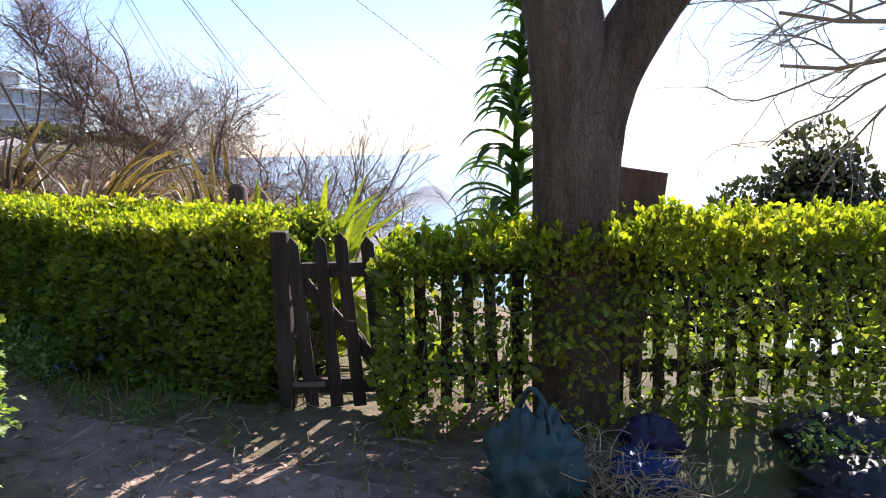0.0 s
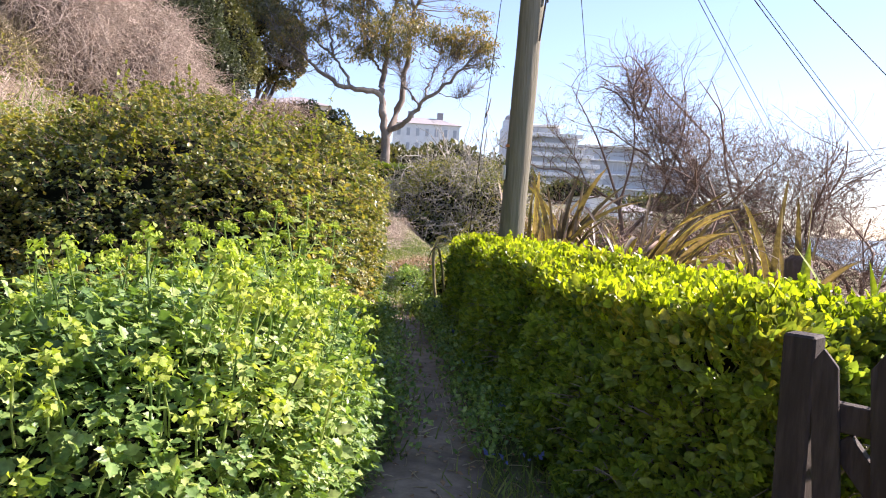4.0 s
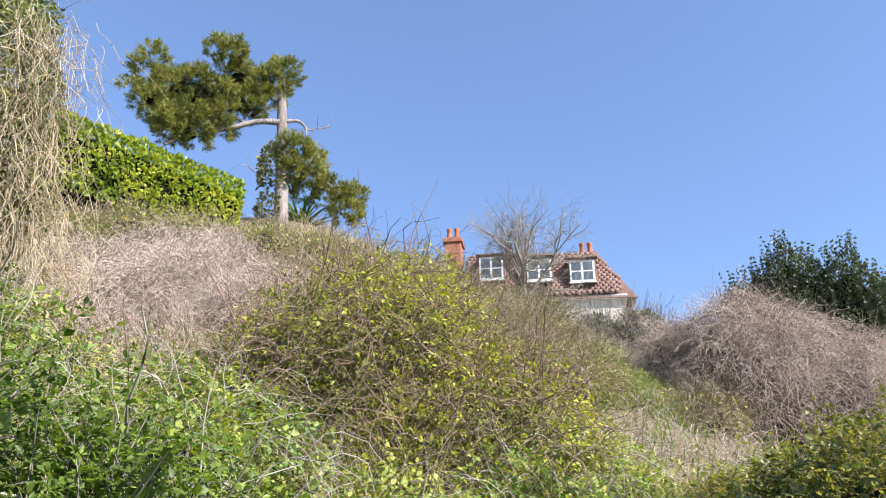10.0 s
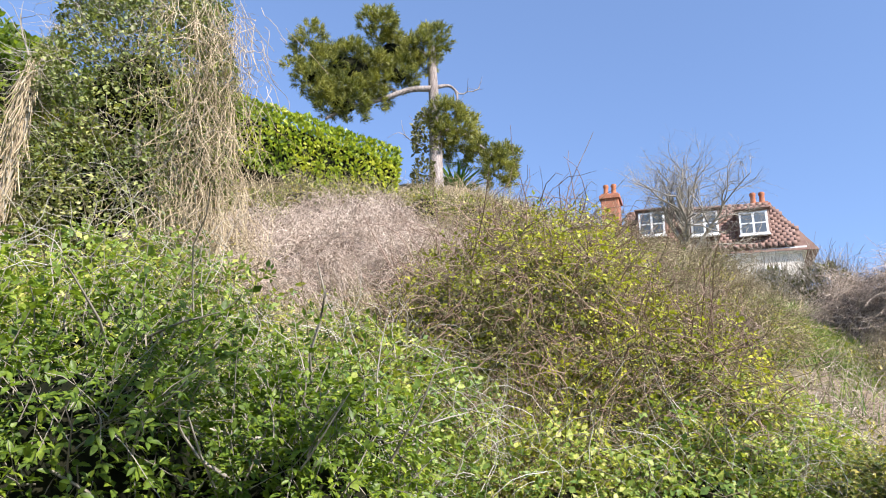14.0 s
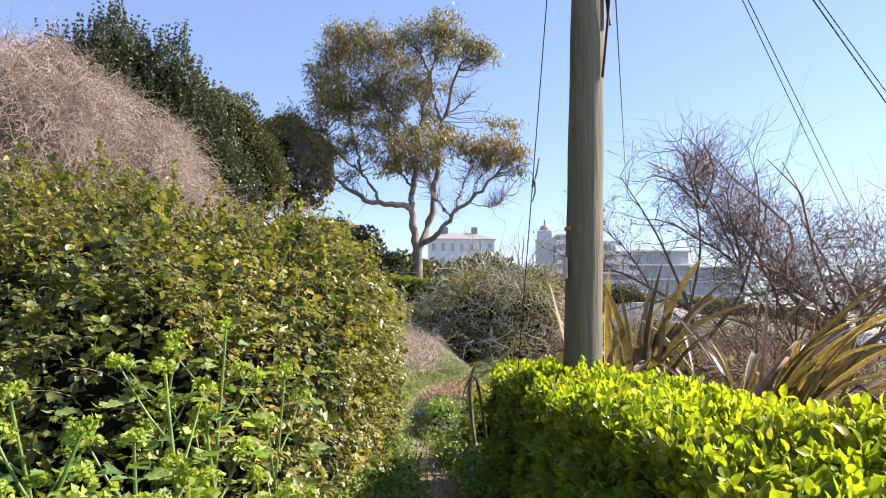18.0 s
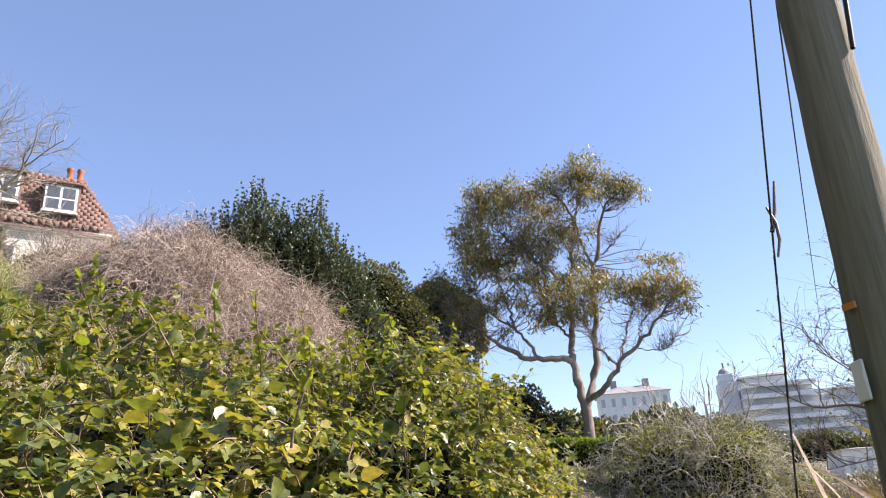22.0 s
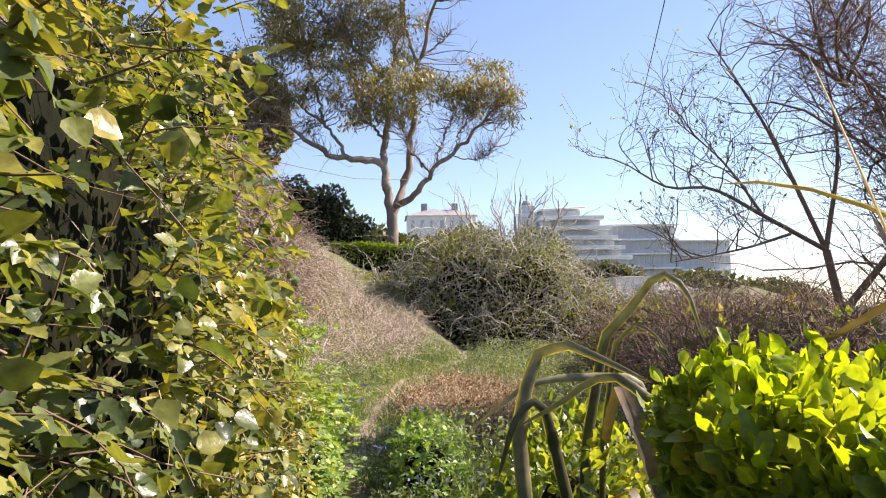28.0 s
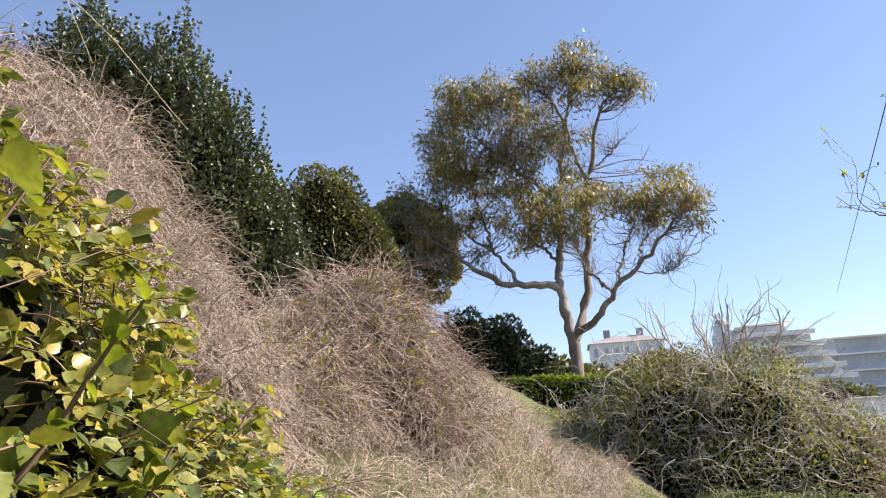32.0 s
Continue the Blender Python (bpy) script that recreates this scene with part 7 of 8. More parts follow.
part("trunk", tube_mesh("trunk", smooth_path([(6.1, -3.6, -1.2), (6.05, -3.5, 0.4), (5.9, -3.0, 1.9), (5.8, -2.6, 2.4)], 12)[None], np.linspace(0.14, 0.09, 12)[None], 10), M_GREYTWIG, gt)
bough = {}
for d in ((-0.2, 1, 0.18), (-0.12, 1, 0.02), (-0.1, 1, 0.4), (-0.3, 0.9, 0.8)):
    grow((5.82, -2.7, 2.45), d, 2.6, 0.036, 3, 0.5, 5, 6, -0.03, bough, 0.52)
grown(gt, bough, M_GREYTWIG)
RB = [(10.0, 1.0, -0.5, 1.0, 0.9, 1.5), (10.2, 0.1, 0.0, 1.0, 0.9, 1.8), (10.4, -0.8, -0.4, 1.1, 1.0, 1.5), (9.4, 1.9, -1.0, 0.9, 0.8, 1.4)]
rb = thing("dark_shrub", "dark grey-green evergreen shrub against a bright sea", "shrub", (10.2, 0.2, -2))
cored(rb, RB, scale=0.78)
leafy(rb, RB, 9000, 0.11, M_DARKLEAF, KITE, 1, 0.4, 0.4)
rooted(rb, (10.2, 0.2), RB, 8, 0.05, M_BARK)
bare_tree("bare_bush", "low bare grey bush on the seaward slope", (8.6, 5.4, -1.2), [(0, 0.2, 1), (0.2, 0, 1), (-0.25, 0, 1), (0, -0.3, 1)], 1.7, 0.04, 2, 6, M_GREYTWIG, 0.5)

# ---- brick house on the hill ----
HO, HU, HV = np.array((-26.7, 24.5)), np.array((0.762, 0.648)), np.array((0.648, -0.762))
house = thing("hillside_house", "old house with red tiled mansard roof, white dormers and brick chimneys", "house", (-23.2, 27.4, 9.6))
HM = Matrix(((HU[0], HV[0], 0, HO[0]), (HU[1], HV[1], 0, HO[1]), (0, 0, 1, 0), (0, 0, 0, 1)))


def hpart(name, bm, mat, parent=house, label=""):
    bmesh.ops.recalc_face_normals(bm, faces=bm.faces)
    return part(name, turned(bm, HM), mat, parent, label)


def hull(pts, faces):
    bm = bmesh.new()
    vs = [bm.verts.new(q) for q in pts]
    for f_ in faces:
        bm.faces.new([vs[i] for i in f_])
    return bm


U1, EV, MN, RD = 8.6, 14.1, 17.2, 18.5
hpart("wall", box(0.1, -8, 8.5, U1, 0, EV), M_CREAM)
hpart("cornice", box(-0.15, -8.2, EV - 0.25, U1 + 0.25, 0.25, EV, 0.04), M_WHITE)
hpart("roof", hull([(-0.2, 0.3, EV), (U1 + 0.75, 0.3, EV - 0.25), (U1 + 0.55, -8.3, EV), (-0.2, -8.3, EV), (0.35, -0.75, MN), (U1 - 1.0, -0.75, MN - 0.4), (U1 - 1.0, -7.2, MN - 0.4), (0.35, -7.2, MN), (1.7, -3.5, RD), (U1 - 2.6, -3.6, RD - 0.3)],
                   [(0, 1, 5, 4), (1, 2, 6, 5), (2, 3, 7, 6), (3, 0, 4, 7), (4, 5, 9, 8), (5, 6, 9), (6, 7, 8, 9), (7, 4, 8), (0, 3, 2, 1)]), M_TILE)
rows_, cols_ = 16, 30
tv, tq = [], []
kq = np.array([(0, 1, 3, 2), (4, 6, 7, 5), (0, 4, 5, 1), (2, 3, 7, 6), (0, 2, 6, 4), (1, 5, 7, 3)])
cube8 = np.array([(x_, y_, z_) for x_ in (-0.14, 0.14) for y_ in (-0.012, 0.018) for z_ in (-0.12, 0.12)])
for r_ in range(rows_):
    fz = (r_ + 0.5) / rows_
    for c_ in range(cols_):
        u_ = -0.1 + (c_ + 0.5 * (r_ % 2)) * 0.29
        if u_ < -0.1 + 0.5 * fz or u_ > U1 + 0.4 - 1.5 * fz:
            continue
        w_ = cube8 + (u_, 0.34 - 1.05 * fz, EV + 0.08 + (MN - EV - 0.1) * fz - 0.3 * fz * u_ / U1)
        tv.append(w_ + RNG.normal(size=3) * 0.008)
        tq.append(kq + 8 * (len(tv) - 1))
tv = np.concatenate(tv)
tw_ = np.stack([HO[0] + tv[:, 0] * HU[0] + tv[:, 1] * HV[0], HO[1] + tv[:, 0] * HU[1] + tv[:, 1] * HV[1], tv[:, 2]], -1)
tl = part("tile_course", np_mesh("tile_course", tw_, np.concatenate(tq)), M_TILE, house, "rows of weathered red clay tiles")
tl["kind"] = "stuff"
for u_, h_ in ((1.7, 1.35), (4.3, 1.3), (6.6, 1.25)):
    z0 = 15.4 - 0.085 * u_
    dm = hpart("dormer", box(u_ - 0.75, -1.0, z0 - 0.1, u_ + 0.75, 0.3, z0 + h_ + 0.1), M_TILE)
    hpart("window_frame", box(u_ - 0.66, 0.3, z0, u_ + 0.66, 0.37, z0 + h_, 0.01), M_PAINT, dm)
    for sx_ in (-1, 1):
        hpart("pane", box(u_ + sx_ * 0.31 - 0.25, 0.372, z0 + 0.12, u_ + sx_ * 0.31 + 0.25, 0.384, z0 + h_ * 0.5 - 0.04), M_SHADEGLASS, dm)
        hpart("pane", box(u_ + sx_ * 0.31 - 0.25, 0.372, z0 + h_ * 0.5 + 0.04, u_ + sx_ * 0.31 + 0.25, 0.384, z0 + h_ - 0.1), M_SHADEGLASS, dm)
    hpart("dormer_roof", box(u_ - 0.85, -1.2, z0 + h_ + 0.1, u_ + 0.85, 0.5, z0 + h_ + 0.18, 0.02), M_TILE, dm)
    hpart("sill", box(u_ - 0.72, 0.3, z0 - 0.08, u_ + 0.72, 0.46, z0 - 0.005, 0.01), M_PAINT, dm)
for u_ in (2.0, 4.6, 7.0):
    wd_ = hpart("window", box(u_ - 0.6, 0.0, 11.3, u_ + 0.6, 0.05, 13.2, 0.01), M_PAINT)
    for sx_ in (-1, 1):
        hpart("pane", box(u_ + sx_ * 0.28 - 0.23, 0.052, 11.4, u_ + sx_ * 0.28 + 0.23, 0.064, 13.1), M_SHADEGLASS, wd_)
for u0, u1_, z0, z1, v0, npot in ((-1.05, -0.1, 8.5, 18.5, -1.2, 2), (6.6, 7.5, 14.8, 17.2, -1.6, 2)):
    ch = hpart("chimney", box(u0, v0 - 0.6, z0, u1_, v0 + 0.5, z1, 0.02), M_BRICK)
    hpart("corbel", box(u0 - 0.1, v0 - 0.7, z1 - 0.35, u1_ + 0.1, v0 + 0.6, z1 - 0.12, 0.02), M_BRICK, ch)
    for j in range(npot):
        c0 = np.array([u0 + 0.22 + 0.44 * j, v0, z1])
        q = HM @ Vector(c0)
        part("chimney_pot", tube_mesh("chimney_pot", [[q, q + Vector((0, 0, 0.3)), q + Vector((0, 0, 0.55)), q + Vector((0, 0, 0.6)), q + Vector((0, 0, 0.72))]], [[0.17, 0.14, 0.13, 0.17, 0.15]], 12), M_POT, ch)
bare_tree("garden_bare_tree", "pale bare rounded tree in front of a house", (-22.2, 24.6, 12.9), [(0, 0, 1), (-0.3, -0.2, 1), (0.3, 0.2, 1), (0.15, -0.2, 1), (-0.15, 0.2, 1)], 3.2, 0.1, 3, 7, M_GREYTWIG, 0.5, 0.12)
HS = [(-21.2, 24.2, 10.6, 1.2, 1.2, 1.7), (-19.0, 25.8, 10.0, 1.3, 1.3, 1.7), (-23.2, 22.4, 11.2, 1.3, 1.2, 1.4), (-17.2, 26.8, 9.9, 1.4, 1.2, 1.8), (-21.6, 24.6, 11.8, 0.9, 0.9, 1.4)]
hs = thing("garden_shrub", "grey-green and bare shrubs screening a house", "shrub", (-20, 25, 10))
cored(hs, HS, M_COREPINK, 0.5)
leafy(hs, HS, 7000, 0.14, M_OLIVELEAF, KITE)
stemmy(hs, HS, 3200, 1.1, 0.012, M_GREYTWIG, 0.0, 0.2, depth=0.6, up=1.0)

# ---- town below ----


def banded_block(name, label, x0, y0, x1, y1, z0, floors, fh, mat, setback=0.0, bays=10, balcony=True):
    b = thing(name, label, "building", ((x0 + x1) / 2, (y0 + y1) / 2, z0))
    for f_ in range(floors):
        a = x0 + 0 * f_
        e = x1 - setback * f_
        z = z0 + f_ * fh
        wl = part("storey", box(a, y0 + 0.8, z, e, y1, z + fh - 0.3), mat, b)
        part("balcony_slab", box(a - 0.3, y0 - 0.7, z + fh - 0.3, e + 0.5, y1, z + fh, 0.03), M_WHITE, b)
        if balcony:
            part("parapet", box(a - 0.3, y0 - 0.7, z + fh, e + 0.5, y0 - 0.5, z + fh + 0.26 * fh, 0.02), M_WHITE, b)
        nb = max(2, int(bays * (e - a) / (x1 - x0)))
        for i in range(nb):
            w = (e - a) / nb
            part("window", box(a + w * (i + 0.16), y0 + 0.74, z + 0.75, a + w * (i + 0.84), y0 + 0.82, z + fh - 0.45), M_FARGLASS, wl)
    return b


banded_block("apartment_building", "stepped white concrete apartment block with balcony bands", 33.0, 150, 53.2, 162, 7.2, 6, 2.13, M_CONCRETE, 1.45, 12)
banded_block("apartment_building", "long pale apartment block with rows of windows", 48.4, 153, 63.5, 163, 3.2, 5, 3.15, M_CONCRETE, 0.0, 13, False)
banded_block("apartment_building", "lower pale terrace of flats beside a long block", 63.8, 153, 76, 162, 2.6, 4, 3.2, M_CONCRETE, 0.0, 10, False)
pen = thing("penthouse", "curved glass-fronted penthouse roof on an apartment block", "building", (38, 156, 20.5))
part("roof", turned(box(-5, -4.5, -0.2, 5, 4.5, 0.2, 0.1), pose(38, 155.5, 22.3, 0, -2.5, 0)), M_WHITE, pen)
part("glazing", box(34, 152, 19.9, 42, 159, 22.0), M_FARGLASS, pen)
tw_h = thing("clock_tower", "pale stone tower with a domed top", "tower", (31, 154, 4))
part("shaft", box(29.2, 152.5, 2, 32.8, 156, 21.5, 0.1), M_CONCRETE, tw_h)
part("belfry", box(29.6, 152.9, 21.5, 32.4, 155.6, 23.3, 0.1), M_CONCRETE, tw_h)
bm = bmesh.new()
bmesh.ops.create_uvsphere(bm, u_segments=14, v_segments=8, radius=1.2)
bmesh.ops.translate(bm, vec=(31, 154.2, 23.4), verts=bm.verts)
part("dome", bm, M_SLATE, tw_h)
part("finial", box(30.85, 154.05, 24.5, 31.15, 154.35, 25.7), M_SLATE, tw_h)


def villa(name, label, x0, y0, x1, y1, z0, z1, rise, mat, roof, bays, chimneys=()):
    b = thing(name, label, "house", ((x0 + x1) / 2, (y0 + y1) / 2, z0))
    wl = part("wall", box(x0, y0, z0, x1, y1, z1), mat, b)
    ins = (y1 - y0) / 2
    bm = hull([(x0 - 0.4, y0 - 0.4, z1), (x1 + 0.4, y0 - 0.4, z1), (x1 + 0.4, y1 + 0.4, z1), (x0 - 0.4, y1 + 0.4, z1), (x0 + ins, y0 + ins, z1 + rise), (x1 - ins, y0 + ins, z1 + rise)], [(0, 1, 5, 4), (1, 2, 5), (2, 3, 4, 5), (3, 0, 4), (0, 3, 2, 1)])
    bmesh.ops.recalc_face_normals(bm, faces=bm.faces)
    rf = part("roof", bm, roof, b)
    for fl in range(int((z1 - z0) / 2.9)):
        for i in range(bays):
            w = (x1 - x0) / bays
            z = z1 - 2.4 - 2.9 * fl
            part("window", box(x0 + w * (i + 0.32), y0 - 0.06, z, x0 + w * (i + 0.68), y0 + 0.02, z + 1.5), M_FARGLASS, wl)
    for c in chimneys:
        part("chimney", box(c - 0.6, y0 + ins - 0.5, z1 + rise * 0.5, c + 0.6, y0 + ins + 0.5, z1 + rise + 1.2, 0.05), M_SLATE, rf)
    return b


villa("white_house", "white rendered villa with slate roof and chimneys", 4.6, 138, 17.6, 146, 8.0, 19.2, 1.7, M_WHITE, M_SLATE, 7, (8.0, 14.0))
villa("cream_house", "cream house half hidden behind the tall tree", -11, 70, -4.5, 76, 5.0, 11.6, 1.2, M_CREAM, M_SLATE, 4)
villa("white_house", "small flat white house on the slope", 27, 86, 32.0, 91, -2.5, 4.7, 0.2, M_WHITE, M_SLATE, 3)
villa("white_house", "low white bungalow with grey roof on the slope", 32.4, 88, 37.5, 93, -1.5, 3.1, 1.2, M_WHITE, M_SLATE, 3)
pier = thing("seafront_terrace", "hazy row of seafront buildings above the shore", "building", (150, 190, -20))
for i in range(9):
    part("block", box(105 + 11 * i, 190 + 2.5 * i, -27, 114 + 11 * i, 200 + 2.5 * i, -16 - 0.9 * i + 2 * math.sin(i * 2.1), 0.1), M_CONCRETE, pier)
for i, BL in enumerate(([(20, 60, -1.6, 6, 4, 3.2), (27, 63, -2.6, 5, 4, 3)], [(8, 75, 4.5, 6, 5, 4.5), (0, 78, 5.5, 5, 5, 4)], [(45, 105, 1, 9, 7, 5), (58, 108, -1, 8, 7, 5)], [(18, 110, 6, 10, 7, 5), (2, 112, 6.5, 8, 6, 5)], [(70, 130, 0, 12, 8, 6), (38, 125, 4, 8, 6, 5)])):
    fb = thing("far_tree_clump", "hazy green clump of trees among far houses", "trees", (BL[0][0], BL[0][1], float(land(BL[0][0], BL[0][1]))), "far trees")
    cored(fb, BL, scale=0.9)
    leafy(fb, BL, 5000, 0.5, M_OLIVELEAF, KITE, 1.2, 0.2, 0.3, 0.7)

# ---- loose things by the gate ----


def sack(name, label, c, r, mat, seed, folds=0.18):
    th, ph = np.linspace(0.02, np.pi - 0.02, 22), np.arange(34) * 2 * np.pi / 34
    T, F = np.meshgrid(th, ph, indexing="ij")
    d = np.stack([np.sin(T) * np.cos(F), np.sin(T) * np.sin(F), np.cos(T)], -1)
    s = 1 + folds * lumps(d * 2.2, seed) + folds * 0.6 * lumps(d * 5, seed + 3)
    s = s - folds * 0.9 * np.abs(lumps(d * 3.4, seed + 5)) + folds * 0.35 * np.sin(9 * F + 4 * lumps(d * 2, seed)) * np.sin(T)
    v = np.array(c) + np.array(r) * d * s[..., None]
    v[..., 2] = np.maximum(v[..., 2], land(v[..., 0], v[..., 1]) - 0.01)
    a, b = np.meshgrid(np.arange(21), np.arange(34), indexing="ij")
    q = np.stack([a * 34 + b, (a + 1) * 34 + b, (a + 1) * 34 + (b + 1) % 34, a * 34 + (b + 1) % 34], -1).reshape(-1, 4)
    ob = part(name, np_mesh(name, v.reshape(-1, 3), q, smooth=True), mat)
    return tagged(ob, label, "bag")


gb = sack("garden_bag", "large teal woven plastic garden waste bag, half full", (1.0, -0.14, 0.1), (0.22, 0.23, 0.33), M_BAGTEAL, 1.3, 0.24)
part("handle", tube_mesh("handle", smooth_path([(0.96, -0.24, 0.36), (0.98, -0.2, 0.48), (1.02, -0.1, 0.52), (1.04, -0.02, 0.38)], 10)[None], np.full((1, 10), 0.014), 6), M_BAGTEAL, gb)
sack("plastic_sheet", "crumpled blue plastic sheet on the ground", (1.38, -0.5, 0.05), (0.2, 0.18, 0.11), M_BAGBLUE, 2.2, 0.3)
sack("plastic_bag", "dusty purple plastic bag under a hedge", (1.72, -0.42, 0.1), (0.14, 0.16, 0.13), M_BAGPURPLE, 4.2, 0.25)
sack("black_sack", "glossy black rubbish sack at the path edge", (1.78, -1.5, 0.05), (0.34, 0.4, 0.15), M_BLACK, 5.1, 0.25)
sack("black_sack", "dark plastic sack under a hedge", (2.2, -1.25, 0.1), (0.3, 0.3, 0.16), M_BLACK, 6.3, 0.25)
brush = thing("brushwood_pile", "small pile of dry cut twigs and roots", "twigs", (1.25, -0.42, 0))
n = 620
p = np.stack([1.25 + 0.16 * RNG.normal(size=n), -0.42 + 0.2 * RNG.normal(size=n), np.abs(RNG.normal(size=n)) * 0.07], -1)
part("twig_mass", tube_mesh("twig_mass", twig_paths(p, RNG.normal(size=p.shape) * (1, 1, 0.4), 0.24, 0.15, 0.5, 5), np.linspace(0.004, 0.0015, 5)[None] * np.ones((n, 1))), M_TANTWIG, brush)
stumpet = thing("short_post", "short weathered brown post among flax", "post", (3.0, 4.6, 0))
part("post", tube_mesh("post", [[(3.0, 4.6, -0.2), (3.0, 4.6, 0.6), (3.0, 4.6, 1.26), (3.0, 4.6, 1.3)]], [[0.1, 0.1, 0.1, 0.06]], 14), M_BOARD, stumpet)
edging = thing("timber_edging", "weathered pale timber plank edging bare earth", "plank", (-2.75, 2.2, 0.15))
part("plank", turned(box(-0.055, -0.6, -0.12, 0.055, 0.6, 0.06, 0.01), pose(-2.78, 2.02, 0.17, 4, 0, 18)), M_PLANK, edging)
part("stake", turned(box(-0.03, -0.03, -0.3, 0.03, 0.03, 0.02, 0.006), pose(-2.98, 2.52, 0.17, 0, 0, 18)), M_PLANK, edging)
cut = thing("cut_stem_heap", "heap of dry cut stems on bare earth", "twigs", (-3.6, 4.7, 0.15))
n = 1100
x, y = -3.6 + 0.7 * RNG.normal(size=n), 4.5 + 0.55 * RNG.normal(size=n)
p = on_ground(x, y, 0.03) + np.stack([0 * x, 0 * x, np.abs(RNG.normal(size=n)) * 0.07], -1)
part("stem_tangle", tube_mesh("stem_tangle", twig_paths(p, RNG.normal(size=p.shape) * (1, 0.6, 0.15), 0.4, 0.1, 0.3, 4), np.linspace(0.005, 0.002, 4)[None] * np.ones((n, 1))), M_PINKTWIG, cut)

# ---- ground cover ----


def scatter(n, x0, x1, y0, y1, where=None):
    x, y = RNG.uniform(x0, x1, n), RNG.uniform(y0, y1, n)
    if where is not None:
        k_ = where(x, y)
        x, y = x[k_], y[k_]
    return on_ground(x, y)


def stuff(name, label, category, me, mat):
    return tagged(part(name, me, mat), label, category, kind="stuff")


def tuft(name, label, p, per, size, mat, shape=BLADE, spread=0.35, width=1.0, jit=0.12):
    q = np.repeat(p, per, 0)
    q = q + np.concatenate([RNG.normal(size=(len(q), 2)) * jit, np.zeros((len(q), 1))], 1)
    q[:, 2] = land(q[:, 0], q[:, 1]) - 0.01
    d = np.array([0, 0, 1.0]) + spread * RNG.normal(size=q.shape)
    return stuff(name, label, "grass", leaf_mesh(name, q, d, RNG.normal(size=q.shape) * (1, 1, 0.2), size * RNG.uniform(0.5, 1.3, len(q)), shape, width), mat)


def carpet(name, label, p, length, r, mat, sag=0.5, h=0.25, k=5, up=0.7):
    p = p + np.stack([0 * p[:, 0], 0 * p[:, 0], h * RNG.random(len(p)) ** 2], -1)
    path = twig_paths(p, RNG.normal(size=p.shape) + (0, 0, up), length * RNG.uniform(0.5, 1.4, len(p)), sag, 0.28, k)
    return stuff(name, label, "stem_tangle", tube_mesh(name, path, np.linspace(r, r * 0.4, k)[None] * RNG.uniform(0.7, 1.3, (len(p), 1))), mat)


def pink_zone(x, y):
    a = ((x + 13.0) / 3.3) ** 2 + ((y - 4.7) / 2.7) ** 2 < 1.0 + 0.5 * np.sin(x * 2 + y)
    b = (np.abs(x + 5.9 + 0.09 * (y - 8)) < 0.85 + 0.3 * np.sin(y * 1.3)) & (y > 7.4) & (y < 17)
    c = (x > -5.2) & (y > 13.5) & (y < 27) & (x < np.interp(y, [13, 18, 22, 26], [-1.6, -0.6, 0.9, 1.3]))
    return a | b | c


def slope(x, y):
    return land(x, y) > 0.35


carpet("dead_bramble_stems", "pinkish dead bramble stems spread over the slope", scatter(60000, -17, 1.4, 1, 26, lambda x, y: pink_zone(x, y) & (y < 13.5))[:15000], 0.65, 0.0052, M_PINKTWIG, 0.6, 0.35)
bank = scatter(14000, -4.5, 1.3, 13.5, 27, pink_zone)
carpet("bank_brambles", "dry pinkish brambles on the bank at the path end", bank[:9000], 0.7, 0.006, M_PINKTWIG, 0.6, 0.5)
carpet("dry_stems", "dry tan stems over the hillside", scatter(26000, -19, -3, -5, 19, lambda x, y: ~pink_zone(x, y) & slope(x, y))[:11000], 0.7, 0.005, M_TANTWIG, 0.5, 0.3, up=1.0)
p = scatter(60000, -13, -2.8, -4, 12, lambda x, y: slope(x, y) & ~pink_zone(x, y) & (land(x, y) < 5.5))[:20000]
q = p + np.stack([0 * p[:, 0], 0 * p[:, 0], RNG.uniform(0.05, 0.6, len(p))], -1)
q = np.repeat(q, 2, 0) + 0.08 * RNG.normal(size=(2 * len(q), 3))
stuff("undergrowth", "mixed yellow-green undergrowth on the hillside", "undergrowth", leaf_mesh("undergrowth", q, RNG.normal(size=q.shape) + (0.4, 0, 0.5), RNG.normal(size=q.shape) * 0.5 + (0, 0, 1), 0.07 * RNG.uniform(0.6, 1.4, len(q)), KITE), M_MIXED)
tuft("hillside_grass", "long green grass patches on the hillside", scatter(9000, -17, -3, -3, 20, lambda x, y: slope(x, y) & ((((x + 8.8) / 1.8) ** 2 + ((y - 12.6) / 2.4) ** 2 < 1) | (RNG.random(len(x)) < 0.22))), 10, 0.4, M_GRASS, spread=0.4, width=0.8)
tuft("slope_grass", "fresh green grass patch above a bramble bush", scatter(5000, -11, -6.6, 9.8, 15.2, lambda x, y: ((x + 8.8) / 1.9) ** 2 + ((y - 12.6) / 2.5) ** 2 < 0.85 + 0.3 * np.sin(2.3 * x + y))[:2600], 10, 0.34, M_GRASS, spread=0.6, width=0.9)
tuft("dry_grass", "long straw-coloured grass on the hillside", scatter(14000, -19, -3.5, -4, 19, lambda x, y: slope(x, y) & ~pink_zone(x, y) & (np.sin(x * 1.1 + y * 0.7) + np.sin(y * 1.7 - x) > 0.2))[:2600], 9, 0.45, M_STRAW, spread=0.6, width=0.7, jit=0.1)
tuft("path_grass", "short grass and weeds beside the path", scatter(11000, -1.3, 1.6, -2, 24, lambda x, y: (np.abs(x - np.interp(y, py, pc)) > np.interp(y, py, pw) * 0.85) & ((y > 2.2) | (RNG.random(len(x)) < 0.12)))[:3800], 9, 0.16, M_GRASS, spread=0.5)
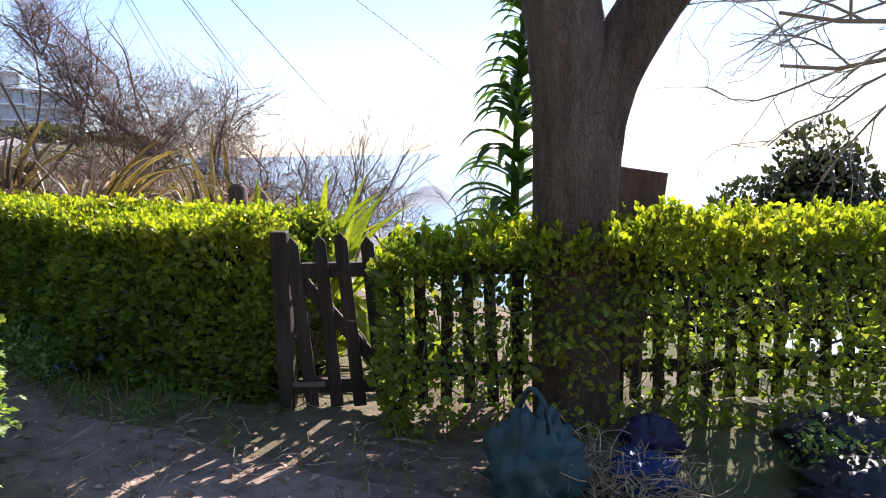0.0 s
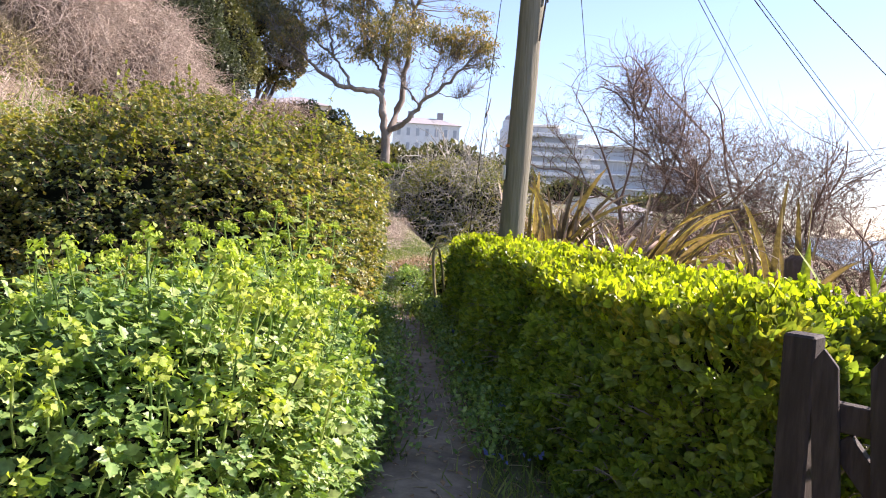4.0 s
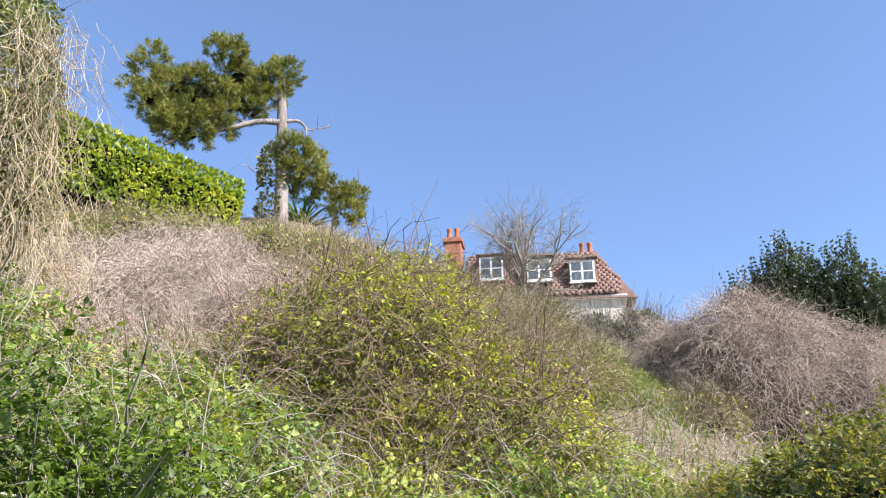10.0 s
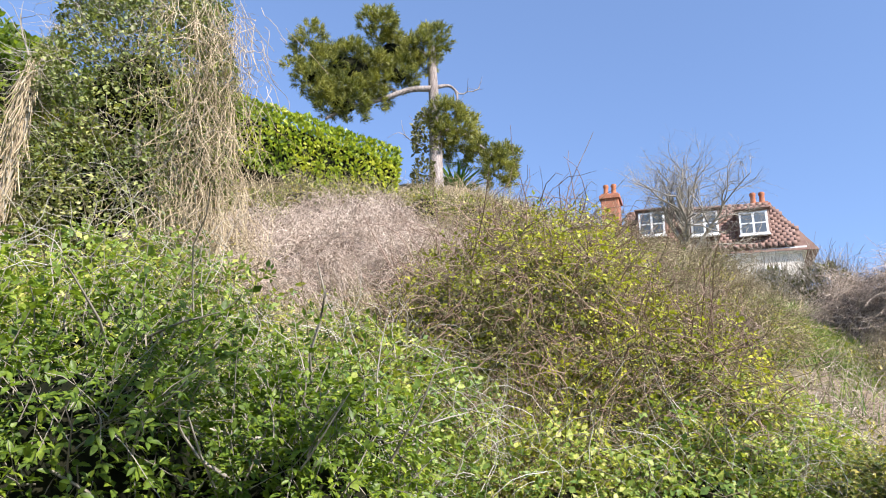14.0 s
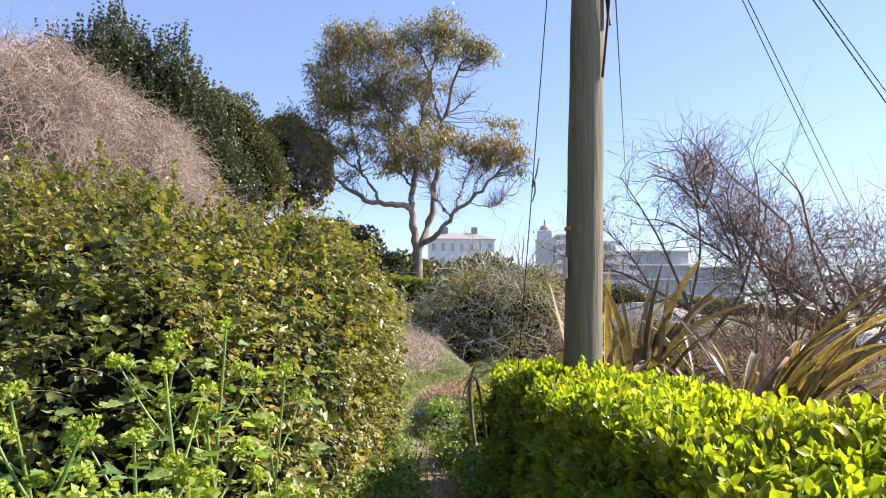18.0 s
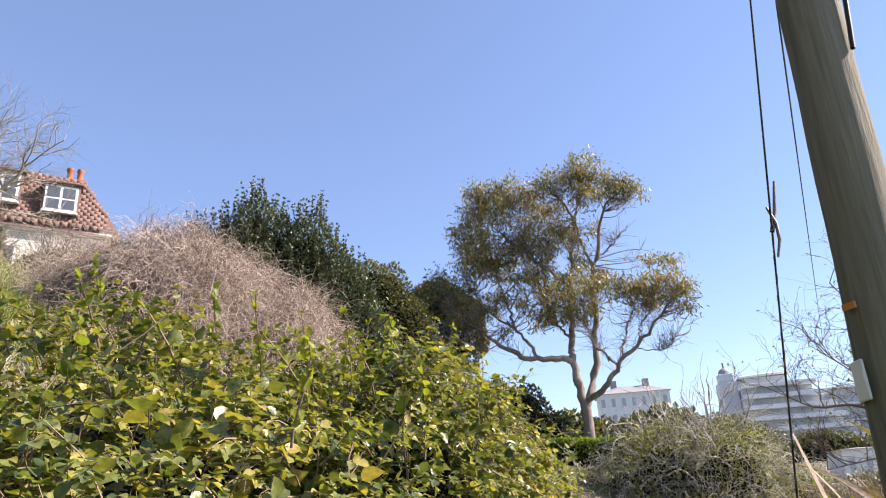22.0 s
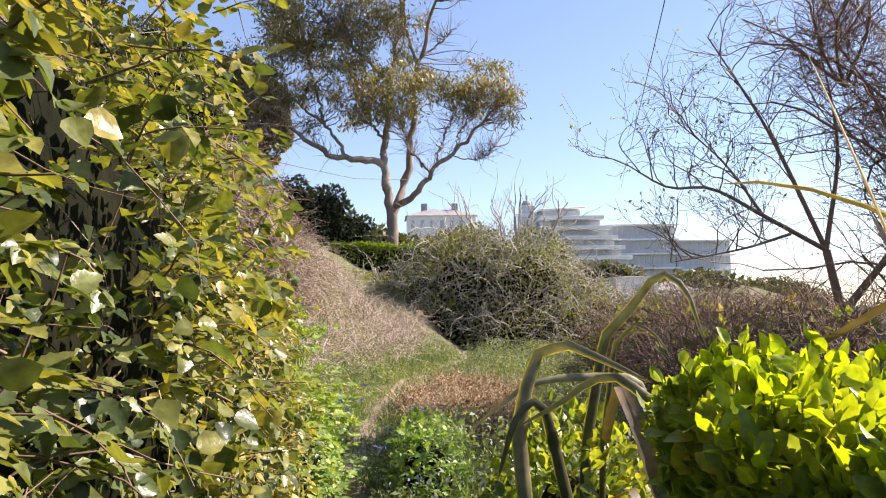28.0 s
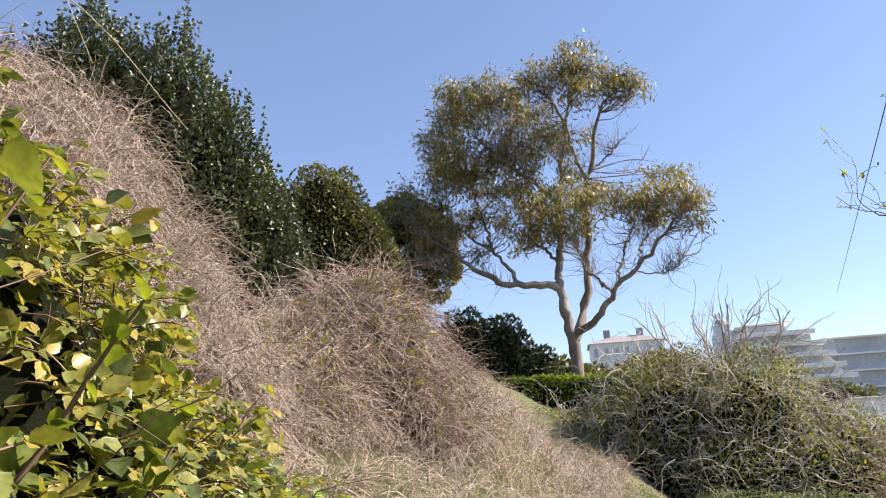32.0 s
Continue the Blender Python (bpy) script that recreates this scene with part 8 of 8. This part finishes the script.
def dry_patch(x, y):
    return ((x - 1.25) / 0.75) ** 2 + ((y - 15.4) / 2.3) ** 2 < 1.0 + 0.4 * np.sin(3 * x + 2 * y)


dp = scatter(9000, 0.3, 2.3, 12.6, 18.2, dry_patch)[:3600]
carpet("dried_weed_stems", "orange-brown dried weed stems beside the path", dp, 0.4, 0.004, M_TANTWIG, 0.2, 0.1, up=1.2)
q = np.repeat(dp[:2400], 4, 0) + RNG.normal(size=(4 * len(dp[:2400]), 3)) * (0.06, 0.06, 0) + np.array([0, 0, 1]) * RNG.uniform(0.03, 0.34, (4 * len(dp[:2400]), 1))
stuff("dried_leaf_mass", "crumpled brown dried weed leaves", "weeds", leaf_mesh("dried_leaf_mass", q, RNG.normal(size=q.shape), RNG.normal(size=q.shape), 0.045, KITE, 0.8), M_LITTER)
mw = scatter(22000, -1.9, 5.0, 9.4, 26, lambda x, y: (land(x, y) < 0.9) & ~pink_zone(x, y) & ~dry_patch(x, y) & (np.abs(x - np.interp(y, py, pc)) > 0.16) & ((x < 0.9) | (y > 10.5)))[:9000]
nearp = np.clip((np.abs(mw[:, 0] - np.interp(mw[:, 1], py, pc)) - 0.12) / 0.6, 0.35, 1)
hh = 0.34 + 0.18 * np.sin(1.7 * mw[:, 0] + 1.1 * mw[:, 1]) + 0.1 * np.sin(3.9 * mw[:, 1] - 2.0 * mw[:, 0])
hh = hh * nearp
q = np.repeat(mw, 8, 0) + RNG.normal(size=(8 * len(mw), 3)) * (0.07, 0.07, 0) + np.array([0, 0, 1]) * (RNG.random((8 * len(mw), 1)) ** 0.7 * np.repeat(hh, 8)[:, None])
stuff("meadow_weed_mass", "knee-high leafy weeds at the end of the path", "weeds", leaf_mesh("meadow_weed_mass", q, RNG.normal(size=q.shape) + (0, 0, 0.5), RNG.normal(size=q.shape) * 0.5 + (0, 0, 1), 0.045 * RNG.uniform(0.5, 1.4, len(q)), KITE, 0.8), M_WEED)
tuft("meadow_grass", "fresh green grass at the end of the path", scatter(2600, -1.8, 5, 10.5, 25, lambda x, y: (land(x, y) < 0.9) & ~pink_zone(x, y) & (np.abs(x - np.interp(y, py, pc)) > 0.24)), 9, 0.2, M_GRASS, spread=0.4)
tuft("bluebell_mass", "scattered bluebells beside the path", scatter(260, -1.2, 0.9, 3.0, 17, lambda x, y: (np.abs(x - np.interp(y, py, pc)) > np.interp(y, py, pw) + 0.02) & (land(x, y) < 0.8)), 5, 0.05, M_BLUEBELL, KITE, 0.8, 0.8, 0.04)
for ob in (o_ for o_ in bpy.data.objects if o_.name == "bluebell_mass"):
    ob.location.z = 0.26
cw = scatter(260, 1.85, 2.4, -1.75, -1.1)
q = np.repeat(cw, 5, 0) + RNG.normal(size=(5 * len(cw), 3)) * (0.05, 0.05, 0) + np.array([0, 0, 1]) * RNG.uniform(0.02, 0.2, (5 * len(cw), 1))
stuff("sunlit_weed_mass", "small bright green weeds at the path edge", "weeds", leaf_mesh("sunlit_weed_mass", q, RNG.normal(size=q.shape) + (0, 0, 0.4), RNG.normal(size=q.shape) * 0.5 + (0, 0, 1), 0.05 * RNG.uniform(0.5, 1.4, len(q)), KITE), M_NETTLE)
weeds = scatter(14000, -1.6, 1.0, 3.6, 10.5, lambda x, y: (land(x, y) < 0.9) & (np.abs(x - np.interp(y, py, pc)) > 0.2) & (x < np.where(y < 9, 0.72, 2)))[:4200]
q = np.repeat(weeds, 7, 0) + RNG.normal(size=(7 * len(weeds), 3)) * (0.08, 0.08, 0) + np.stack([np.zeros(7 * len(weeds)), np.zeros(7 * len(weeds)), RNG.uniform(0.02, 0.34, 7 * len(weeds))], -1)
stuff("path_weeds", "leafy green weeds along the path", "weeds", leaf_mesh("path_weeds", q, RNG.normal(size=q.shape) + (0, 0, 0.4), RNG.normal(size=q.shape) * 0.5 + (0, 0, 1), 0.045 * RNG.uniform(0.5, 1.4, len(q)), KITE), M_NETTLE)
lit = np.concatenate([scatter(2600, -3.0, 1.2, -3, 4.5), scatter(8000, -5, -1.8, 1.2, 6.0, lambda x, y: land(x, y) < 0.75), scatter(500, -0.4, 0.9, 4, 10)])
lit[:, 2] += 0.035
stuff("leaf_litter", "dry brown fallen leaves and chips on the earth", "leaf litter", leaf_mesh("leaf_litter", lit, RNG.normal(size=lit.shape) * (1, 1, 0.15), RNG.normal(size=lit.shape) * 0.3 + (0, 0, 1), 0.045 * RNG.uniform(0.5, 1.4, len(lit)), KITE, 0.9), M_LITTER)
tws = scatter(1500, -4.5, 1.2, -3, 5.6, lambda x, y: land(x, y) < 0.6)
tws[:, 2] += 0.035
stuff("fallen_twigs", "small dry twigs fallen on the path", "twig_mass", tube_mesh("fallen_twigs", twig_paths(tws, RNG.normal(size=tws.shape) * (1, 1, 0.02), 0.16, 0.0, 0.2, 4), np.full((len(tws), 4), 0.003)), M_TANTWIG)
